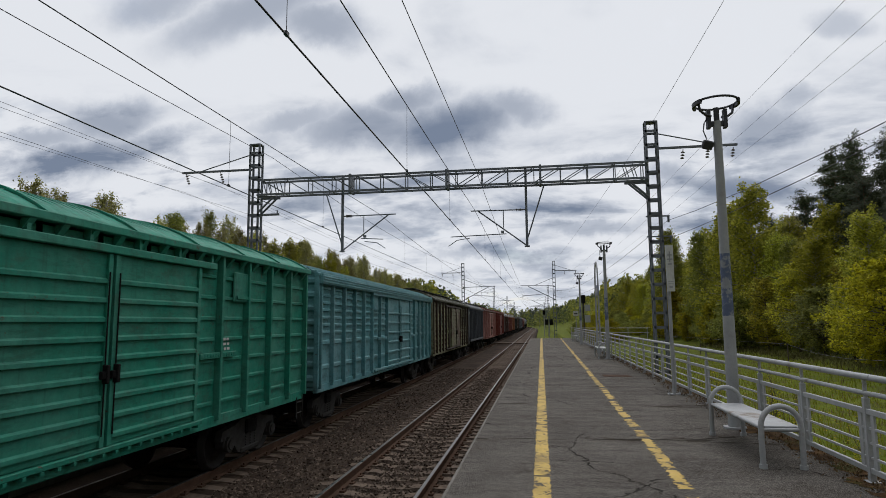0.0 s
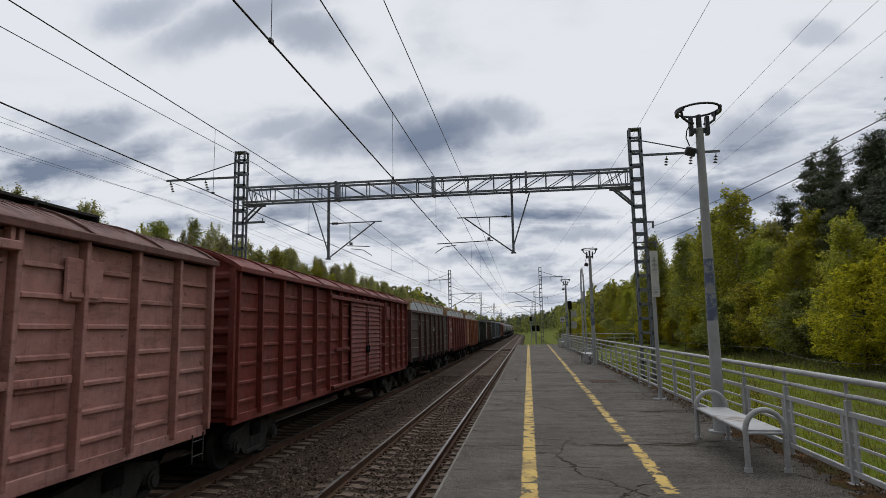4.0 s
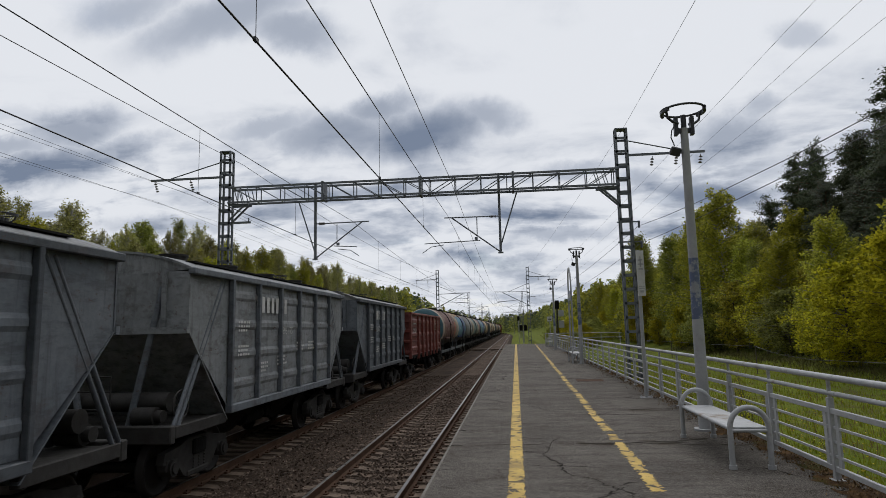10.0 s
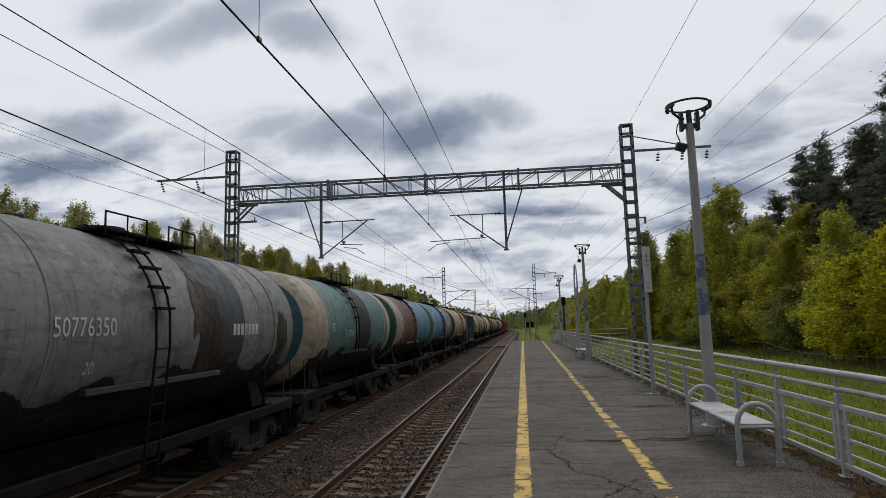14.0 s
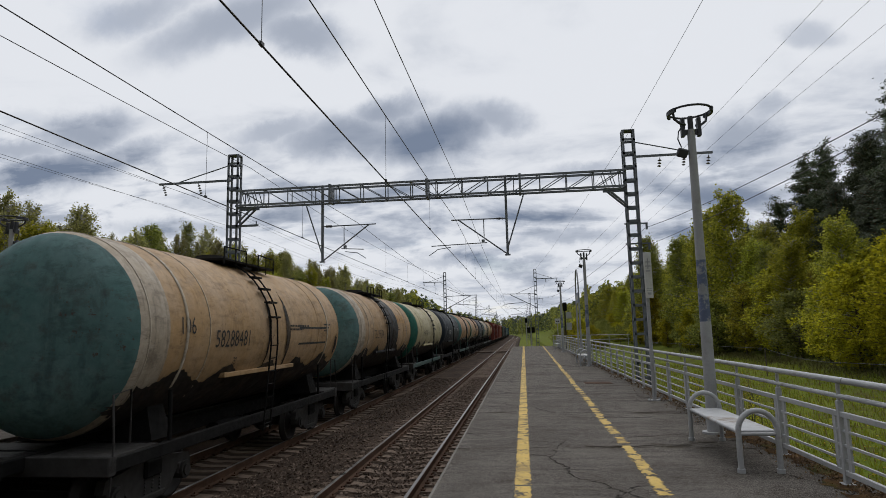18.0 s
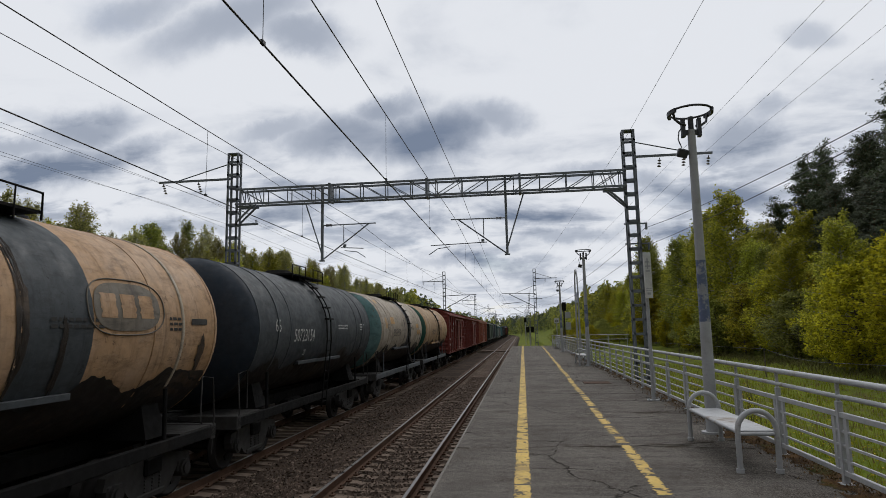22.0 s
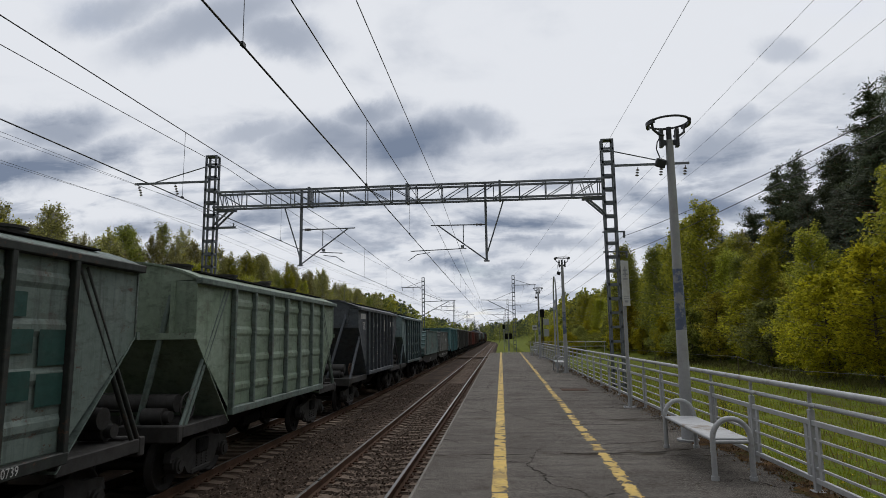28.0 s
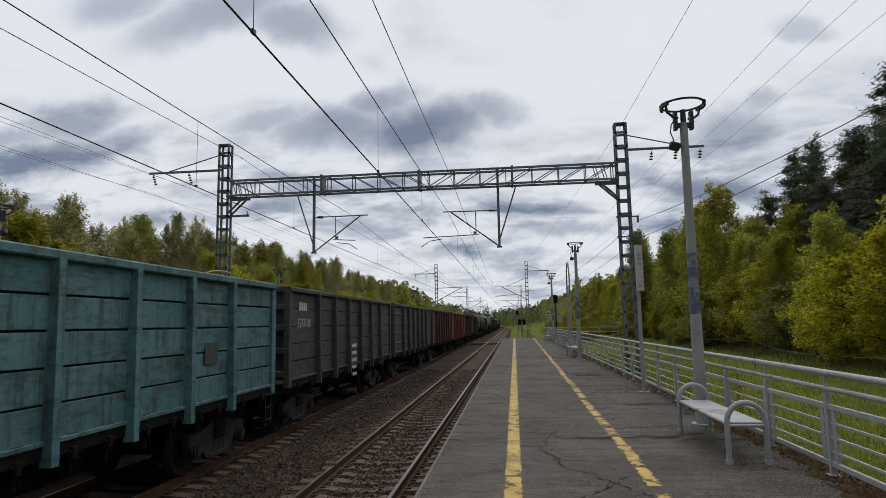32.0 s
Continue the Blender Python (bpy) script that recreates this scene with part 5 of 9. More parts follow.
def plant_all():
    rng = random.Random(77)

    def rise(y):
        """The birches stand lower in the clearing before the pines."""
        return 0.70 if 34 < y < 56 else 1.12 if 60 < y < 110 else 0.95

    # right of the platform
    for i in range(34):
        y = 16 + i * 4.3
        plant(BUSHES, rng.randrange(3), 21.6 + rng.uniform(-0.9, 1.6) + (0.6 if y < 30 else 0), y + rng.uniform(-1.2, 1.2), rng.uniform(0.65, 1.12), rng.uniform(0, 360))
    for x0, y0, gap, n in ((24.2, 14, 3.7, 42), (26.8, 15, 4.0, 36)):
        for i in range(n):
            y = y0 + i * gap
            plant(BIRCHES, rng.choice((0, 0, 1, 3, 3)), x0 + rng.uniform(-1.4, 2.0), y + rng.uniform(-1.3, 1.3), rng.uniform(0.80, 1.08) * rise(y), rng.uniform(0, 360))
    for i in range(16):
        plant(BUSHES, rng.randrange(2), 25 + rng.uniform(0, 3), 16 + i * 8 + rng.uniform(-2, 2), rng.uniform(1.1, 1.4), rng.uniform(0, 360))
    for i in range(22):
        y = 60 + i * 5.5
        plant(BIRCHES, rng.randrange(4), 29.5 + rng.uniform(-1.5, 3.5), y, rng.uniform(0.85, 1.1), rng.uniform(0, 360))
    for x, y, s in ((32.5, 72, 0.90), (33, 66, 0.98), (34.5, 69, 0.9), (33, 62.5, 1.02), (31.5, 59, 0.95), (35, 59, 1.0), (33, 55.5, 0.98), (36, 55, 1.04), (31.5, 51.5, 1.08), (34, 51, 1.12), (38, 57, 1.05), (37, 50, 1.12), (40, 52, 1.12), (32, 47, 1.10), (35, 46, 1.14),
                    (31, 43, 1.10), (34, 41, 1.12), (30.5, 77, 0.74), (32, 37, 1.08), (30.0, 55, 0.80), (29.6, 49, 0.84), (29.5, 44.5, 0.90), (30, 39.5, 0.95), (33, 33, 1.05), (30, 34, 0.95)):
        plant(PINES, int(x * 3 + y), x, y, s, x * 37)
    # left of the line
    for row, (x0, gap, n_) in enumerate(((-29.5, 1.9, 104), (-33.0, 2.3, 86), (-37.5, 3.4, 58))):
        for i in range(n_):
            y = 16 + i * gap
            plant(BIRCHES, rng.choice((0, 1, 2, 2, 2, 3)), x0 + rng.uniform(-1.8, 1.8), y + rng.uniform(-1.2, 1.2), rng.uniform(0.86, 1.08) * (0.86 if y < 58 else 1.0), rng.uniform(0, 360), rng.uniform(0.72, 1.0))
    for i in range(66):
        y = 16 + i * 2.8
        plant(BUSHES, rng.choice((0, 1, 2, 2)), -25.4 + rng.uniform(-1.6, 1.8), y + rng.uniform(-1.5, 1.5), rng.uniform(0.95, 1.40), rng.uniform(0, 360))
    # low bushes past the platform's end
    for x, y, k, sc in ((8.8, 74, 0, 0.42), (10.5, 79, 2, 0.5), (9.2, 92, 1, 0.40), (12.5, 86, 0, 0.6), (14.5, 96, 2, 0.8), (11.5, 104, 1, 0.6), (9.5, 118, 2, 0.6), (14, 122, 0, 0.9), (17, 110, 2, 1.0), (12, 136, 2, 0.9), (16, 145, 0, 1.0), (19, 132, 2, 1.1)):
        plant(BUSHES, k, x, y, sc, x * 71)


plant_all()


def far_woods():
    rng = random.Random(5)
    s, bright, pine = Shape(), Shape(), Shape()
    spots = []
    for i in range(900):
        y = 158 + 300 * rng.random() ** 1.3
        if rng.random() < 0.45:
            x = rng.uniform(-42, -25) - (y - 158) * rng.uniform(0.0, 0.25)
        else:
            x = rng.uniform(19, 36) + (y - 158) * rng.uniform(-0.03, 0.35)
        spots.append((x, y))
    for i in range(950):                      # the wooded rise that closes the view ahead
        spots.append((rng.uniform(-95, 150), rng.uniform(410, 560)))
    for i in range(150):                      # unseen trees added behind the camera, both sides, to block low sky light
        spots.append((rng.choice((-1, 1)) * rng.uniform(23, 33), rng.uniform(-110, 13)))
    for x, y in spots:
        if y < 470 and -18 + bend_x(y) < x < 10 + bend_x(y):
            continue
        h = rng.uniform(9.5, 14.5)
        k = rng.random()
        target = pine if k < (0.34 if y > 330 else 0.15) else bright if k < 0.36 and y < 330 else s
        z0 = ground_height(x, y)
        for _ in range(110):
            f = rng.random() ** 0.7
            r = 2.7 * math.sin(math.pi * (0.12 + 0.85 * f)) ** 0.7 * rng.random() ** 0.4
            a = rng.uniform(0, 6.28)
            p = Vector((x + r * math.cos(a), y + r * math.sin(a), z0 + h * (0.04 + 0.96 * f)))
            q = rng.uniform(0.28, 0.62)
            u = Vector((rng.gauss(0, 1), rng.gauss(0, 1), rng.gauss(0, 1))).normalized() * q
            w = u.orthogonal().normalized() * q * 0.8
            target.add([tuple(p - u), tuple(p + w), tuple(p + u), tuple(p - w)], [(0, 1, 2, 3)])
    tagged(new("far_woods", s.mesh("far_woods", F_DARK)), "far mixed woods in spring green along the line, with unseen ones added behind to block light", "woods", "", "stuff")
    tagged(new("far_bushes", bright.mesh("far_bushes", F_BIRCH)), "yellow-green far trees among the woods, with unseen ones added behind to block light", "woods", "", "stuff")
    tagged(new("far_pines", pine.mesh("far_pines", F_PINE)), "dark far pines among the woods, with unseen ones added behind to block light", "woods", "", "stuff")


far_woods()


def grass():
    rng = random.Random(8)
    s, dry = Shape(), Shape()
    for k in range(26000):
        x = 6.5 + 13.5 * rng.random() ** 1.3
        y = 3 + 50 * rng.random() ** 1.25
        z = ground_height(x, y)
        h = rng.uniform(0.08, 0.28)
        a = rng.uniform(0, 3.14)
        dx, dy = 0.018 * math.cos(a), 0.018 * math.sin(a)
        lx, ly = rng.uniform(-0.08, 0.08), rng.uniform(-0.08, 0.08)
        (dry if rng.random() < 0.16 else s).add([(x - dx, y - dy, z - 0.02), (x + dx, y + dy, z - 0.02), (x + lx, y + ly, z + h)], [(0, 1, 2)])
    fl = Shape()
    for k in range(1400):
        x, y = 6.7 + 9 * rng.random() ** 1.4, 4 + 30 * rng.random() ** 1.2
        z = ground_height(x, y) + rng.uniform(0.10, 0.24)
        r = rng.uniform(0.015, 0.03)
        fl.add([(x - r, y, z), (x, y - r, z + 0.008), (x + r, y, z), (x, y + r, z + 0.008), (x, y, z - 0.012)], [(0, 1, 2, 3), (0, 4, 1), (1, 4, 2), (2, 4, 3), (3, 4, 0)])
    tagged(new("dandelions", fl.mesh("dandelions", foliage("yellow_petals", (0.42, 0.30, 0.012), (0.60, 0.45, 0.02), 0.2))), "small yellow dandelions in the meadow beyond the fence", "flowers", "", "stuff")
    tagged(new("meadow_grass", s.mesh("meadow_grass", foliage("meadow_grass_blades", (0.17, 0.21, 0.018), (0.27, 0.29, 0.028)))), "fresh green meadow grass beyond the fence", "grass", "", "stuff")
    tagged(new("dry_grass", dry.mesh("dry_grass", foliage("dry_grass_blades", (0.18, 0.13, 0.06), (0.24, 0.18, 0.09)))), "dry straw-coloured grass beyond the fence", "grass", "", "stuff")


grass()


def undergrowth():
    """Dry stalks and brown twigs along the foot of the woods, and yellow-flowering saplings behind the fence."""
    rng = random.Random(18)
    s = Shape()
    for k in range(9000):
        x = rng.gauss(20.9, 0.8)
        y = 9 + 62 * rng.random() ** 1.2
        z = ground_height(x, y)
        h = rng.uniform(0.10, 0.25 + 0.45 * rng.random() ** 2)
        a = rng.uniform(0, 3.14)
        dx, dy = 0.02 * math.cos(a), 0.02 * math.sin(a)
        s.add([(x - dx, y - dy, z - 0.02), (x + dx, y + dy, z - 0.02), (x + rng.uniform(-0.25, 0.25), y + rng.uniform(-0.25, 0.25), z + h)], [(0, 1, 2)])
    tagged(new("undergrowth", s.mesh("undergrowth", foliage("brown_stalks", (0.050, 0.046, 0.016), (0.150, 0.140, 0.045), 0.3))), "brown dry stalks and twigs at the foot of the woods", "undergrowth", "", "stuff")
    for x, y, h in ((6.95, 8.3, 0.95), (7.3, 9.6, 1.15), (7.1, 11.3, 0.9), (7.6, 12.6, 1.25), (8.1, 15.2, 1.1), (7.3, 7.1, 0.8), (9.2, 18.5, 1.3), (8.4, 21.0, 1.1)):
        t = thing("sapling", "thin sapling with sparse yellow-green leaves behind the fence", "sapling", pose(x, y, ground_height(x, y)), "saplings behind the fence")
        st, lf = Shape(), Shape()
        for k in range(5):
            tip = Vector((rng.uniform(-0.22, 0.22), rng.uniform(-0.22, 0.22), h * rng.uniform(0.75, 1.15)))
            limb(st, (0, 0, -0.05), tip, 0.009, 0.003, rng, 0.1)
            for q in range(9):
                leaf_cloud(lf, rng, tip * (0.35 + 0.65 * q / 8), 0.07, 5, 0.026, 1.0, 0.6)
        part("stem", st, M_BARK, t, "thin twigs")
        part("leaves", lf, F_YELLOW, t, "sparse yellow-green leaves", kind="stuff")


undergrowth()


def trackside_things():
    # a slack cable on short stakes at the meadow's edge
    cable = thing("slack_cable", "slack grey cable strung along the meadow's edge on short stakes", "cable", pose(0, 0, 0))
    pts = [(17, 92, 0.9), (17, 75, 1.05), (17, 58, 1.21), (17, 47, 1.28), (17, 38.3, 1.38), (17, 36.2, 1.15), (17, 34.5, 1.02), (17, 31.5, 0.94), (17, 26, 1.1), (17, 18, 1.2), (17, 8, 1.3)]
    part("wire", Shape().pipe(pts, 0.012, 5), M_WIRE, cable)
    for y, z in ((92, 0.95), (58, 1.25), (38.3, 1.42), (8, 1.35)):
        part("stake", Shape().tube((17, y, ground_height(17, y) - 0.2), (17, y, z), 0.03, 6), M_BARK, cable, "short wooden stake")
    # signals and boxes past the platform's end
    sig = thing("track_signal", "low railway signal with two dark lamp heads on a pale post", "signal", pose(3.97, 78, 0))
    part("post", Shape().tube((0, 0, -0.6), (0, 0, 2.6), 0.06, 8), M_POLE, sig, "pale post")
    for x in (-0.28, 0.28):
        h = Shape().box(x - 0.20, x + 0.20, -0.10, 0.12, 2.42, 3.12, 0.05)
        for z in (2.62, 2.92):
            h.tube((x, -0.10, z), (x, -0.26, z), 0.11, 12)
        part("lamp_head", h, M_STEEL_DARK, sig, "dark lamp head with hoods")
    part("cross_arm", Shape().box(-0.4, 0.4, -0.04, 0.04, 2.5, 2.58), M_POLE, sig)
    s2 = thing("track_signal", "far railway signal with a single dark lamp head", "signal", pose(3.8, 140, 0))
    part("post", Shape().tube((0, 0, -0.6), (0, 0, 4.6), 0.08, 8), M_POLE, s2, "pale post")
    part("lamp_head", Shape().box(-0.28, 0.28, -0.12, 0.12, 4.4, 5.4, 0.05), M_STEEL_DARK, s2, "dark lamp head")
    sg = thing("notice_board", "small white notice board on a thin post at the platform's end", "sign", pose(6.34, 61.0, 0))
    part("post", Shape().tube((0, 0, PLAT), (0, 0, 3.8), 0.035, 8), M_POLE, sg, "thin post")
    part("board", Shape().box(-0.24, 0.24, -0.02, 0.0, 3.35, 3.82, 0.004), material("white_notice_plate", (0.5, 0.5, 0.48), 0.5, vary=0.05), sg, "white board")
    part("lettering", Shape().box(-0.16, 0.16, -0.026, -0.021, 3.5, 3.62), M_STEEL_GREY, sg, "dark lettering bar")
    mast = thing("signal_mast", "dark signal mast with relay boxes beside the platform's end", "signal", pose(7.45, 66, 0))
    part("post", Shape().tube((0, 0, -0.6), (0, 0, 5.5), 0.07, 10), M_STEEL_GREY, mast, "steel post")
    part("lamp_head", Shape().box(-0.22, 0.22, -0.12, 0.12, 4.7, 5.6, 0.05), M_STEEL_DARK, mast, "dark lamp head")
    for z, hgt in ((3.9, 0.65), (2.7, 0.75)):
        part("relay_box", Shape().box(0.12, 0.66, -0.18, 0.18, z, z + hgt, 0.02), M_POLE, mast, "grey relay box")
    part("ladder", Shape().tube((-0.2, -0.2, 0), (-0.1, -0.1, 5.0), 0.02, 6), M_STEEL_GREY, mast)
    # foot crossing over the tracks past the platform
    c = Shape()
    for k in range(9):
        c.box(-6.2, 1.7, 84.2 + k * 0.36, 84.2 + k * 0.36 + 0.34, -0.17, -0.012, 0.008)
    structure("foot_crossing", c, M_SLEEPER, "plank foot crossing over both tracks", "crossing")


trackside_things()


def left_platform():
    s = Shape().box(-10.2, -6.25, -9, 63, PLAT - 0.16, PLAT)
    p = structure("left_platform", s, M_ASPHALT, "second asphalt platform beyond the train", "platform")
    part("foundation_wall", Shape().box(-10.1, -6.42, -9, 62.9, -0.7, PLAT - 0.164), M_CONCRETE, p, "stained concrete platform wall")
    for x in (-7.46, -8.3):
        part("yellow_line", Shape().box(x - 0.09, x + 0.09, -8, 62, PLAT + 0.003, PLAT + 0.006), M_YELLOW, p, "worn yellow safety line")
    make_fence("left_platform_fence", "white tubular steel fence behind the second platform", -10.0, 1.2, 61, -1, 1.8)
    for yy in (13.4, 31.5, 49.6):
        copy_thing(first_lamp, pose(-9.6, yy, PLAT, 0, 0, 180) @ Matrix.Scale(0.9, 4))
    sign = thing("name_sign", "pale blue station name board under a shallow arch", "sign", pose(-9.6, 25.2, PLAT), "station name signs")
    for k in (-1, 1):
        part("pole", Shape().tube((0, k * 2.15, 0), (0, k * 2.15, 3.55), 0.05, 10), M_POLE, sign, "grey pole")
    part("arch", Shape().pipe([(0, 2.25 * math.cos(a), 3.45 + 0.66 * math.sin(a)) for a in [math.pi * i / 20 for i in range(21)]], 0.035, 8), material("faded_yellow_tube", (0.34, 0.29, 0.15), 0.6, vary=0.12), sign, "yellowish arched tube")
    part("board", Shape().box(-0.03, 0.03, -2.1, 1.3, 2.95, 3.42, 0.008), material("pale_blue_board", (0.25, 0.31, 0.40), 0.5, vary=0.1), sign, "pale blue name board")
    bars = Shape()
    for k in range(9):
        bars.box(0.031, 0.036, -1.8 + 0.33 * k, -1.57 + 0.33 * k, 3.08, 3.28)
    part("lettering", bars, M_TEXT, sign, "row of pale letters")


left_platform()


# ---- the freight train ----
def swapped(s):
    """Turns a shape made about y into one about x."""
    s.v = [(y, x, z) for x, y, z in s.v]
    return s


def wheelset_mesh():
    s = Shape()
    s.spun([(-1.10, 0.0), (-1.10, 0.075), (-0.86, 0.085), (-0.6, 0.083), (0.6, 0.083), (0.86, 0.085), (1.10, 0.075), (1.10, 0.0)], n=12)
    for k in (-1, 1):
        rows = [(0.70, 0.10), (0.70, 0.16), (0.755, 0.20), (0.765, 0.38), (0.725, 0.43), (0.725, 0.505), (0.757, 0.505), (0.765, 0.480), (0.855, 0.472), (0.855, 0.425), (0.80, 0.39),
                (0.79, 0.21), (0.86, 0.16), (0.86, 0.10)]
        s.spun([(k * y, r) for y, r in rows], n=24)
    swapped(s)
    for k in (-1, 1):            # a balance mark on each wheel disc
        s.box(k * 0.80 - 0.03, k * 0.80 + 0.03, -0.05, 0.05, 0.24, 0.34)
    return s.mesh("wheelset", M_WHEEL)


def side_frame_mesh():
    s = Shape()
    prof = [(-1.18, 0.56), (-1.12, 0.74), (-0.62, 0.80), (-0.36, 0.88), (0.36, 0.88), (0.62, 0.80), (1.12, 0.74), (1.18, 0.56), (0.74, 0.53), (0.52, 0.27), (0.34, 0.19), (-0.34, 0.19), (-0.52, 0.27), (-0.74, 0.53)]
    s.extrude(prof, -0.07, 0.07, axis="x")
    for k in (-1, 1):
        y = k * 0.925
        s.tube((-0.10, y, 0.475), (0.14, y, 0.475), 0.15, 14)
        s.tube((0.14, y, 0.475), (0.17, y, 0.475), 0.10, 12)
        s.box(-0.10, 0.09, y - 0.17, y + 0.17, 0.42, 0.62, 0.02)
    s.box(-0.09, 0.09, -0.40, 0.40, 0.20, 0.30, 0.02)
    return s.mesh("side_frame", M_STEEL_GREY)


def spring_mesh():
    s = Shape()
    for yy in (-0.20, 0.0, 0.20):
        for k in range(6):
            z = 0.33 + 0.055 * k
            s.pipe([(0.085 * math.cos(a), yy + 0.085 * math.sin(a), z + 0.009 * i) for i, a in enumerate([2 * math.pi * j / 8 for j in range(8)])], 0.015, 4)
    return s.mesh("spring_set", M_STEEL_GREY)


def bolster_mesh():
    s = Shape()
    s.box(-1.15, 1.15, -0.22, 0.22, 0.56, 0.84, 0.03)
    s.tube((0, 0, 0.84), (0, 0, 0.95), 0.2, 14)
    for k in (-1, 1):
        s.box(-0.8, 0.8, k * 0.36 - 0.05, k * 0.36 + 0.05, 0.42, 0.52)
        for m in (-1, 1):
            s.box(m * 0.78 - 0.06, m * 0.78 + 0.06, k * 0.42 - 0.03, k * 0.42 + 0.03, 0.30, 0.66)
    return s.mesh("bogie", M_STEEL_DARK)


def coupler_mesh():
    s = Shape()
    s.box(-0.11, 0.11, -0.55, 0.30, 0.95, 1.17, 0.02)
    s.box(-0.20, 0.12, 0.30, 0.46, 0.93, 1.20, 0.03)
    s.box(0.04, 0.20, 0.30, 0.62, 0.95, 1.18, 0.03)
    s.pipe([(0.28, -0.15, 1.0), (0.30, 0.15, 0.85), (0.26, 0.40, 0.62), (0.16, 0.58, 0.70)], 0.022, 6)
    s.pipe([(-0.15, -0.3, 1.22), (0.7, -0.3, 1.22), (1.2, -0.3, 1.18), (1.25, -0.3, 1.0)], 0.014, 5)
    return s.mesh("coupler", M_STEEL_DARK)


WHEELSET, SIDE_FRAME, SPRING, BOLSTER, COUPLER = wheelset_mesh(), side_frame_mesh(), spring_mesh(), bolster_mesh(), coupler_mesh()
WHEELS = {-0.925: [], 0.925: []}
WAGONS = []


def gear(w, length, pivot):
    """Two bogies, the couplers, the centre sill and the brake gear."""
    for p in (-pivot, pivot):
        bogie = part("bogie", BOLSTER, None, w, "greasy two-axle bogie", at=pose(0, p, 0))
        for k in (-1, 1):
            part("side_frame", SIDE_FRAME, None, bogie, at=pose(k * 1.02, 0, 0, 0, 0, 0 if k > 0 else 180))
            part("spring_set", SPRING, None, bogie, at=pose(k * 1.02, 0, 0))
        for dy in WHEELS:
            wheel = part("wheelset", WHEELSET, None, bogie, at=pose(0, dy, 0.475))
            WHEELS[dy].append(wheel)
    s = Shape().box(-0.24, 0.24, -length / 2 + 0.62, length / 2 - 0.62, 0.88, 1.16, 0.01)
    part("centre_sill", s, M_STEEL_DARK, w)
    for k in (-1, 1):
        part("coupler", COUPLER, None, w, "automatic coupler", at=pose(0, k * (length / 2 - 0.47), 0, 0, 0, 0 if k > 0 else 180))
    b = Shape()
    b.tube((0.62, -0.9, 0.82), (0.62, 0.1, 0.82), 0.19, 14)
    b.tube((-0.5, 0.3, 0.86), (-0.5, 1.3, 0.86), 0.15, 12)
    b.tube((0.3, -pivot + 1.3, 0.72), (0.3, pivot - 1.3, 0.72), 0.025, 6)
    b.box(0.5, 0.75, 0.35, 0.62, 0.68, 0.92, 0.02)
    part("brake_gear", b, M_STEEL_DARK, w, "brake cylinder and rods")


def decal(w, body, y, z, size, mat, surf, name="lettering", squeeze=0.82):
    """Stencilled writing on the near side; surf(z) is the side's x."""
    me = text_mesh(name, body, size, mat)
    for v in me.vertices:
        yy, zz = y + v.co.x * squeeze, z + v.co.y
        v.co = (surf(zz) + 0.006, yy, zz)
    me.update()
    return part(name, me, None, w)


def blocks(w, y, z, n, size, mat, surf, name="brand_bars", gap=0.3, thick=0.006):
    """Plain bars of the size of a word that is not to be spelled."""
    name = "brand_bar" if name == "brand_bars" else name
    for k in range(n):
        a = y + k * size * 0.75
        b = a + size * 0.75 * (1 - gap)
        zs = [lerp(z, z + size, i / 4) for i in range(5)]
        vs = [(surf(q) + thick, c, q) for q in zs for c in (a, b)]
        part(name, Shape().add(vs, [(2 * i, 2 * i + 1, 2 * i + 3, 2 * i + 2) for i in range(4)]), mat, w)


def small_print(w, y, z, rows, width, mat, surf, rng):
    s = Shape()
    for r in range(rows):
        z0 = z - 0.085 * r
        a = y
        end = y + width * rng.uniform(0.6, 1)
        while a < end:
            b = a + rng.uniform(0.05, 0.12)
            s.add([(surf(z0) + 0.006, a, z0), (surf(z0) + 0.006, b, z0), (surf(z0 + 0.045) + 0.006, b, z0 + 0.045), (surf(z0 + 0.045) + 0.006, a, z0 + 0.045)], [(0, 1, 2, 3)])
            a = b + 0.03
    return part("small_print", s, mat, w, "faded small stencilled lines")


def patch(w, y0, y1, z0, z1, mat, surf, label="", name="patch"):
    s = Shape().add([(surf(z0) + 0.005, y0, z0), (surf(z0) + 0.005, y1, z0), (surf(z1) + 0.005, y1, z1), (surf(z1) + 0.005, y0, z1)], [(0, 1, 2, 3)])
    return part(name, s, mat, w, label)


def ridged(z0, z1, x, pitch, depth, ridge, start=0.10):
    """Profile (x, z) of a pressed steel side: flat sheet with outward ridges."""
    pts = [(x - 0.012, z0), (x, z0)]
    z = z0 + start
    while z + ridge < z1 - 0.02:
        pts += [(x, z), (x + depth, z + ridge * 0.30), (x + depth, z + ridge * 0.70), (x, z + ridge)]
        z += pitch
    pts += [(x, z1), (x - 0.012, z1)]
    return pts


def lapped(z0, z1, x, pitch, depth):
    """Profile (x, z) of a lapped side: each course leans out and drips over the next."""
    pts = [(x - 0.012, z0), (x, z0)]
    z = z0 + 0.10
    while z < z1 - 0.05:
        up = min(z + pitch, z1 - 0.01)
        pts += [(x, z), (x + depth, z + 0.012), (x + depth * 0.75, z + pitch * 0.30), (x, up - 0.01)]
        z += pitch
    pts += [(x, z1), (x - 0.012, z1)]
    return pts


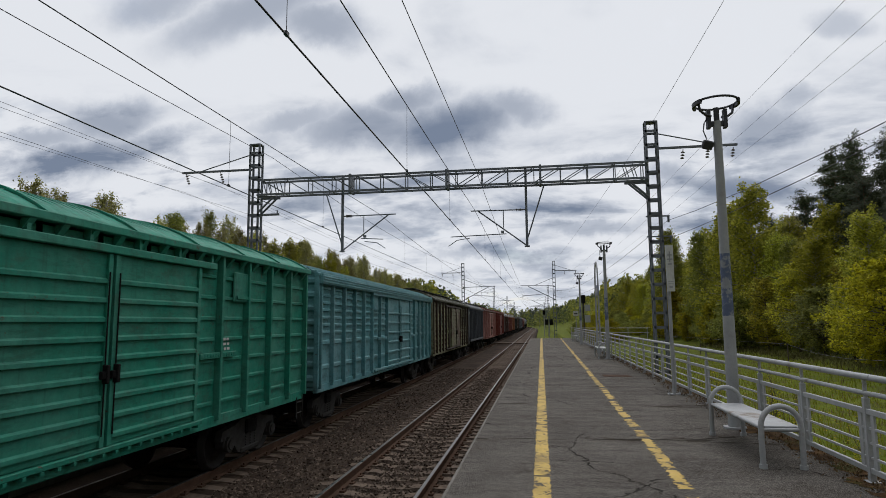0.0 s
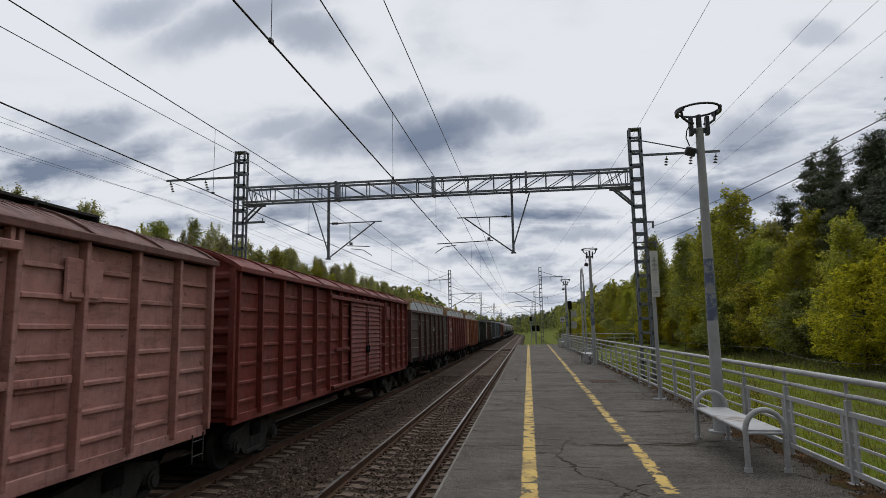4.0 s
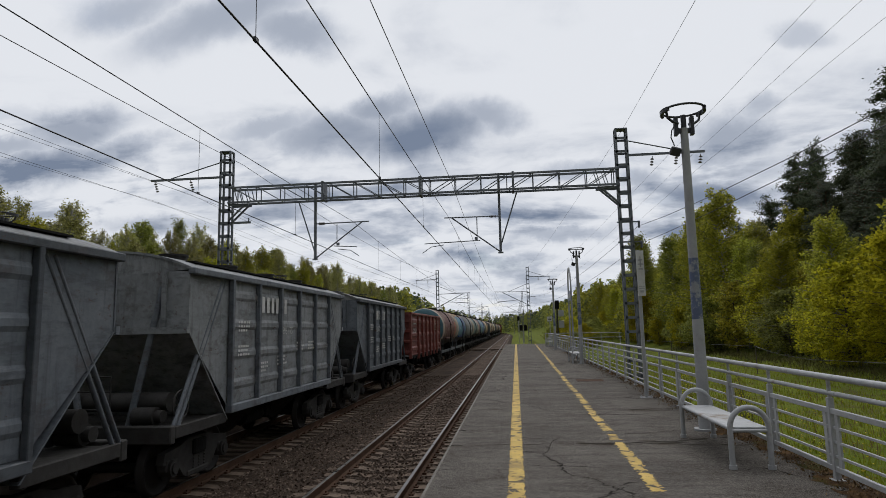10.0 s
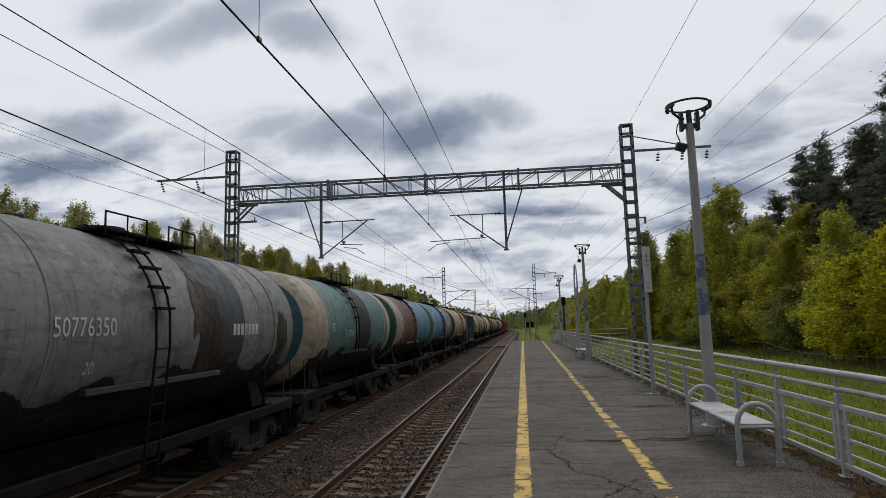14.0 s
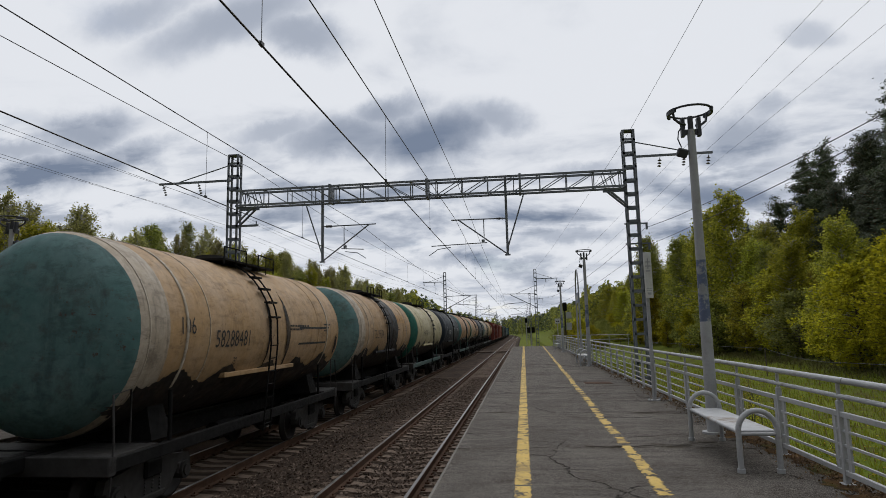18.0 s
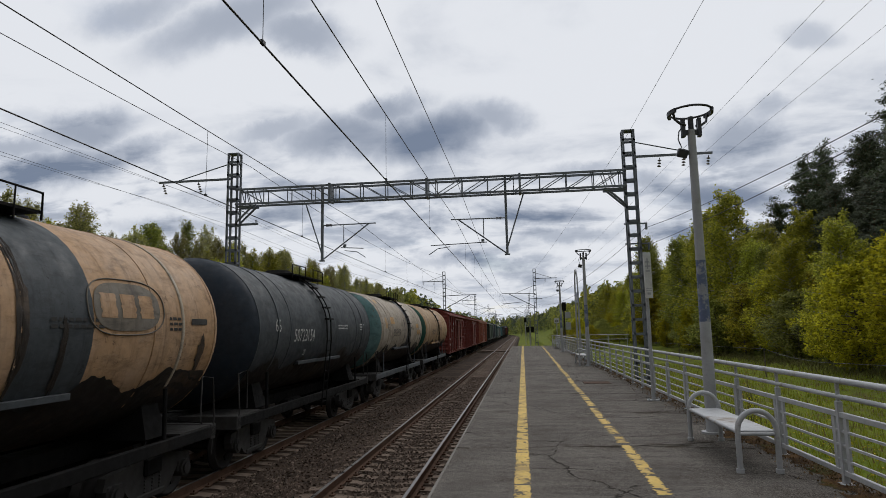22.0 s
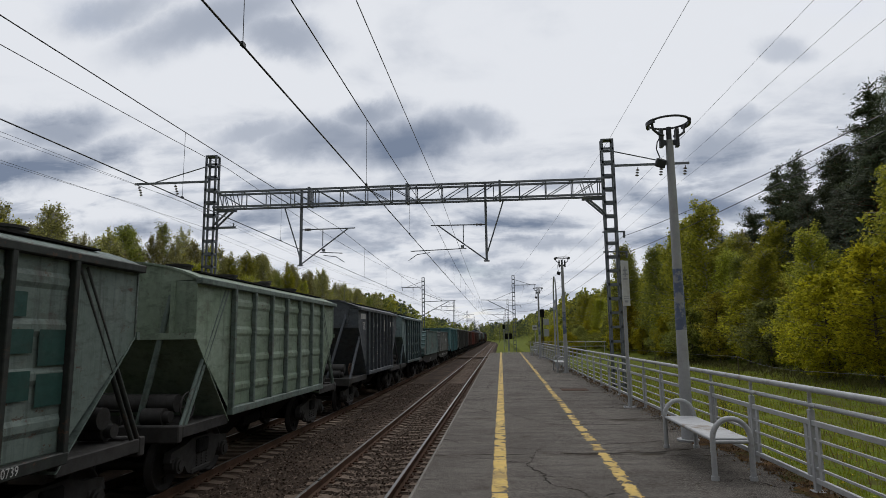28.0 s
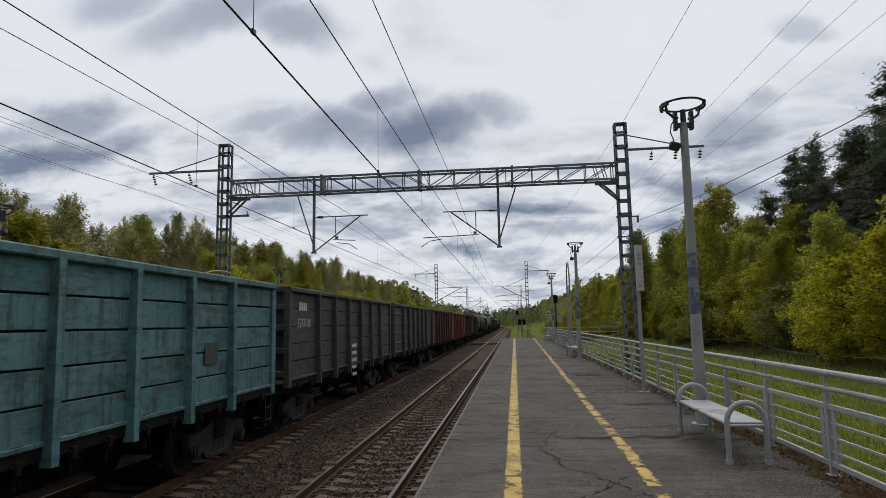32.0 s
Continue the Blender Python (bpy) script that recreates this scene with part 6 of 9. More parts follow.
def pressed(x, width, rows, z0, z1, d, inset=0.05):
    """One sheet with raised bars pressed out of it at the rows (height, thickness) given, bars with sloping edges and ends."""
    i0 = min(inset, width * 0.1)
    cols = (0.0, i0, width - i0, width)
    levels = sorted({z0, z1, *[z for z, h in rows], *[z + h for z, h in rows]})
    at = {z: 4 * k for k, z in enumerate(levels)}
    vs = [(x, y, z) for z in levels for y in cols]
    fs = []
    bars = {z: h for z, h in rows}
    for lo, hi in zip(levels, levels[1:]):
        a, b = at[lo], at[hi]
        for c in range(3):
            quad = (a + c, a + c + 1, b + c + 1, b + c)
            if c == 1 and lo in bars:
                h = bars[lo]
                e = min(h * 0.55, width * 0.2)
                k = len(vs)
                vs += [(x + d, i0 + e, lo + h * 0.14), (x + d, width - i0 - e, lo + h * 0.14), (x + d, width - i0 - e, hi - h * 0.28), (x + d, i0 + e, hi - h * 0.28)]
                fs += [(k, k + 1, k + 2, k + 3)] + [(quad[j], quad[(j + 1) % 4], k + (j + 1) % 4, k + j) for j in range(4)]
            else:
                fs.append(quad)
    k, n = len(vs), len(levels)
    vs += [(x - 0.012, 0, z0), (x - 0.012, width, z0), (x - 0.012, width, z1), (x - 0.012, 0, z1)]
    t = 4 * (n - 1)
    fs += [(k, k + 3, k + 2, k + 1), (k, k + 1, 3, 2, 1, 0), (k + 3, t, t + 1, t + 2, t + 3, k + 2),
           (k + 3, k, *[4 * j for j in range(n)]), (k + 1, k + 2, *[4 * j + 3 for j in reversed(range(n))])]
    return Shape().add(vs, fs)


def ladder(w, x, y, z0, z1, mat, width=0.36, step=0.30):
    s = Shape()
    for k in (-1, 1):
        s.tube((x, y + k * width / 2, z0), (x, y + k * width / 2, z1), 0.014, 6)
    z = z0 + 0.12
    while z < z1:
        s.tube((x, y - width / 2, z), (x, y + width / 2, z), 0.012, 6)
        z += step
    return part("ladder", s, mat, w, "thin steel ladder")


def arc_points(x, z, rise, n=14):
    """An arched roof line from -x to x."""
    r = (x * x + rise * rise) / (2 * rise)
    a = math.asin(min(x / r, 1))
    return [(r * math.sin(-a + 2 * a * i / n), z + rise - r + r * math.cos(-a + 2 * a * i / n)) for i in range(n + 1)]


def wagon(label, category, length):
    w = thing("freight_wagon" if category != "tank wagon" else "tank_wagon", label, category, group="wagons of the freight train")
    return w


def boxcar(label, length, body, roof, door_at=0.3, door_w=3.9, louvre=0.15, bays=11, boards=False, gussets=False, platform=False, end_mat=None, pitch=0.27, doors=2, stake_mat=None, door_mat=None, style="bars", rise=0.52, ribs_along=False):
    w = wagon(label, "boxcar", length)
    hb = length / 2 - 0.48
    y0 = -hb + (1.25 if platform else 0)
    y1 = hb
    zf, ze, xs = 1.18, 4.06, 1.47
    gear(w, length, length / 2 - 2.35)
    step = (y1 - y0) / bays
    if style == "lapped":
        sheet = Shape().extrude(lapped(zf + 0.02, ze - 0.10, xs, pitch, 0.018 + 0.08 * pitch), 0.0, step - 0.10, caps=True)
    elif style == "louvred":           # close ridges above the middle, two deep ones below
        rows = [(zf + 0.42, 0.13), (zf + 1.05, 0.13)] + [(2.52 + 0.195 * k, 0.085) for k in range(8)]
        sheet = pressed(xs, step - 0.10, [r for r in rows if r[0] < ze - 0.2], zf + 0.02, ze - 0.10, 0.045)
    else:
        sheet = pressed(xs, step - 0.10, [(zf + 0.22 + 1.35 * pitch * k, 0.075) for k in range(int((ze - zf - 0.45) / (1.35 * pitch)) + 1)], zf + 0.02, ze - 0.10, 0.040)
    sheet_me = sheet.mesh("side_panel", body)
    stake = Shape().box(xs - 0.03, xs + 0.115, -0.038, 0.038, zf - 0.05, ze - 0.06, 0.008)
    stake_me = stake.mesh("stake", stake_mat or body)
    da, db = door_at - door_w / 2, door_at + door_w / 2
    for k in range(bays + 1):
        y = y0 + k * step
        yy = min(max(y, y0 + 0.055), y1 - 0.055)
        if not da + 0.1 < y < db - 0.1:
            part("stake", stake_me, None, w, at=pose(0, yy, 0))
        if k < bays:
            part("side_panel", sheet_me, None, w, at=pose(0, y + 0.05, 0))
    # sliding doors, louvred or ridged, standing proud of the side
    leaf = door_w / doors
    if style != "lapped" and louvre > 0.18:
        dm = pressed(xs + 0.075, leaf - 0.06, [(zf + 0.14 + louvre * k, 0.085) for k in range(int((ze - zf - 0.62) / louvre))], zf + 0.06, ze - 0.34, 0.045)
        dm.v = [(x, y + 0.03, z) for x, y, z in dm.v]
    else:
        dm = Shape().extrude(lapped(zf + 0.06, ze - 0.34, xs + 0.075, louvre, min(0.05, 0.03 + louvre * 0.05)), 0.03, leaf - 0.03)
    for a in (0.03, leaf - 0.11):
        dm.box(xs + 0.07, xs + 0.115, a, a + 0.08, zf + 0.06, ze - 0.34)
    door_me = dm.mesh("door", door_mat or body)
    hand = Shape()
    hand.box(xs + 0.11, xs + 0.17, -0.09, 0.05, zf + 0.92, zf + 1.02, 0.01)
    hand.box(xs + 0.11, xs + 0.19, -0.03, 0.03, zf + 0.86, zf + 1.10, 0.01)
    hand.tube((xs + 0.13, 0, zf + 0.2), (xs + 0.13, 0, zf + 2.3), 0.010, 6)
    hand_me = hand.mesh("door_bolt", M_STEEL_DARK)
    for k in range(doors):
        d = part("door", door_me, None, w, "ridged sliding door", at=pose(0, da + k * leaf, 0))
        part("door_bolt", hand_me, None, d, "dark door bolt", at=pose(0, 0.10 if k else leaf - 0.10, 0))
    tr = Shape()
    tr.box(xs + 0.02, xs + 0.15, max(da - door_w * 0.52, y0), min(db + 0.4, y1), ze - 0.33, ze - 0.22, 0.012)
    for k in range(8):
        y = lerp(max(da - door_w * 0.5, y0), db + 0.3, k / 7)
        tr.box(xs + 0.02, xs + 0.11, y - 0.03, y + 0.03, ze - 0.22, ze - 0.06)
    part("door_rail", tr, stake_mat or body, w, "door track under the eave")
    lo = Shape().box(xs + 0.01, xs + 0.14, max(da - door_w * 0.45, y0), db + 0.1, zf - 0.02, zf + 0.05, 0.01)
    for k in range(26):
        y = lerp(max(da - door_w * 0.42, y0), db, k / 25)
        lo.box(xs + 0.03, xs + 0.15, y - 0.025, y + 0.025, zf - 0.06, zf - 0.02)
    part("lower_door_rail", lo, stake_mat or body, w)
    # pierced guide strips half way up beside the door
    for a, b in ((max(da - step * 1.25, y0), da - 0.05), (db + 0.05, min(db + step * 1.25, y1))):
        gs = Shape().box(xs + 0.035, xs + 0.10, a, b, 2.20, 2.30, 0.008)
        for k in range(int((b - a) / 0.09)):
            gs.box(xs + 0.095, xs + 0.106, a + 0.03 + k * 0.09, a + 0.07 + k * 0.09, 2.225, 2.275)
        part("guide_strip", gs, body, w, "pierced steel guide strip")
    # hatches beside the door
    for y in (da - 1.55, db + 1.5):
        if y0 + 0.5 < y < y1 - 0.5:
            h = Shape().box(xs + 0.03, xs + 0.075, y - 0.34, y + 0.34, ze - 0.86, ze - 0.30, 0.02)
            h.box(xs + 0.07, xs + 0.10, y - 0.26, y + 0.26, ze - 0.80, ze - 0.74)
            part("vent_hatch", h, body, w, "small square hatch")
    sill = Shape().box(xs - 0.10, xs + 0.03, y0, y1, zf - 0.16, zf + 0.03, 0.01)
    sill.box(-xs - 0.03, -xs + 0.10, y0, y1, zf - 0.16, zf + 0.03, 0.01)
    sill.box(-1.4, 1.4, -hb, hb, zf - 0.10, zf - 0.02)
    part("floor_sill", sill, body, w)
    back = Shape().extrude(ridged(zf, ze, xs, 0.36, 0.03, 0.13), y0, y1)
    back.v = [(-x, y, z) for x, y, z in back.v]
    part("rear_side", back, body, w)
    for k, y in ((-1, y0), (1, y1)):
        e = Shape()
        pts = ridged(zf, ze - 0.02, 0.0, 0.36, 0.045, 0.20)
        e.extrude([(k * a, z) for a, z in pts], -xs - 0.02, xs + 0.02, axis="x")
        e.v = [(x, yy + y, z) for x, yy, z in e.v]
        for xx in (-xs, -0.5, 0.5, xs):
            part("end_post", Shape().box(xx - 0.06, xx + 0.06, min(y, y + k * 0.09), max(y, y + k * 0.09), zf, ze), end_mat or body, w)
        part("end_wall", e, end_mat or body, w, "ridged steel end wall")
    arc = arc_points(xs + 0.16, ze - 0.02, rise)
    g = Shape()
    inner = [(x * 0.985, z - 0.05) for x, z in arc]
    g.extrude(arc + inner[::-1], y0 - 0.06, y1 + 0.06, smooth=True)
    for k, y in ((-1, y0 + 0.02), (1, y1 - 0.02)):
        pts = [(x * 0.95, z - 0.03) for x, z in arc]
        g.add([(x, y, z) for x, z in pts] + [(0, y, ze - 0.1)], [(*range(len(pts)), len(pts))])
    part("roof", g, roof, w, "arched sheet steel roof")
    rib = Shape().extrude([(x, z + 0.006) for x, z in arc] + [(x, z + 0.040) for x, z in arc[::-1]], -0.035, 0.035)
    rib_me = rib.mesh("roof_rib", roof)
    cor = Shape()
    for k in range(7):
        cor.extrude([(x * 0.97, z + 0.006) for x, z in arc[1:-1]] + [(x * 0.97, z + 0.022) for x, z in arc[1:-1][::-1]], 0.22 + k * 0.17, 0.29 + k * 0.17)
    cor_me = cor.mesh("roof_corrugation", roof)
    nr = int((y1 - y0) / 1.55)
    if ribs_along:
        for i in range(1, 14):
            x, z = arc[i]
            part("roof_rib", Shape().box(x - 0.03, x + 0.03, y0 - 0.05, y1 + 0.05, z - 0.02, z + 0.028, 0.008), roof, w)
        for dz in (0.06, 0.13, 0.20):
            part("fascia_rib", Shape().box(xs + 0.165, xs + 0.185, y0 - 0.04, y1 + 0.04, ze - dz, ze - dz + 0.035, 0.006), roof, w)
    for k in range(0 if ribs_along else nr + 1):
        y = lerp(y0 + 0.0, y1, k / nr)
        part("roof_rib", rib_me, None, w, at=pose(0, y, 0))
        if k < nr:
            part("roof_corrugation", cor_me, None, w, at=pose(0, y, 0))
    f = Shape().box(xs + 0.02, xs + 0.165, y0 - 0.05, y1 + 0.05, ze - (0.24 if ribs_along else 0.075), ze + 0.035, 0.012)
    if gussets:
        for k in range(bays * 2):
            y = y0 + (k + 0.5) * step / 2
            f.add([(xs + 0.03, y - 0.05, ze - 0.08), (xs + 0.15, y - 0.05, ze - 0.08), (xs + 0.03, y - 0.05, ze - 0.24),
                   (xs + 0.03, y + 0.05, ze - 0.08), (xs + 0.15, y + 0.05, ze - 0.08), (xs + 0.03, y + 0.05, ze - 0.24)], [(0, 1, 2), (3, 5, 4), (1, 4, 5, 2), (0, 2, 5, 3)])
    part("eave", f, roof, w, "eave edge")
    if boards:
        for s_ in (-0.16, 0.16):
            part("walkway_board", Shape().box(s_ - 0.13, s_ + 0.13, y0 + 1.0, y1 - 1.4, ze + rise + 0.10, ze + rise + 0.14), M_STEEL_GREY, w, "dark roof walkway board")
        for k in range(10):
            y = lerp(y0 + 1.1, y1 - 1.5, k / 9)
            part("walkway_bracket", Shape().box(-0.34, 0.34, y - 0.03, y + 0.03, ze + rise - 0.10, ze + rise + 0.10), M_STEEL_DARK, w)
    ladder(w, xs + 0.08, y1 - 0.35, 0.62, 1.1, M_STEEL_GREY, 0.34, 0.24)
    if platform:
        p = Shape().box(-1.4, 1.4, -hb, y0, zf - 0.05, zf + 0.02)
        for x in (-1.38, 1.38):
            p.box(x - 0.05, x + 0.05, -hb, -hb + 0.10, zf, ze)
        for z in (1.75, 2.15):
            p.box(1.36, 1.40, -hb, y0, z - 0.03, z + 0.03)
        for k in range(6):
            p.box(1.36, 1.39, -hb, y0, 1.25 + 0.16 * k, 1.33 + 0.16 * k)
        part("brake_platform", p, body, w, "open brakeman's platform with railings")
        c = Shape().extrude([(x, z - 0.02) for x, z in arc] + [(x * 0.98, z - 0.06) for x, z in arc[::-1]], -hb - 0.05, y0 - 0.02)
        part("platform_roof", c, roof, w)
    side = lambda z: xs + 0.052
    return w, side, y0, y1, step


def gondola(label, length, body, top=3.80, bays=7, ridge=True, load=None, stake_mat=None, embossed=False):
    w = wagon(label, "gondola wagon", length)
    hb = length / 2 - 0.55
    zf, xs = 1.42, 1.46
    gear(w, length, length / 2 - 2.35)
    step = 0.259 * hb
    posts = [-hb] + [(k - (bays - 2) / 2) * step for k in range(bays - 1)] + [hb]      # the two end bays are wider
    rng = random.Random(label)
    height = (top - 0.12 - zf) / 5
    board_meshes = {}

    def boards(width):
        """Five plain planks, each a little out of line, with open joints."""
        if width not in board_meshes:
            board_meshes[width] = []
            for k in range(5):
                d = rng.uniform(-0.012, 0.008)
                q = Shape().box(xs - 0.03, xs + d, 0, width - 0.12, zf + k * height + rng.uniform(0.010, 0.022), zf + (k + 1) * height - rng.uniform(0.006, 0.016), 0.008)
                board_meshes[width].append(q.mesh("side_board", body))
        return board_meshes[width]

    def sheet(width):
        """A steel sheet with narrow pressed ridges."""
        if width not in board_meshes:
            if embossed:               # three wide pressed bars and two welded joints to a bay
                q = pressed(xs, width - 0.12, [(zf + 0.20, 0.26), (zf + 0.74, 0.025), (zf + 0.98, 0.26), (zf + 1.52, 0.025), (zf + 1.74, 0.26)], zf, top - 0.12, 0.055, 0.10)
            else:
                q = Shape().extrude(ridged(zf, top - 0.12, xs, 0.47, 0.034, 0.075, 0.42), 0.0, width - 0.12)
            board_meshes[width] = q.mesh("side_panel", body)
        return board_meshes[width]

    st = Shape()
    st.add([(xs - 0.01, -0.075, 1.14), (xs - 0.01, 0.075, 1.14), (xs + 0.15, 0.065, 1.14), (xs + 0.15, -0.065, 1.14),
            (xs - 0.01, -0.075, top - 0.10), (xs - 0.01, 0.075, top - 0.10), (xs + 0.11, 0.065, top - 0.10), (xs + 0.11, -0.065, top - 0.10)],
           [(0, 3, 2, 1), (4, 5, 6, 7), (0, 1, 5, 4), (1, 2, 6, 5), (2, 3, 7, 6), (3, 0, 4, 7)])
    stake_me = st.mesh("stake", stake_mat or body)
    hk = Shape()
    hk.box(xs - 0.02, xs + 0.07, -0.05, 0.05, 0.98, 1.14, 0.012)
    hk.box(xs - 0.06, xs + 0.02, -0.03, 0.03, 0.78, 1.0, 0.01)
    hk.tube((xs + 0.03, -0.10, 1.08), (xs + 0.03, 0.10, 1.08), 0.025, 6)
    hk.box(xs, xs + 0.035, -0.09, 0.09, 1.20, 1.30, 0.008)
    hk.pipe([(xs + 0.02, 0.03, 0.98), (xs + 0.05, 0.06, 0.86), (xs + 0.01, 0.09, 0.80)], 0.015, 5)
    hk.v = [(x, y, z + 0.16) for x, y, z in hk.v]
    hook_me = hk.mesh("hatch_latch", M_STEEL_DARK)
    for k in range(bays + 1):
        y = posts[k]
        if 0 < k < bays:
            part("stake", stake_me, None, w, at=pose(0, y, 0))
        if k < bays:
            wide = round(posts[k + 1] - y, 3)
            if ridge:
                part("side_panel", sheet(wide), None, w, at=pose(0, y + 0.06, 0))
            else:
                for me in boards(wide):
                    part("side_board", me, None, w, at=pose(rng.uniform(-0.006, 0.006), y + 0.06, 0))
            for f in (0.28, 0.72):
                part("hatch_latch", hook_me, None, w, "dark hatch latch", at=pose(0, y + f * wide, 0))
    if not ridge:
        part("inner_lining", Shape().box(xs - 0.06, xs - 0.034, -hb, hb, zf, top - 0.12), M_STEEL_DARK, w, "dark lining behind the planks")
    part("hatch_rail", Shape().box(xs - 0.01, xs + 0.045, -hb + 0.1, hb - 0.1, zf - 0.03, zf + 0.035, 0.01), body, w, "lower edge over the floor hatches")
    for y in (-hb, hb):
        part("corner_post", Shape().box(xs - 0.10, xs + 0.06, y - 0.11, y + 0.11, 1.22, top - 0.10, 0.015), stake_mat or body, w)
    c = Shape()
    for k in (-1, 1):
        a, b = sorted((k * (xs - 0.06), k * (xs + 0.095)))
        c.box(a, b, -hb - 0.10, hb + 0.10, top - 0.13, top, 0.02)
    part("top_chord", c, stake_mat or body, w, "heavy top rail")
    for k in (-1, 1):
        y = k * hb
        part("end_wall", Shape().box(-xs, xs, min(y, y - k * 0.03), max(y, y - k * 0.03), zf, top - 0.1), body, w, "flat end sheet")
        for z in (1.5, 2.08, 2.66, 3.2):
            part("end_rib", Shape().box(-xs, xs, min(y, y + k * 0.12), max(y, y + k * 0.12), z, z + 0.16, 0.02), body, w)
        part("end_rail", Shape().box(-xs - 0.05, xs + 0.05, min(y, y + k * 0.10), max(y, y + k * 0.10), top - 0.13, top), body, w)
    s = Shape()
    for k in (-1, 1):
        a, b = sorted((k * (xs - 0.12), k * (xs + 0.02)))
        s.box(a, b, -hb, hb, 1.22, zf + 0.03, 0.01)
    s.box(-1.4, 1.4, -hb, hb, 1.24, 1.32)
    part("floor_sill", s, M_STEEL_DARK, w, "dark floor and sill")
    part("rear_side", Shape().box(-xs - 0.03, -xs, -hb, hb, zf, top - 0.1), body, w)
    ladder(w, xs + 0.05, hb - 0.28, 0.55, 1.3, M_STEEL_GREY, 0.32, 0.28)
    if load:
        sheet, wood = load
        ya, yb = -hb + 1.0, hb - 0.35
        n = 6
        for k in range(n):
            a, b = lerp(ya, yb, k / n), lerp(ya, yb, (k + 1) / n)
            part("cargo_block", Shape().box(-1.28, 1.28, a + 0.015, b - 0.015, 1.4, 4.27, 0.02), sheet, w, "white wrapped building block pallet")
        for x in (-1.16, 0, 1.16):
            part("timber", Shape().box(x - 0.13, x + 0.13, ya - 0.05, yb + 0.05, 4.27, 4.42, 0.01), wood, w, "rough timber beam")
        for x in (-1.28, 0.98):
            part("timber", Shape().box(x, x + 0.28, ya - 0.14, ya - 0.01, 2.0, 4.36, 0.01), wood, w, "rough timber post")
        for z in (3.62, 4.16):
            part("timber", Shape().box(-1.42, 1.42, ya - 0.28, ya - 0.145, z, z + 0.20, 0.01), wood, w, "rough timber crossbar")
        part("cargo_banner", Shape().box(-0.86, 0.86, ya - 0.022, ya - 0.004, 3.2, 4.25), M_TEXT, w, "white wrapping with red print")
        for z in (3.4, 3.95):
            part("printed_bar", Shape().box(-0.55, 0.6, ya - 0.030, ya - 0.0235, z, z + 0.22), M_TEXT_RED, w, "red printed bar")
        part("printed_bar", Shape().box(-0.45, 0.5, ya - 0.030, ya - 0.0235, 3.68, 3.82), M_TEXT_RED, w, "red printed bar")
        for k in range(7):
            y = lerp(ya + 0.6, yb - 0.4, k / 6)
            part("lashing_wire", Shape().tube((1.30, y, 4.42), (1.50, y + (0.9 if k % 2 else 0.35), top), 0.012, 5), M_WIRE, w, "lashing wire")
    return w, (lambda z: xs + (0.016 if not ridge else 0.036)), -hb, hb, step


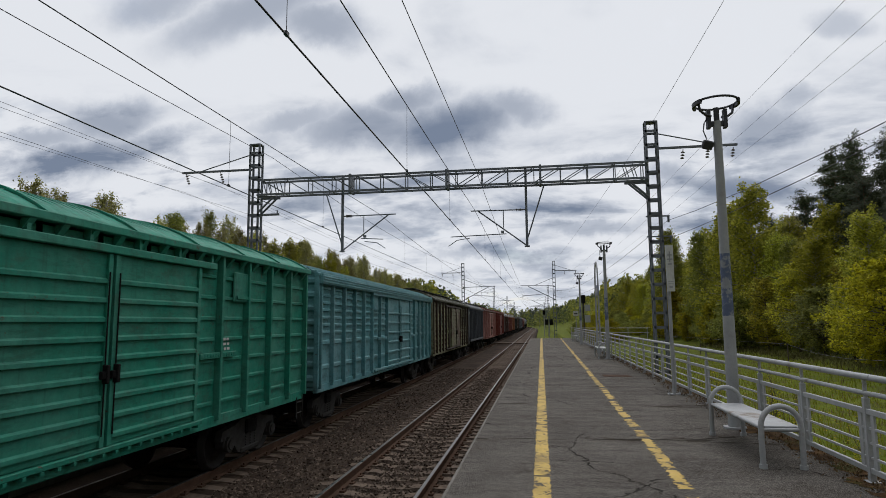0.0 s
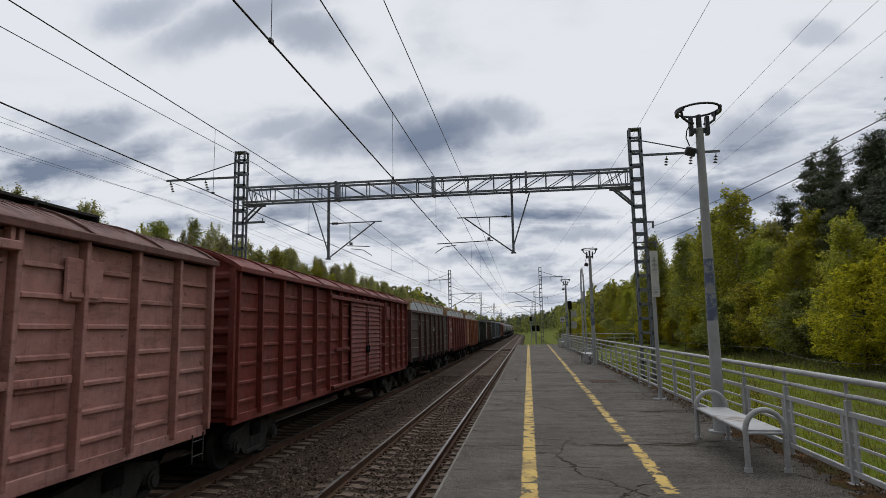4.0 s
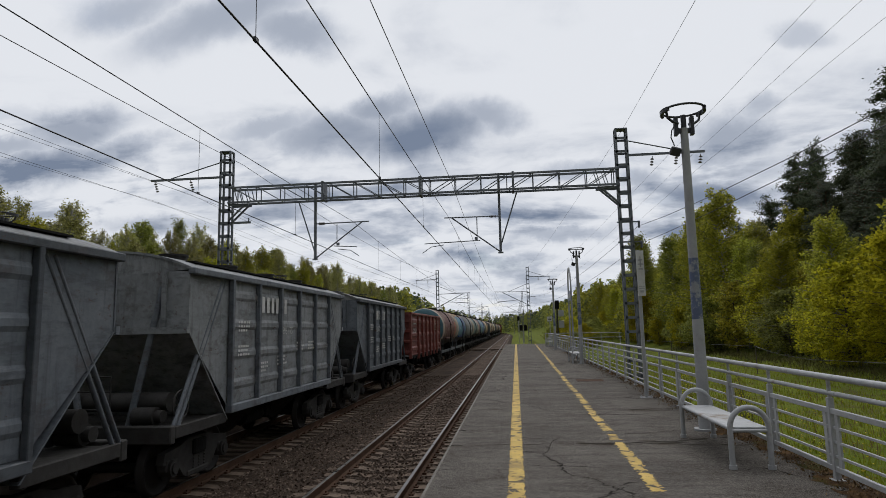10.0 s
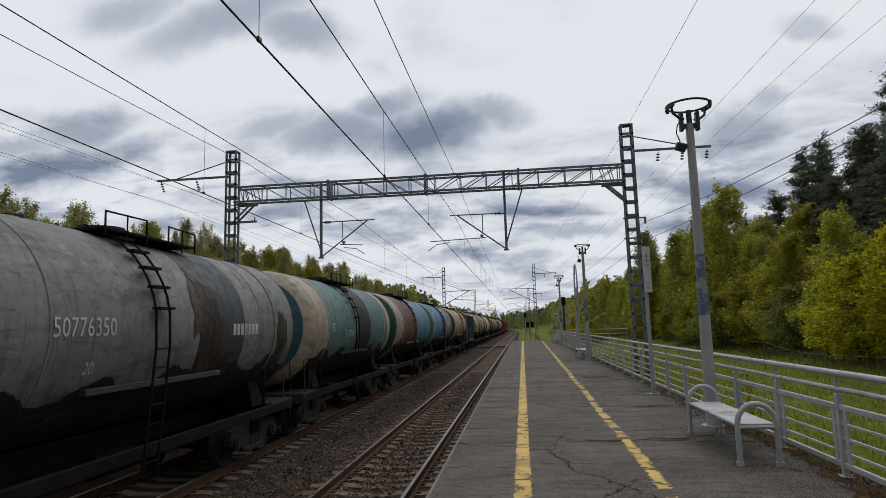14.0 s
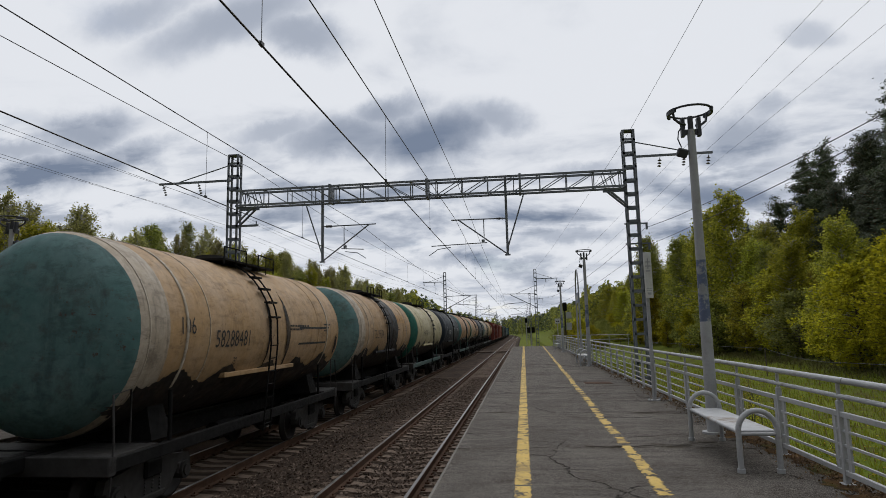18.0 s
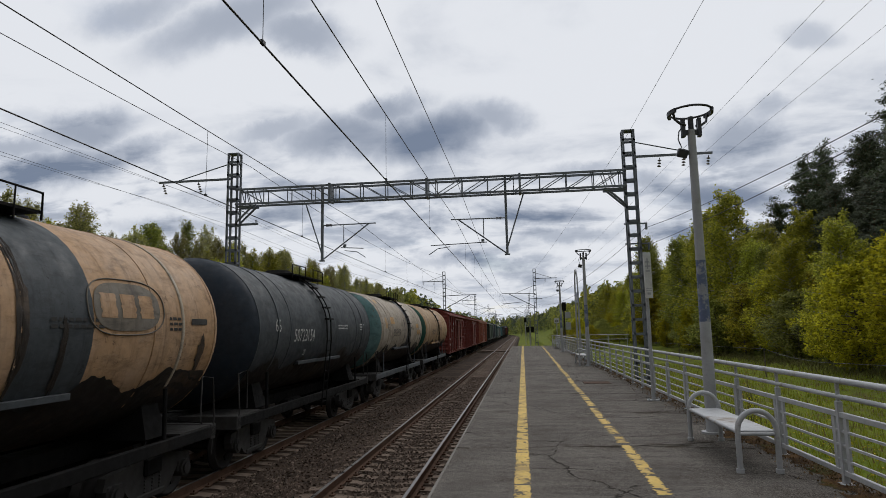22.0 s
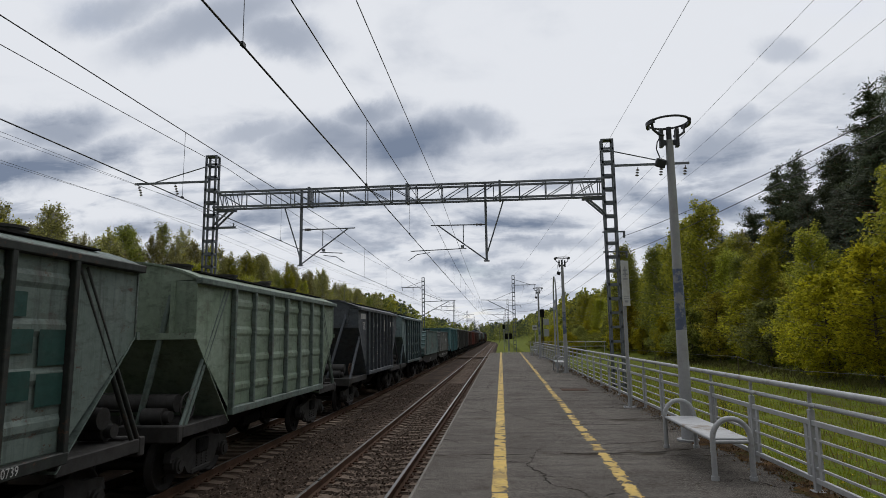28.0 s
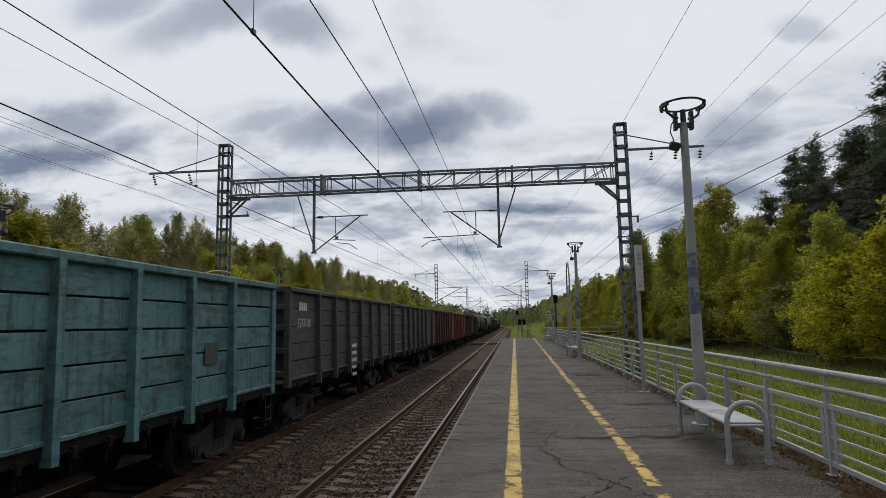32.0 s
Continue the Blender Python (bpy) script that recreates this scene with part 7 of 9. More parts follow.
def hopper(label, length, body, roof, stakes=7, top=3.92, rise=0.36, slope=None, hatches="box", long=False, frame=None, short=False):
    w = wagon(label, "hopper wagon", length)
    frame = frame or body
    xs, zl, zk = 1.46, 1.36, 2.85
    a = length / 2 - (1.0 if not long else 0.75)
    b = a - (1.55 if not long else 1.7)
    if long and not short:
        b, zk = a - 0.95, 2.45
    if short:
        a, b, zk = length / 2 - 1.92, length / 2 - 3.55, 3.25
    gear(w, length, length / 2 - 2.15)
    poly = [(-a, top), (-a, zk), (-b, zl), (b, zl), (a, zk), (a, top)]
    for x in (-xs, xs - 0.020):
        part("side_plate", Shape().extrude(poly, x, x + (0.012 if long else 0.004), axis="x"), body, w, "flat hopper side plate")
    me = Shape().box(xs, xs + 0.105, -0.045, 0.045, zl, top - 0.02, 0.01).mesh("stake", frame)
    step = 2 * b / (stakes - 1)
    pm = Shape().extrude(ridged(zl + 0.05, top - 0.05, xs, 0.60, 0.028, 0.22, 0.25), 0, step - 0.12).mesh("side_panel", body)
    for k in range(stakes):
        y = -b + k * step
        part("stake", me, None, w, at=pose(0, y, 0))
        if k < stakes - 1 and not long:
            part("side_panel", pm, None, w, at=pose(0, y + 0.06, 0))
    for k in (-1, 1):
        y = k * a
        part("end_wall", Shape().box(-xs, xs, min(y, y - k * 0.03), max(y, y - k * 0.03), zk, top), body, w, "upper end wall")
        part("end_rail", Shape().box(-xs - 0.02, xs + 0.02, min(y, y + k * 0.08), max(y, y + k * 0.08), zk - 0.04, zk + 0.08), body, w)
        for x in (-1.0, 0.0, 1.0):
            part("end_rib", Shape().box(x - 0.04, x + 0.04, min(y, y + k * 0.06), max(y, y + k * 0.06), zk + 0.08, top), body, w)
        sl = Shape().add([(-xs, y, zk), (xs, y, zk), (xs, k * b, zl - 0.25), (-xs, k * b, zl - 0.25), (-xs, y - k * 0.03, zk), (xs, y - k * 0.03, zk), (xs, k * b - k * 0.03, zl - 0.25), (-xs, k * b - k * 0.03, zl - 0.25)],
                         [(0, 1, 2, 3), (4, 7, 6, 5), (0, 3, 7, 4), (1, 5, 6, 2), (2, 6, 7, 3), (0, 4, 5, 1)])
        part("slope_sheet", sl, body, w, "sloping hopper sheet")
        ye = k * (length / 2 - 0.72)
        for x in (-1.40, 1.40):
            st = Shape()
            p, q = Vector((x, ye - k * 0.05, 1.22)), Vector((x * 1.02, k * (b + 0.25), top - 0.10))
            for o in (-0.075, 0.075):
                u = Vector((0, o, 0))
                st.tube(p + u, q + u, 0.040, 5)
            part("end_strut", st, frame, w, "diagonal end strut")
        for x in (-0.45, 0.45):
            st = Shape().tube((x, ye - k * 0.2, 1.2), (x * 2.1, k * (a - 0.02), lerp(zk, top, 0.75)), 0.06, 6)
            part("end_strut", st, frame, w, "diagonal end strut")
        tk = Shape().tube((-0.9, ye - k * 0.42, 1.62), (1.1, ye - k * 0.42, 1.62), 0.17, 14)
        part("air_reservoir", tk, M_STEEL_GREY, w, "grey air reservoir")
        tk = Shape().tube((0.6, ye - k * 0.16, 1.40), (1.0, ye - k * 0.16, 1.40), 0.16, 14)
        tk.tube((1.0, ye - k * 0.16, 1.40), (1.12, ye - k * 0.16, 1.40), 0.11, 12)
        part("brake_cylinder", tk, M_STEEL_GREY, w, "brake cylinder")
        pf = Shape()
        for x in (-1.38, 1.38):
            pf.box(x - 0.07, x + 0.07, min(k * b, ye), max(k * b, ye), 1.05, 1.26, 0.015)
        pf.box(-1.45, 1.45, min(ye, ye + k * 0.16), max(ye, ye + k * 0.16), 0.98, 1.28, 0.02)
        pf.box(-1.3, 1.3, min(k * b, ye) + 0.1, max(k * b, ye) - 0.1, 1.20, 1.23)
        part("end_platform", pf, M_STEEL_GREY, w, "dusty end platform frame")
        hand = Shape()
        for z in (1.55, 1.85, 2.1):
            hand.tube((-1.3, ye + k * 0.1, z), (0.3, ye + k * 0.1, z), 0.014, 6)
        for x in (-1.3, -0.5, 0.3):
            hand.tube((x, ye + k * 0.1, 1.26), (x, ye + k * 0.1, 2.1), 0.014, 6)
        part("end_handrail", hand, M_STEEL_GREY, w, "thin end handrail")
    wheel = Shape().pipe([(0, 0.25 * math.cos(t), 0.25 * math.sin(t)) for t in [2 * math.pi * i / 20 for i in range(20)]], 0.016, 6, True)
    for t in range(4):
        q = math.pi * t / 4
        wheel.tube((0, -0.25 * math.cos(q), -0.25 * math.sin(q)), (0, 0.25 * math.cos(q), 0.25 * math.sin(q)), 0.010, 5)
    part("hand_wheel", wheel, M_STEEL_GREY if not long else M_RAIL_SIDE, w, "spoked brake hand wheel", at=pose(1.36, -length / 2 + 1.0, 1.58))
    rim = Shape()
    for k in (-1, 1):
        x0, x1 = sorted((k * (xs - 0.03), k * (xs + 0.11)))
        rim.box(x0, x1, -a - 0.02, a + 0.02, top - 0.06, top + 0.06, 0.015)
        rim.box(x0, x1, -b - 0.05, b + 0.05, zl - 0.13, zl + 0.03, 0.015)
    part("side_rail", rim, frame, w, "top and bottom side rails")
    arc = arc_points(xs + 0.08, top + 0.04, rise)
    g = Shape().extrude(arc + [(x * 0.985, z - 0.04) for x, z in arc[::-1]], -a - 0.02, a + 0.02, smooth=True)
    for k in (-1, 1):
        g.add([(x, k * a, z - 0.01) for x, z in arc] + [(0, k * a, top - 0.05)], [(*range(len(arc)), len(arc))])
    part("roof", g, roof, w, "shallow arched roof")
    for k in range(4):
        y = lerp(-a + 1.4, a - 1.4, k / 3)
        h = Shape()
        if hatches == "round":
            h.tube((0.30, y, top + rise * 0.7), (0.30, y, top + rise + 0.09), 0.26, 16)
            h.tube((0.30, y, top + rise + 0.09), (0.30, y, top + rise + 0.13), 0.29, 16)
        else:
            h.box(-0.45, 0.45, y - 0.40, y + 0.40, top + rise * 0.75, top + rise + 0.08, 0.03)
        part("roof_hatch", h, M_STEEL_GREY, w, "roof loading hatch")
    part("walkway_board", Shape().box(0.92, 1.2, -a + 0.6, a - 0.6, top + rise * 0.62, top + rise * 0.62 + 0.03), M_STEEL_DARK, w, "roof walkway")
    chute = Shape()
    for y in (-b * 0.45, b * 0.45):
        chute.add([(-1.1, y - b * 0.42, zl), (1.1, y - b * 0.42, zl), (1.1, y + b * 0.42, zl), (-1.1, y + b * 0.42, zl), (-0.5, y - 0.35, 0.55), (0.5, y - 0.35, 0.55), (0.5, y + 0.35, 0.55), (-0.5, y + 0.35, 0.55)],
                  [(4, 5, 6, 7), (0, 1, 5, 4), (1, 2, 6, 5), (2, 3, 7, 6), (3, 0, 4, 7)])
    part("discharge_chute", chute, M_STEEL_DARK, w, "dark discharge chutes")
    return w, (lambda z: xs + (0.03 if not long else 0.002)), -b, b, step


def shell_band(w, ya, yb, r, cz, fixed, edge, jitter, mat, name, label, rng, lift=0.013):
    """A coat of dirt, painted shade or paint on a tank's shell, from the angle fixed to a ragged line about the angle
    edge.
    """
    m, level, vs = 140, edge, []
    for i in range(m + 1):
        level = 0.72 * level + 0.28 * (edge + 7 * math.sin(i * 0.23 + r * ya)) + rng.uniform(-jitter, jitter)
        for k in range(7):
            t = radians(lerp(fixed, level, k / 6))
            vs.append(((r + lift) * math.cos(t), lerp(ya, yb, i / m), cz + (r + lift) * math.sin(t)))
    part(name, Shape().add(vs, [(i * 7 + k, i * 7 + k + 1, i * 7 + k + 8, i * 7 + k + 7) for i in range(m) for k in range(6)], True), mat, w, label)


def tank(label, length, sections, cap=None, cap_ring=None, frame=M_STEEL_DARK, rail=True, cz=2.90, r=1.60, ladder_at=-0.80, rear_cap=None, rim=2):
    """sections: (share of the length, material) from the near end on."""
    w = wagon(label, "tank wagon", length)
    gear(w, length, length / 2 - 2.12)
    hs = length / 2 - 0.62
    cyl = hs - 0.52
    c = (0, 0, cz)
    y = -cyl
    total = sum(q for q, _ in sections)
    for q, mat in sections:
        y2 = y + 2 * cyl * q / total
        part("shell_section", Shape().spun([(y, r), (y2, r)], c, 48), mat, w)
        y = y2
    for k, mat in ((-1, cap or sections[0][1]), (1, rear_cap or sections[-1][1])):
        rows = [(k * (cyl + 0.52 * math.sin(t)), r * (math.cos(t) ** 0.55 if math.cos(t) > 1e-6 else 0.0)) for t in [math.pi / 2 * i / 10 for i in range(11)]]
        if cap_ring and k < 0:
            part("end_rim", Shape().spun(rows[:rim + 1], c, 48), cap_ring, w, "pale rim of the end")
            part("end_cap", Shape().spun(rows[rim:], c, 48), mat, w, "domed tank end")
        else:
            part("end_cap", Shape().spun(rows, c, 48), mat, w, "domed tank end")
    # oil and soot on the belly, with its shade put into the same dark colour
    shell_band(w, -cyl + 0.03, cyl - 0.03, r, cz, -88, -29, 1.6, T_GRIME_SHADE, "belly_grime", "black oil and soot on the lower shell, with shade put into the colour", random.Random(label))
    for f in (-1.0, -0.62, 0.62, 1.0):
        seam = Shape().spun([(f * cyl - 0.012, r), (f * cyl - 0.012, r + 0.010), (f * cyl + 0.012, r + 0.010), (f * cyl + 0.012, r)], c, 48)
        part("weld_seam", seam, sections[0 if f < 0 else -1][1], w)
    for f in (-0.78, 0.78):
        s = Shape().spun([(f * cyl - 0.035, r + 0.002), (f * cyl - 0.035, r + 0.016), (f * cyl + 0.035, r + 0.016), (f * cyl + 0.035, r + 0.002)], c, 40, -35, 215)
        part("tie_strap", s, sections[0][1], w, "steel tie strap")
        sad = Shape()
        sad.add([(-1.2, f * cyl - 0.28, 1.16), (1.2, f * cyl - 0.28, 1.16), (1.2, f * cyl + 0.28, 1.16), (-1.2, f * cyl + 0.28, 1.16),
                 (-1.05, f * cyl - 0.22, 1.72), (1.05, f * cyl - 0.22, 1.72), (1.05, f * cyl + 0.22, 1.72), (-1.05, f * cyl + 0.22, 1.72)], [(0, 3, 2, 1), (4, 5, 6, 7), (0, 1, 5, 4), (1, 2, 6, 5), (2, 3, 7, 6), (3, 0, 4, 7)])
        part("saddle", sad, M_STEEL_DARK, w, "dark tank saddle")
        for k in (-1, 1):
            part("strap_anchor", Shape().tube((k * r * 0.83, f * cyl, cz - r * 0.60), (k * 1.34, f * cyl, 1.10), 0.035, 6), frame, w)
    fr = Shape()
    for k in (-1, 1):
        x0, x1 = sorted((k * 1.30, k * 1.40))
        fr.box(x0, x1, -length / 2 + 0.62, length / 2 - 0.62, 0.92, 1.12, 0.012)
    part("side_beam", fr, frame, w, "long side beam of the frame")
    for k in (-1, 1):
        y = k * (length / 2 - 0.70)
        e = Shape().box(-1.40, 1.40, y - 0.09, y + 0.09, 0.88, 1.16, 0.015)
        e.box(-1.38, 1.38, min(y, y - k * 1.1), max(y, y - k * 1.1), 1.12, 1.15)
        part("end_beam", e, M_STEEL_GREY, w, "dusty end beam")
        hr = Shape().pipe([(1.36, y, 0.6), (1.40, y, 1.3), (1.36, y, 2.0), (1.36, y - k * 0.4, 2.05), (1.36, y - k * 0.42, 1.25)], 0.016, 6)
        part("grab_rail", hr, M_STEEL_GREY, w, "bent grab rail")
    ledge = Shape()
    lz = cz - 0.86
    lx = math.sqrt(r * r - 0.86 ** 2)
    ledge.box(lx - 0.02, lx + 0.13, -cyl * 0.45, cyl * 0.30, lz - 0.03, lz + 0.06, 0.008)
    part("step_ledge", ledge, sections[len(sections) // 2][1], w, "narrow step ledge")
    # ladder over the curve, walkway and railings
    if rail:
        ld = Shape()
        for dy in (-0.18, 0.18):
            pts = [(1.54, ladder_at + dy, 0.75), (r + 0.10, ladder_at + dy, cz - 0.3)] + [((r + 0.10) * math.cos(t), ladder_at + dy, cz + (r + 0.10) * math.sin(t)) for t in [radians(8 + 68 * i / 8) for i in range(9)]]
            ld.pipe(pts, 0.020, 6)
        for k in range(7):
            z = 0.9 + 0.28 * k
            ld.tube((1.56 + 0.02 * k, ladder_at - 0.18, z), (1.56 + 0.02 * k, ladder_at + 0.18, z), 0.014, 5)
        for k in range(6):
            t = radians(10 + 11.5 * k)
            x, z = (r + 0.12) * math.cos(t), cz + (r + 0.12) * math.sin(t)
            ld.box(x - 0.07, x + 0.07, ladder_at - 0.2, ladder_at + 0.2, z - 0.02, z + 0.02)
        part("ladder", ld, M_STEEL_DARK, w, "dark ladder bent over the tank")
        wk = Shape()
        zt = cz + r
        for x in (-0.62, 0.62):
            wk.box(x - 0.28, x + 0.28, -1.15, 1.45, zt - 0.06, zt - 0.02)
        part("walkway", wk, M_STEEL_DARK, w, "top walkway plates")
        for x in (-0.9, 0.9):
            rl = Shape().pipe([(x, -1.15, zt - 0.15), (x, -1.15, zt + 0.22), (x, -0.1, zt + 0.24), (x, -0.1, zt - 0.2)], 0.018, 6)
            rl.tube((x, -0.62, zt - 0.2), (x, -0.62, zt + 0.23), 0.013, 5)
            part("walkway_rail", rl, M_STEEL_DARK, w, "low walkway railing")
            rl = Shape().pipe([(x, 0.55, zt - 0.15), (x, 0.55, zt + 0.24), (x, 1.45, zt + 0.22), (x, 1.45, zt - 0.15)], 0.018, 6)
            rl.tube((x, 1.0, zt - 0.2), (x, 1.0, zt + 0.23), 0.013, 5)
            part("walkway_rail", rl, M_STEEL_DARK, w, "low walkway railing")
    mh = Shape()
    mh.tube((0, 0, cz + r - 0.05), (0, 0, cz + r + 0.12), 0.42, 18)
    mh.tube((0, 0, cz + r + 0.12), (0, 0, cz + r + 0.17), 0.36, 18)
    mh.tube((0, 0.75, cz + r - 0.05), (0, 0.75, cz + r + 0.15), 0.12, 10)
    part("manhole", mh, M_STEEL_GREY, w, "manhole dome with lid")
    return w, (lambda z: math.sqrt(max(r * r - (z - cz) ** 2, 0.01)) + 0.004), -cyl, cyl, 1.0


def dump_car(label, length, body, pipe=True):
    w = wagon(label, "dump wagon", length)
    gear(w, length, length / 2 - 2.2)
    a = length / 2 - 0.70
    lean = 1.25                        # the end walls slope inwards to the top

    def edge(z):
        return a - max(0.0, (z - 1.85) / 1.47) * lean

    for k in (-1, 1):
        fr = Shape().extrude([(-a, 1.35), (-a, 1.05), (-a + 2.4, 0.80), (a - 2.4, 0.80), (a, 1.05), (a, 1.35)], k * 1.30 - 0.05, k * 1.30 + 0.05, axis="x")
        part("underframe_beam", fr, M_STEEL_GREY, w, "fish-bellied frame beam")
        x0, x1 = sorted((k * 1.38, k * 1.45))
        s = Shape().extrude([(-a, 1.42), (-a, 1.85), (-a + lean, 3.32), (a - lean, 3.32), (a, 1.85), (a, 1.42)], x0, x1, axis="x")
        part("drop_side", s, body, w, "rusty drop side")
        for y in (-a + lean + 0.1, a - lean - 0.1):
            s = Shape().box(min(k * 1.45, k * 1.49), max(k * 1.45, k * 1.49), y - 0.05, y + 0.05, 1.42, 3.30, 0.008)
            part("side_post", s, body, w)
    for z in (1.42, 3.24):
        part("side_rib", Shape().box(1.45, 1.51, -edge(z) + 0.02, edge(z) - 0.02, z, z + 0.08, 0.01), body, w)
    for k in (-1, 1):
        e = Shape().add([(-1.40, k * edge(z), z) for z in (1.38, 1.85, 3.30)] + [(1.40, k * edge(z), z) for z in (1.38, 1.85, 3.30)] + [(-1.40, k * (edge(z) - 0.06), z) for z in (1.38, 1.85, 3.30)] + [(1.40, k * (edge(z) - 0.06), z) for z in (1.38, 1.85, 3.30)],
                        [(0, 3, 4, 1), (1, 4, 5, 2), (6, 7, 10, 9), (7, 8, 11, 10), (2, 5, 11, 8), (0, 6, 9, 3), (0, 1, 7, 6), (1, 2, 8, 7), (3, 9, 10, 4), (4, 10, 11, 5)])
        part("end_wall", e, body, w, "sloping end wall")
        for z in (1.45, 1.80, 2.12, 2.44, 2.76, 3.06):
            y, y2 = edge(z), edge(z + 0.17)
            r = Shape().add([(-1.44, k * (y - 0.01), z), (1.44, k * (y - 0.01), z), (1.44, k * (y2 + 0.10), z + 0.06), (-1.44, k * (y2 + 0.10), z + 0.06), (-1.44, k * (y2 + 0.10), z + 0.14), (1.44, k * (y2 + 0.10), z + 0.14), (1.44, k * (y2 - 0.03), z + 0.20), (-1.44, k * (y2 - 0.03), z + 0.20)],
                            [(0, 1, 2, 3), (3, 2, 5, 4), (4, 5, 6, 7), (0, 3, 4, 7), (1, 6, 5, 2), (0, 7, 6, 1)])
            part("end_rib", r, body, w)
    part("load", Shape().box(-1.36, 1.36, -a + lean + 0.1, a - lean - 0.1, 1.42, 3.1), M_STEEL_DARK, w, "dark load")
    if pipe:
        g = Shape()
        g.spun([(-0.85, 0.19), (0.85, 0.19), (0.85, 0.165), (-0.85, 0.165), (-0.85, 0.19)], (0.75, 0.0, 3.29), 24)
        part("roof_pipe", g, M_STEEL_DARK, w, "rusty pipe section on top", at=pose(0, -a + 2.7, 0))
        part("roof_box", Shape().box(0.4, 1.2, -0.35, 0.35, 3.1, 3.46, 0.02), M_STEEL_DARK, w, "dark piece of scrap on top", at=pose(0, 0.6, 0))
    cy = Shape()
    for y in (-2.6, 2.6):
        cy.tube((1.05, y - 0.4, 1.1), (1.05, y + 0.4, 1.1), 0.22, 14)
    part("tipping_cylinder", cy, M_STEEL_DARK, w, "tipping cylinders")
    return w, (lambda z: 1.453), -a, a, 1.0


def place(made, y_end, length):
    """Sets a wagon into the train; y_end: where its far end stands at the clip's start."""
    WAGONS.append((made[0], y_end - length / 2))
    return made


# ---- the train's wagons, from the one at the platform to the far end ----
RNG = random.Random(21)
P_GREEN = paint("emerald_wagon_paint", (0.014, 0.202, 0.135), 0.25)
P_GREEN_ROOF = paint("emerald_roof_paint", (0.013, 0.224, 0.147), 0.3)
P_TEAL = paint("pale_teal_wagon_paint", (0.092, 0.259, 0.278), 0.25)
P_OLIVE = paint("faded_olive_wagon_paint", (0.223, 0.227, 0.119), 1.0, (0.075, 0.036, 0.022), second=(0.100, 0.130, 0.100), second_at=(0.54, 0.61), dirt=(0.050, 0.034, 0.018))
P_RUSTDARK = paint("rust_black_iron_paint", (0.034, 0.020, 0.013), 0.8)
P_OLIVE_DOOR = paint("olive_door_paint_over_red_oxide", (0.195, 0.186, 0.099), 1.0, (0.075, 0.036, 0.022), second=(0.095, 0.045, 0.034), second_at=(0.50, 0.56), dirt=(0.045, 0.030, 0.017))
P_OLIVE_ROOF = paint("mossy_roof_paint", (0.070, 0.074, 0.043), 0.8)
P_BLACK = paint("graphite_wagon_paint", (0.087, 0.099, 0.108), 0.3)
P_PINK = paint("faded_rose_wagon_paint", (0.346, 0.157, 0.129), 0.35)
P_PINK_ROOF = paint("brown_red_roof_paint", (0.133, 0.055, 0.043), 0.5)
P_RED = paint("brick_red_wagon_paint", (0.167, 0.030, 0.021), 0.4)
P_BROWN = paint("dirty_brown_wagon_paint", (0.066, 0.041, 0.034), 0.7)
P_REDGON = paint("rust_red_wagon_paint", (0.173, 0.042, 0.031), 0.6)
P_ORANGE = paint("orange_brown_wagon_paint", (0.246, 0.084, 0.034), 0.5)
P_DKGREEN = paint("soot_green_wagon_paint", (0.083, 0.080, 0.057), 0.9, second=(0.045, 0.110, 0.080), second_at=(0.60, 0.64))
P_SOOT = paint("sooty_black_stake_paint", (0.022, 0.026, 0.022), 0.6)
P_GREYGON = paint("dusty_grey_wagon_paint", (0.275, 0.256, 0.232), 0.7)
P_HOPGREY = paint("blue_grey_hopper_paint", (0.121, 0.136, 0.153), 0.45)
P_HOPLIGHT = paint("pale_grey_hopper_paint", (0.194, 0.204, 0.210), 0.6)
P_HOPDARK = paint("slate_hopper_paint", (0.070, 0.079, 0.090), 0.4)
P_HOPGREEN = paint("grey_green_hopper_paint", (0.122, 0.160, 0.138), 0.6)
P_TEALDARK = paint("dark_petrol_stake_paint", (0.052, 0.080, 0.084), 0.5)
P_HOPMINT = paint("mint_hopper_paint", (0.184, 0.241, 0.171), 0.4)
P_HOPPETROL = paint("grey_petrol_hopper_paint", (0.148, 0.206, 0.206), 0.4)
P_ROOFGREY = paint("grey_roof_paint", (0.200, 0.204, 0.204), 0.4)
P_TURQ = paint("turquoise_wagon_paint", (0.076, 0.190, 0.205), 0.75, dirt=(0.030, 0.034, 0.030))
P_DARKGON = paint("dark_grey_wagon_paint", (0.062, 0.064, 0.061), 0.5)
P_MAROON = paint("maroon_wagon_paint", (0.074, 0.033, 0.028), 0.5)
P_DUMPTEAL = paint("rusty_teal_dump_paint", (0.072, 0.130, 0.124), 0.8, second=(0.10, 0.06, 0.045), second_at=(0.55, 0.62))
P_DUMPGREY = paint("grey_dump_paint", (0.068, 0.073, 0.068), 0.8, second=(0.135, 0.150, 0.148), second_at=(0.56, 0.60), dirt=(0.020, 0.016, 0.013))
P_REDORANGE = paint("peeling_orange_red_paint", (0.330, 0.070, 0.026), 0.6, (0.10, 0.055, 0.04))
T_ORANGE = paint("ochre_repair_paint", (0.470, 0.265, 0.085), 0.3)
T_MARK = paint("faded_grey_mark_paint", (0.150, 0.128, 0.100), 0.4)
T_CREAM = paint("cream_tank_paint", (0.385, 0.245, 0.118), 0.30, (0.06, 0.035, 0.022), dirt=(0.125, 0.080, 0.046))
T_IVORY = paint("ivory_tank_paint", (0.43, 0.375, 0.215), 0.15, (0.09, 0.07, 0.05))
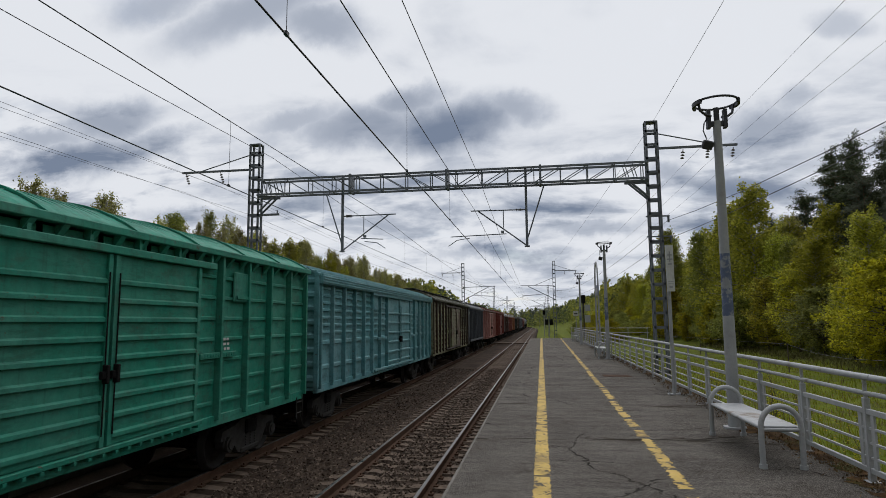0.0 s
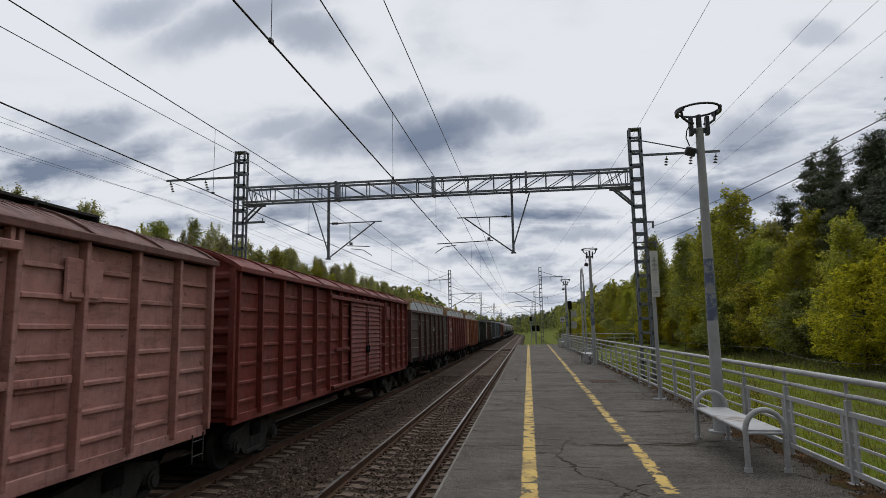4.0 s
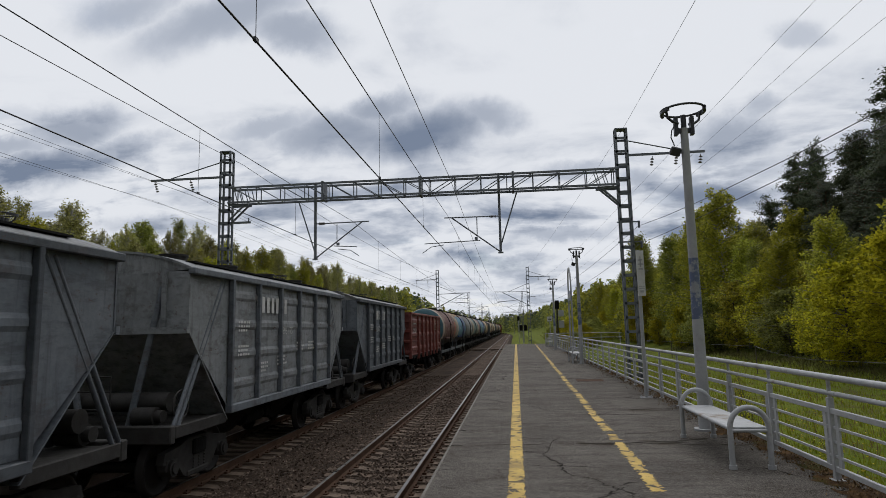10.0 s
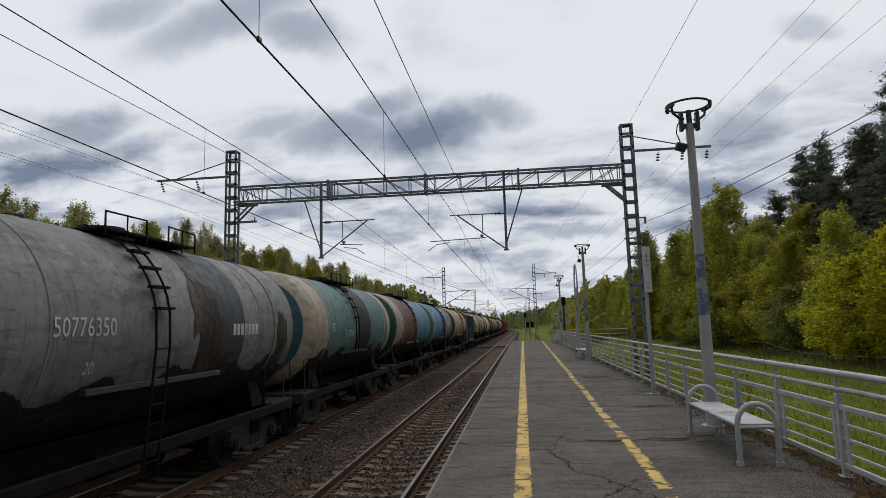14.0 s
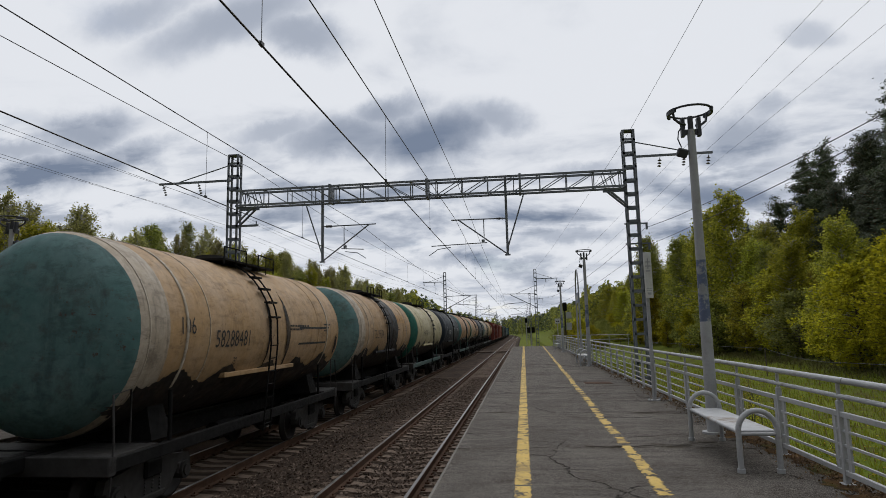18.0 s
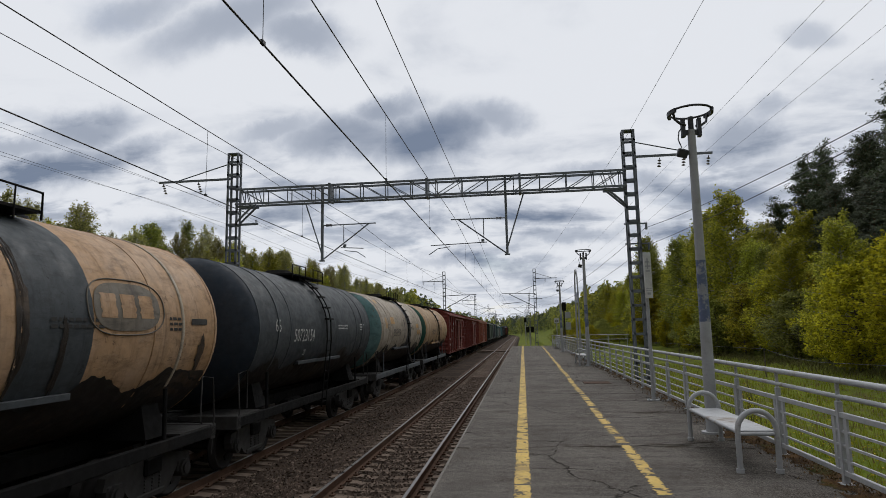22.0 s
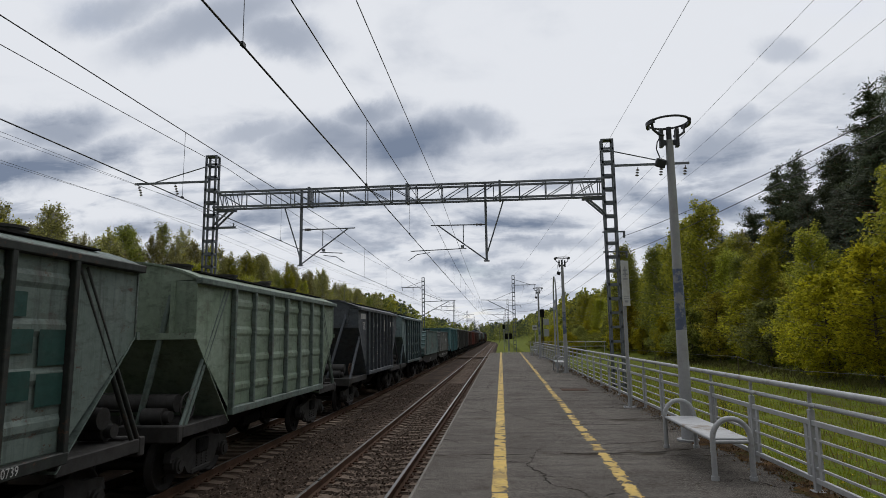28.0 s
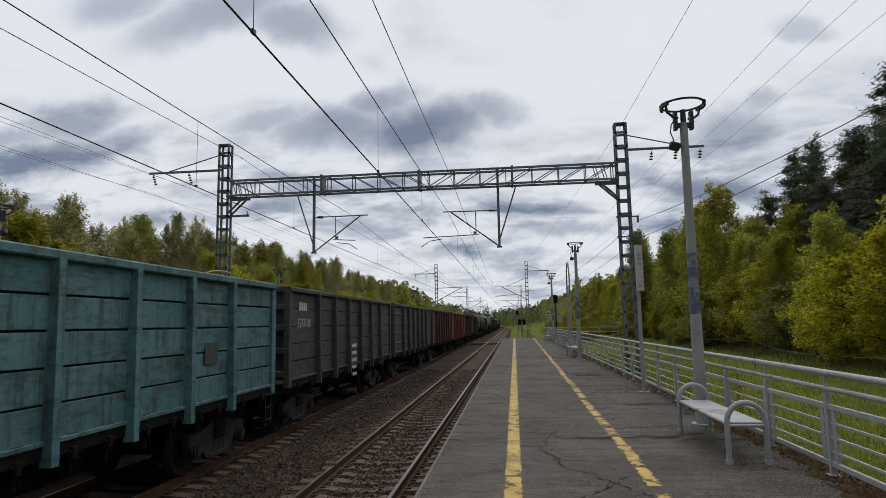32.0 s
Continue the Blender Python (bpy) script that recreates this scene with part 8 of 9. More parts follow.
T_SAND = paint("sand_tank_paint", (0.385, 0.232, 0.118), 0.40, (0.05, 0.028, 0.018), dirt=(0.105, 0.062, 0.034))
T_PALE = paint("dirty_white_tank_paint", (0.375, 0.310, 0.230), 0.45, (0.08, 0.06, 0.045), dirt=(0.12, 0.095, 0.07))
T_GREY = paint("grey_tank_paint", (0.176, 0.176, 0.171), 0.55, (0.05, 0.04, 0.035), dirt=(0.055, 0.050, 0.045))
T_DKGREY = paint("dark_grey_tank_paint", (0.046, 0.053, 0.058), 0.5, (0.02, 0.02, 0.02))
T_SPILL_SHADE = paint("oily_spill_and_shade", (0.030, 0.022, 0.016), 0.6, (0.07, 0.045, 0.03), second=(0.075, 0.052, 0.034), second_at=(0.52, 0.60))
# dark coat for the tank bellies: oil and soot plus painted shade
T_GRIME_SHADE = paint("oil_soot_and_shade", (0.020, 0.016, 0.013), 0.6, (0.050, 0.030, 0.020), second=(0.052, 0.038, 0.026), second_at=(0.56, 0.64))
T_BLACK = paint("bitumen_black_stain", (0.014, 0.014, 0.014), 0.3, (0.05, 0.045, 0.04))
T_NAVY = paint("navy_black_tank_paint", (0.012, 0.019, 0.029), 0.4, (0.03, 0.03, 0.03))
T_BROWN = paint("red_brown_tank_paint", (0.125, 0.045, 0.035), 0.5)
T_BLUE = paint("sky_blue_tank_paint", (0.076, 0.215, 0.296), 0.4)
T_ROYAL = paint("royal_blue_tank_paint", (0.020, 0.052, 0.206), 0.3)
T_PETROL = paint("petrol_tank_paint", (0.035, 0.105, 0.129), 0.4)
T_TEAL = paint("teal_tank_paint", (0.082, 0.168, 0.160), 0.5)
T_GREEN = paint("bottle_green_end_paint", (0.012, 0.066, 0.043), 0.3)
T_GREEN2 = paint("bright_green_end_paint", (0.012, 0.117, 0.082), 0.2)
T_FRAME_W = paint("chipped_white_frame_paint", (0.085, 0.098, 0.108), 0.8)
T_FRAME_T = paint("teal_frame_paint", (0.047, 0.094, 0.086), 0.6)
M_WRAP = material("white_plastic_wrap", (0.56, 0.60, 0.63), 0.4, vary=0.06, big=0.8, small=5, bump=0.25, bump_scale=6)
M_TIMBER = material("raw_timber", (0.42, 0.29, 0.16), 0.8, vary=0.2, big=1.5, small=18, bump=0.25, bump_scale=30)


def number(made, body, y, z, size, mat=None):
    decal(made[0], body, y, z, size, mat or M_TEXT, made[1], "wagon_number")


def stain(made, y, z, ry, rz, rng, name="spill_stain"):
    """A spill or drip, low down also painted belly shade, with a ragged outline, lying on the tank's skin."""
    n, rings = 22, (0.0, 0.4, 0.75, 1.0)
    ragged = [rng.uniform(0.6, 1.15) for _ in range(n)]
    vs = []
    for r in rings:
        for i in range(n):
            t = 2 * math.pi * i / n
            zz = min(max(z + rz * r * ragged[i] * math.sin(t), 1.55), 4.25)
            vs.append((made[1](zz) + 0.008, y + ry * r * ragged[i] * math.cos(t), zz))
    fs = [(a * n + i, a * n + (i + 1) % n, (a + 1) * n + (i + 1) % n, (a + 1) * n + i) for a in range(3) for i in range(n)]
    part(name, Shape().add(vs, fs), T_SPILL_SHADE, made[0], "dark ragged spill stain, low ones also painted belly shade")


def ragged_patch(made, y0, y1, z0, z1, mat, rng, name="paint_patch", label="", lift=0.007, rag=0.05):
    """A patch of paint with uneven side edges that follows the side's curve."""
    n, vs = 12, []
    for i in range(n + 1):
        z = lerp(z0, z1, i / n)
        vs += [(made[1](z) + lift, y0 + rng.uniform(-rag, rag), z), (made[1](z) + lift, y1 + rng.uniform(-rag, rag), z)]
    part(name, Shape().add(vs, [(2 * i, 2 * i + 1, 2 * i + 3, 2 * i + 2) for i in range(n)]), mat, made[0], label)


def oval_mark(made, y, z, ry, rz, mat, lift=0.007):
    """A plain oval on a tank's side, with a thin ring round it."""
    n = 40
    ring = [(2 * math.pi * i / n) for i in range(n)]
    shape = [(abs(math.cos(t)) ** 0.6 * (1 if math.cos(t) > 0 else -1), abs(math.sin(t)) ** 0.8 * (1 if math.sin(t) > 0 else -1)) for t in ring]
    vs = [(made[1](z + k * rz * q) + lift, y + k * ry * p_, z + k * rz * q) for k in (0.0, 0.3, 0.6, 0.86) for p_, q in shape]
    part("logo_disc", Shape().add(vs, [(a * n + i, a * n + (i + 1) % n, (a + 1) * n + (i + 1) % n, (a + 1) * n + i) for a in range(3) for i in range(n)]), mat, made[0], "faded grey oval mark")
    part("logo_ring", Shape().pipe([(made[1](z + rz * q) + 0.004, y + ry * p_, z + rz * q) for p_, q in shape], 0.010, 5, True), mat, made[0], "thin oval ring")


# three boxcars
L = 17.0
g = place(boxcar("emerald green boxcar with a ribbed roof and ridged sides", L, P_GREEN, P_GREEN_ROOF, 1.15, 4.3, 0.25, 16, gussets=True), 14.6, L)
small_print(g[0], 4.0, 2.5, 3, 0.5, M_TEXT, g[1], RNG)
L = 17.0
g = place(boxcar("pale teal boxcar with a ribbed roof and ridged sides", L, P_TEAL, P_TEAL, 0.95, 4.0, 0.36, 16, style="louvred", rise=0.42, ribs_along=True), 31.6, L)
small_print(g[0], 5.2, 2.6, 2, 0.4, M_TEXT, g[1], RNG)
L = 16.6
g = place(boxcar("faded olive boxcar with peeling paint and rust stains", L, P_OLIVE, P_OLIVE_ROOF, 0.83, 4.3, 0.24, 14, True, stake_mat=P_RUSTDARK, door_mat=P_OLIVE_DOOR, style="lapped", gussets=True), 48.2, L)
L = 14.0
g = place(hopper("graphite grey covered hopper with a rounded roof", L, P_BLACK, P_BLACK, 11, 3.98, 0.62, long=True, frame=P_HOPDARK), 62.2, L)
number(g, "957", -5.18, 3.40, 0.36)
number(g, "25", -4.08, 3.40, 0.36)
number(g, "57", -3.02, 3.40, 0.36)
blocks(g[0], -6.05, 3.42, 3, 0.24, M_TEXT, g[1])
number(g, "20", -2.95, 2.72, 0.22)
for y, z in ((-5.15, 3.0), (-4.05, 3.0), (-3.0, 3.0), (-5.15, 2.4), (-4.05, 2.4), (-3.0, 2.5), (0.15, 2.9), (3.4, 2.9), (-1.9, 1.85), (-0.85, 1.85), (-5.1, 1.75), (4.4, 2.6)):
    small_print(g[0], y, z, 3, 0.5, M_TEXT, g[1], RNG)
patch(g[0], 2.25, 3.50, 3.30, 3.88, M_TEXT, g[1], "white sticker with red numbers", "sticker")
for a in (2.32, 2.58, 2.95, 3.22):
    patch(g[0], a, a + 0.20, 3.56, 3.84, M_TEXT_RED, lambda z: 1.466, "", "sticker_print")
L = 16.2
g = place(boxcar("faded rose boxcar with an open brakeman's platform", L, P_PINK, P_PINK_ROOF, 0.9, 4.0, 0.15, 13, True, platform=True, doors=3), 78.4, L)
number(g, "5205 4160", -4.75, 2.72, 0.36)
number(g, "20", -3.35, 2.28, 0.2)
for y, z in ((-6.0, 2.9), (-5.0, 2.35), (-6.0, 2.15), (-2.2, 2.2), (-4.8, 3.2)):
    small_print(g[0], y, z, 2, 0.6, M_TEXT, g[1], RNG)
patch(g[0], -5.05, -4.4, 1.45, 1.8, P_BROWN, g[1], "dark stencil panel", "stencil_panel")
L = 18.0
g = place(boxcar("brick red boxcar with ridged sides and louvred doors", L, P_RED, P_RED, 1.2, 4.0, 0.15, 15), 96.4, L)
# three loaded gondolas
L = 14.8
g = place(gondola("dirty brown gondola loaded with white wrapped pallets under timber beams", L, P_BROWN, stake_mat=P_MAROON, load=(M_WRAP, M_TIMBER)), 111.55, L)
number(g, "61983235", 0.3, 2.7, 0.36)
small_print(g[0], -0.9, 2.75, 1, 0.5, M_TEXT, g[1], RNG)
small_print(g[0], 2.6, 2.85, 3, 0.6, M_TEXT, g[1], RNG)
blocks(g[0], -4.6, 3.05, 2, 0.2, M_TEXT, g[1])
L = 13.9
g = place(gondola("rust red gondola loaded with white wrapped pallets under timber beams", L, P_REDGON, load=(M_WRAP, M_TIMBER)), 125.4, L)
number(g, "60943081", -5.9, 2.62, 0.38)
blocks(g[0], -5.8, 3.15, 2, 0.2, M_TEXT, g[1])
small_print(g[0], -5.5, 2.2, 2, 1.0, M_TEXT, g[1], RNG)
L = 13.7
g = place(gondola("orange-brown gondola loaded with white wrapped pallets under timber beams", L, P_ORANGE, load=(M_WRAP, M_TIMBER)), 139.0, L)
number(g, "63171268", -5.9, 2.55, 0.36)
number(g, "64/6C", -5.5, 3.22, 0.22)
for y, z in ((-5.9, 2.2), (-5.9, 1.85), (-2.6, 2.6), (0.6, 2.2), (3.4, 3.1)):
    small_print(g[0], y, z, 2, 0.8, M_TEXT, g[1], RNG)
blocks(g[0], 3.3, 2.95, 3, 0.26, M_TEXT, g[1])
patch(g[0], -2.2, -1.6, 1.95, 2.35, P_DARKGON, g[1], "grey primer patch", "primer_patch")
# empty gondolas
L = 14.0
g = place(gondola("soot-stained green gondola with bright repainted patches", L, P_DKGREEN, ridge=False, stake_mat=P_SOOT), 152.95, L)
P_PATCH = paint("fresh_green_patch_paint", (0.039, 0.136, 0.094), 0.3)
for a, b, c, d in ((-6.2, -4.35, 2.20, 2.62), (-4.05, -2.55, 2.20, 2.62), (-4.05, -2.55, 2.67, 2.92), (-2.4, -0.95, 2.68, 2.95), (-0.70, 0.72, 2.70, 3.05), (-0.70, 0.72, 2.18, 2.56), (-0.70, 0.72, 3.16, 3.30), (-3.1, -2.75, 1.75, 2.05), (-5.6, -5.2, 1.6, 1.95), (-2.3, -1.9, 1.75, 2.0)):
    patch(g[0], a, b, c, d, P_PATCH, g[1], "fresh green paint patch", "paint_patch")
number(g, "55115067", -4.0, 2.42, 0.37)
number(g, "20", -3.05, 1.82, 0.2)
number(g, "70т  77", -1.9, 2.75, 0.2)
L = 13.8
g = place(gondola("dusty grey gondola with worn paint and dark stakes", L, P_GREYGON, 3.88, stake_mat=P_BROWN, embossed=True), 166.6, L)
# cement hoppers
L = 11.6
g = place(hopper("blue-grey cement hopper with an arched roof", L, P_HOPGREY, P_ROOFGREY, frame=P_HOPDARK), 178.2, L)
AKK = [g]
number(g, "305 520", -1.9, 2.75, 0.30)
number(g, "20", -0.8, 2.42, 0.18)
L = 11.6
g = place(hopper("pale grey cement hopper with pressed side panels", L, P_HOPLIGHT, P_HOPLIGHT, 6, hatches="round", frame=P_HOPGREY), 189.8, L)
AKK.append(g)
number(g, "5896 175", -0.6, 2.75, 0.26)
L = 11.8
g = place(hopper("slate grey cement hopper with an arched roof", L, P_HOPGREY, P_ROOFGREY, frame=P_HOPDARK), 201.6, L)
AKK.append(g)
number(g, "9305 549", -2.0, 2.75, 0.32)
number(g, "20", -0.9, 2.42, 0.18)
for g in AKK:
    blocks(g[0], -2.0, 3.25, 7, 0.36, M_TEXT, g[1], "brand_bars", 0.45)
    for y, z in ((-2.9, 3.0), (-2.9, 2.5), (-1.9, 2.1), (-0.8, 2.2), (0.5, 2.5), (1.4, 2.5)):
        small_print(g[0], y, z, 3, 0.55, M_TEXT, g[1], RNG)
L = 14.0
g = place(gondola("rust red gondola with pressed side panels", L, P_REDGON, 3.77, embossed=True), 215.85, L)
number(g, "52335551", -5.9, 2.62, 0.36)
blocks(g[0], -5.7, 3.12, 6, 0.22, M_TEXT, g[1])
s = Shape()
s.pipe([(1.515, 3.65 + 0.40 * math.cos(t), 3.13 + 0.36 * math.sin(t)) for t in [0.6 + 4.6 * i / 24 for i in range(25)]], 0.020, 5)
part("logo_ring", s, M_TEXT_FADED, g[0], "faded broken ring mark")
for z, n in ((3.10, 7), (2.90, 8)):
    blocks(g[0], 3.75, z, n, 0.15, M_TEXT_FADED, lambda q: 1.525)
# first string of tanks
L = 11.9
g = place(tank("red-brown tank wagon with a petrol blue end and white rim", L, [(0.06, T_PALE), (1, T_BROWN)], T_PETROL, T_PALE, T_FRAME_W, ladder_at=-0.56), 228.25, L)
number(g, "57398661", -1.9, 2.72, 0.34)
number(g, "92", -3.9, 2.3, 0.30)
number(g, "20", -1.7, 2.30, 0.24)
s = Shape()
s.pipe([(g[1](3.2 + 0.42 * math.sin(t)) + 0.004, 3.4 + 0.5 * math.cos(t), 3.2 + 0.42 * math.sin(t)) for t in [2 * math.pi * i / 28 for i in range(28)]], 0.010, 5, True)
part("logo_ring", s, M_TEXT_FADED, g[0], "white oval mark")
blocks(g[0], 3.1, 3.08, 2, 0.22, M_TEXT_FADED, g[1])
small_print(g[0], 2.6, 2.6, 4, 0.9, M_TEXT_FADED, g[1], RNG)
ragged_patch(g, 3.75, 4.85, 1.75, 3.45, P_REDORANGE, RNG, "repainted_panel", "orange-red repainted panel with peeling paint")
decal(g[0], "БЕНЗИН", 3.86, 3.06, 0.25, M_TEXT_FADED, lambda z: g[1](z) + 0.006, "lettering", 0.75)
decal(g[0], "НЕФТЬ", 3.86, 2.72, 0.25, M_TEXT_FADED, lambda z: g[1](z) + 0.006, "lettering", 0.75)
for y, z, dy, dz in ((4.2, 2.15, 0.14, 0.12), (4.45, 1.95, 0.2, 0.06), (3.95, 1.9, 0.12, 0.05)):
    ragged_patch(g, y - dy, y + dy, z - dz, z + dz, M_TEXT_FADED, RNG, "peeled_spot", "bare pale spot", 0.011, 0.06)
L = 12.0
g = place(tank("sky blue tank wagon with white band and royal blue panel", L, [(0.10, T_PALE), (0.50, T_BLUE), (0.30, T_ROYAL), (0.07, T_BLUE)], T_PETROL, T_PALE, T_FRAME_W, rim=5, ladder_at=0.24), 240.0, L)
number(g, "51742658", -2.6, 2.72, 0.36)
number(g, "66", -3.7, 2.2, 0.34)
number(g, "27", -2.2, 2.42, 0.2)
shell_band(g[0], g[2] + 0.9, g[3] - 0.1, 1.60, 2.90, 120, 50, 3.0, T_SAND, "faded_top", "sun-bleached beige paint along the top", random.Random(9))
patch(g[0], -0.75, -0.25, 2.85, 3.2, T_ROYAL, lambda z: g[1](z) + 0.004, "royal blue patch", "paint_patch")
patch(g[0], 3.9, 4.5, 2.1, 2.4, P_ORANGE, g[1], "orange rust patch", "rust_patch")
L = 11.9
g = place(tank("grey tank wagon streaked with black spill stains", L, [(0.55, T_GREY), (0.18, T_DKGREY), (0.27, T_GREY)]), 252.2, L)
number(g, "50776350", -2.95, 2.80, 0.36)
number(g, "20", -2.3, 2.3, 0.24)
blocks(g[0], 1.7, 2.75, 7, 0.22, M_TEXT, g[1])
for y, z, ry, rz in ((0.9, 2.7, 0.45, 1.1), (0.5, 3.3, 0.3, 0.7), (1.4, 2.0, 0.6, 0.4), (4.2, 2.6, 0.35, 0.9), (3.9, 1.8, 0.9, 0.22), (-2.5, 1.75, 0.9, 0.14)):
    stain(g, y, z, ry, rz, RNG)
L = 11.6
g = place(tank("teal tank wagon with a white band and a black spill stain", L, [(0.12, T_PALE), (0.33, T_TEAL), (0.20, T_BLACK), (0.30, T_TEAL), (0.05, T_PALE)], T_PETROL, T_PALE, rim=5), 263.4, L)
number(g, "51770490", -1.9, 2.55, 0.34)
number(g, "85", -3.3, 2.75, 0.36)
L = 12.0
g = place(tank("sky blue tank wagon with a dark end and rust stains", L, [(0.14, T_PALE), (0.4, T_BROWN), (0.46, T_BLUE)], T_GREEN, T_PALE), 275.0, L)
L = 12.0
g = place(tank("pale grey tank wagon with a bright blue panel", L, [(0.35, T_BLUE), (0.25, T_ROYAL), (0.40, T_GREY)], T_TEAL, T_PALE), 287.0, L)
blocks(g[0], 2.0, 2.8, 3, 0.42, M_TEXT, g[1])
patch(g[0], 4.0, 4.5, 1.9, 2.25, M_TEXT_RED, g[1], "orange-red warning diamond", "warning_sign")
L = 12.0
g = place(tank("cream tank wagon with a bottle green end and white rim", L, [(0.05, T_PALE), (1, T_CREAM)], T_GREEN, T_PALE, ladder_at=0.77), 299.7, L)
number(g, "73007965", -1.1, 2.62, 0.34, M_TEXT_DARK)
number(g, "90", -3.3, 3.0, 0.32, M_TEXT_DARK)
number(g, "20", -0.5, 2.28, 0.2, M_TEXT_DARK)
# heavy spills; the wide low ones also paint shade onto the belly
for y, z, ry, rz in ((0.1, 2.9, 0.16, 1.1), (0.45, 2.6, 0.12, 1.2), (-0.2, 2.2, 0.3, 0.5), (4.2, 2.0, 0.9, 0.34), (2.7, 1.85, 0.8, 0.25), (1.3, 1.9, 0.5, 0.3), (4.6, 2.7, 0.2, 0.4), (3.3, 2.25, 0.4, 0.2), (-2.6, 1.72, 1.4, 0.16), (-4.0, 1.8, 0.7, 0.2)):
    stain(g, y, z, ry, rz, RNG)
L = 11.6
g = place(hopper("slate grey cement hopper between tank wagons", L, P_HOPGREY, P_ROOFGREY, frame=P_HOPDARK), 311.0, L)
number(g, "305 421", -1.9, 2.75, 0.30)
blocks(g[0], -2.0, 3.25, 7, 0.36, M_TEXT, g[1], "brand_bars", 0.45)
small_print(g[0], 0.6, 2.5, 4, 0.6, M_TEXT, g[1], RNG)
# second string of tanks
BLACK_NUM = M_TEXT_DARK
TANKS = [
    ("cream tank wagon with a teal end and a dark brand panel", 323.5, 11.8, [(0.06, T_PALE), (1, T_CREAM)], T_TEAL, T_PALE, "58288481", "106", BLACK_NUM, M_STEEL_DARK),
    ("cream tank wagon with wide black spill band", 335.7, 11.7, [(0.06, T_PALE), (0.40, T_CREAM), (0.22, T_BLACK), (0.32, T_CREAM)], T_TEAL, T_PALE, "75139154", "", BLACK_NUM, M_STEEL_DARK),
    ("clean ivory tank wagon with a bright green end", 347.75, 12.1, [(0.10, T_IVORY), (1, T_IVORY)], T_GREEN2, T_GREEN2, "50167105", "90", BLACK_NUM, T_FRAME_T),
    ("navy and grey tank wagon with black spill stains", 359.5, 11.9, [(0.42, T_NAVY), (0.20, T_DKGREY), (0.38, T_DKGREY)], T_NAVY, None, "50075928", "90", M_TEXT, M_STEEL_DARK),
    ("sand-coloured tank wagon streaked with rust and a teal end", 371.5, 11.7, [(0.05, T_SAND), (0.55, T_SAND), (0.10, T_DKGREY), (0.35, T_SAND)], T_TEAL, T_TEAL, "51732196", "62", BLACK_NUM, T_FRAME_T),
    ("sand-coloured tank wagon with a green end and black stains", 383.55, 12.0, [(0.05, T_PALE), (0.50, T_SAND), (0.12, T_DKGREY), (0.33, T_SAND)], T_GREEN, T_PALE, "55055701", "106", BLACK_NUM, M_STEEL_DARK),
    ("dark grey tank wagon with a navy end and pale lettering", 395.1, 11.9, [(1, T_DKGREY)], T_NAVY, None, "50723154", "66", M_TEXT, M_STEEL_DARK),
    ("dirty white tank wagon with a teal end and spill stains", 407.05, 11.9, [(0.10, T_PALE), (0.45, T_PALE), (0.10, T_DKGREY), (0.35, T_PALE)], T_TEAL, T_PALE, "55050975", "66", BLACK_NUM, T_FRAME_W),
    ("cream tank wagon with a green emblem and soot marks", 418.85, 12.1, [(0.6, T_CREAM), (0.12, T_SAND), (0.28, T_CREAM)], T_GREEN, T_CREAM, "50429102", "", BLACK_NUM, T_FRAME_W),
]
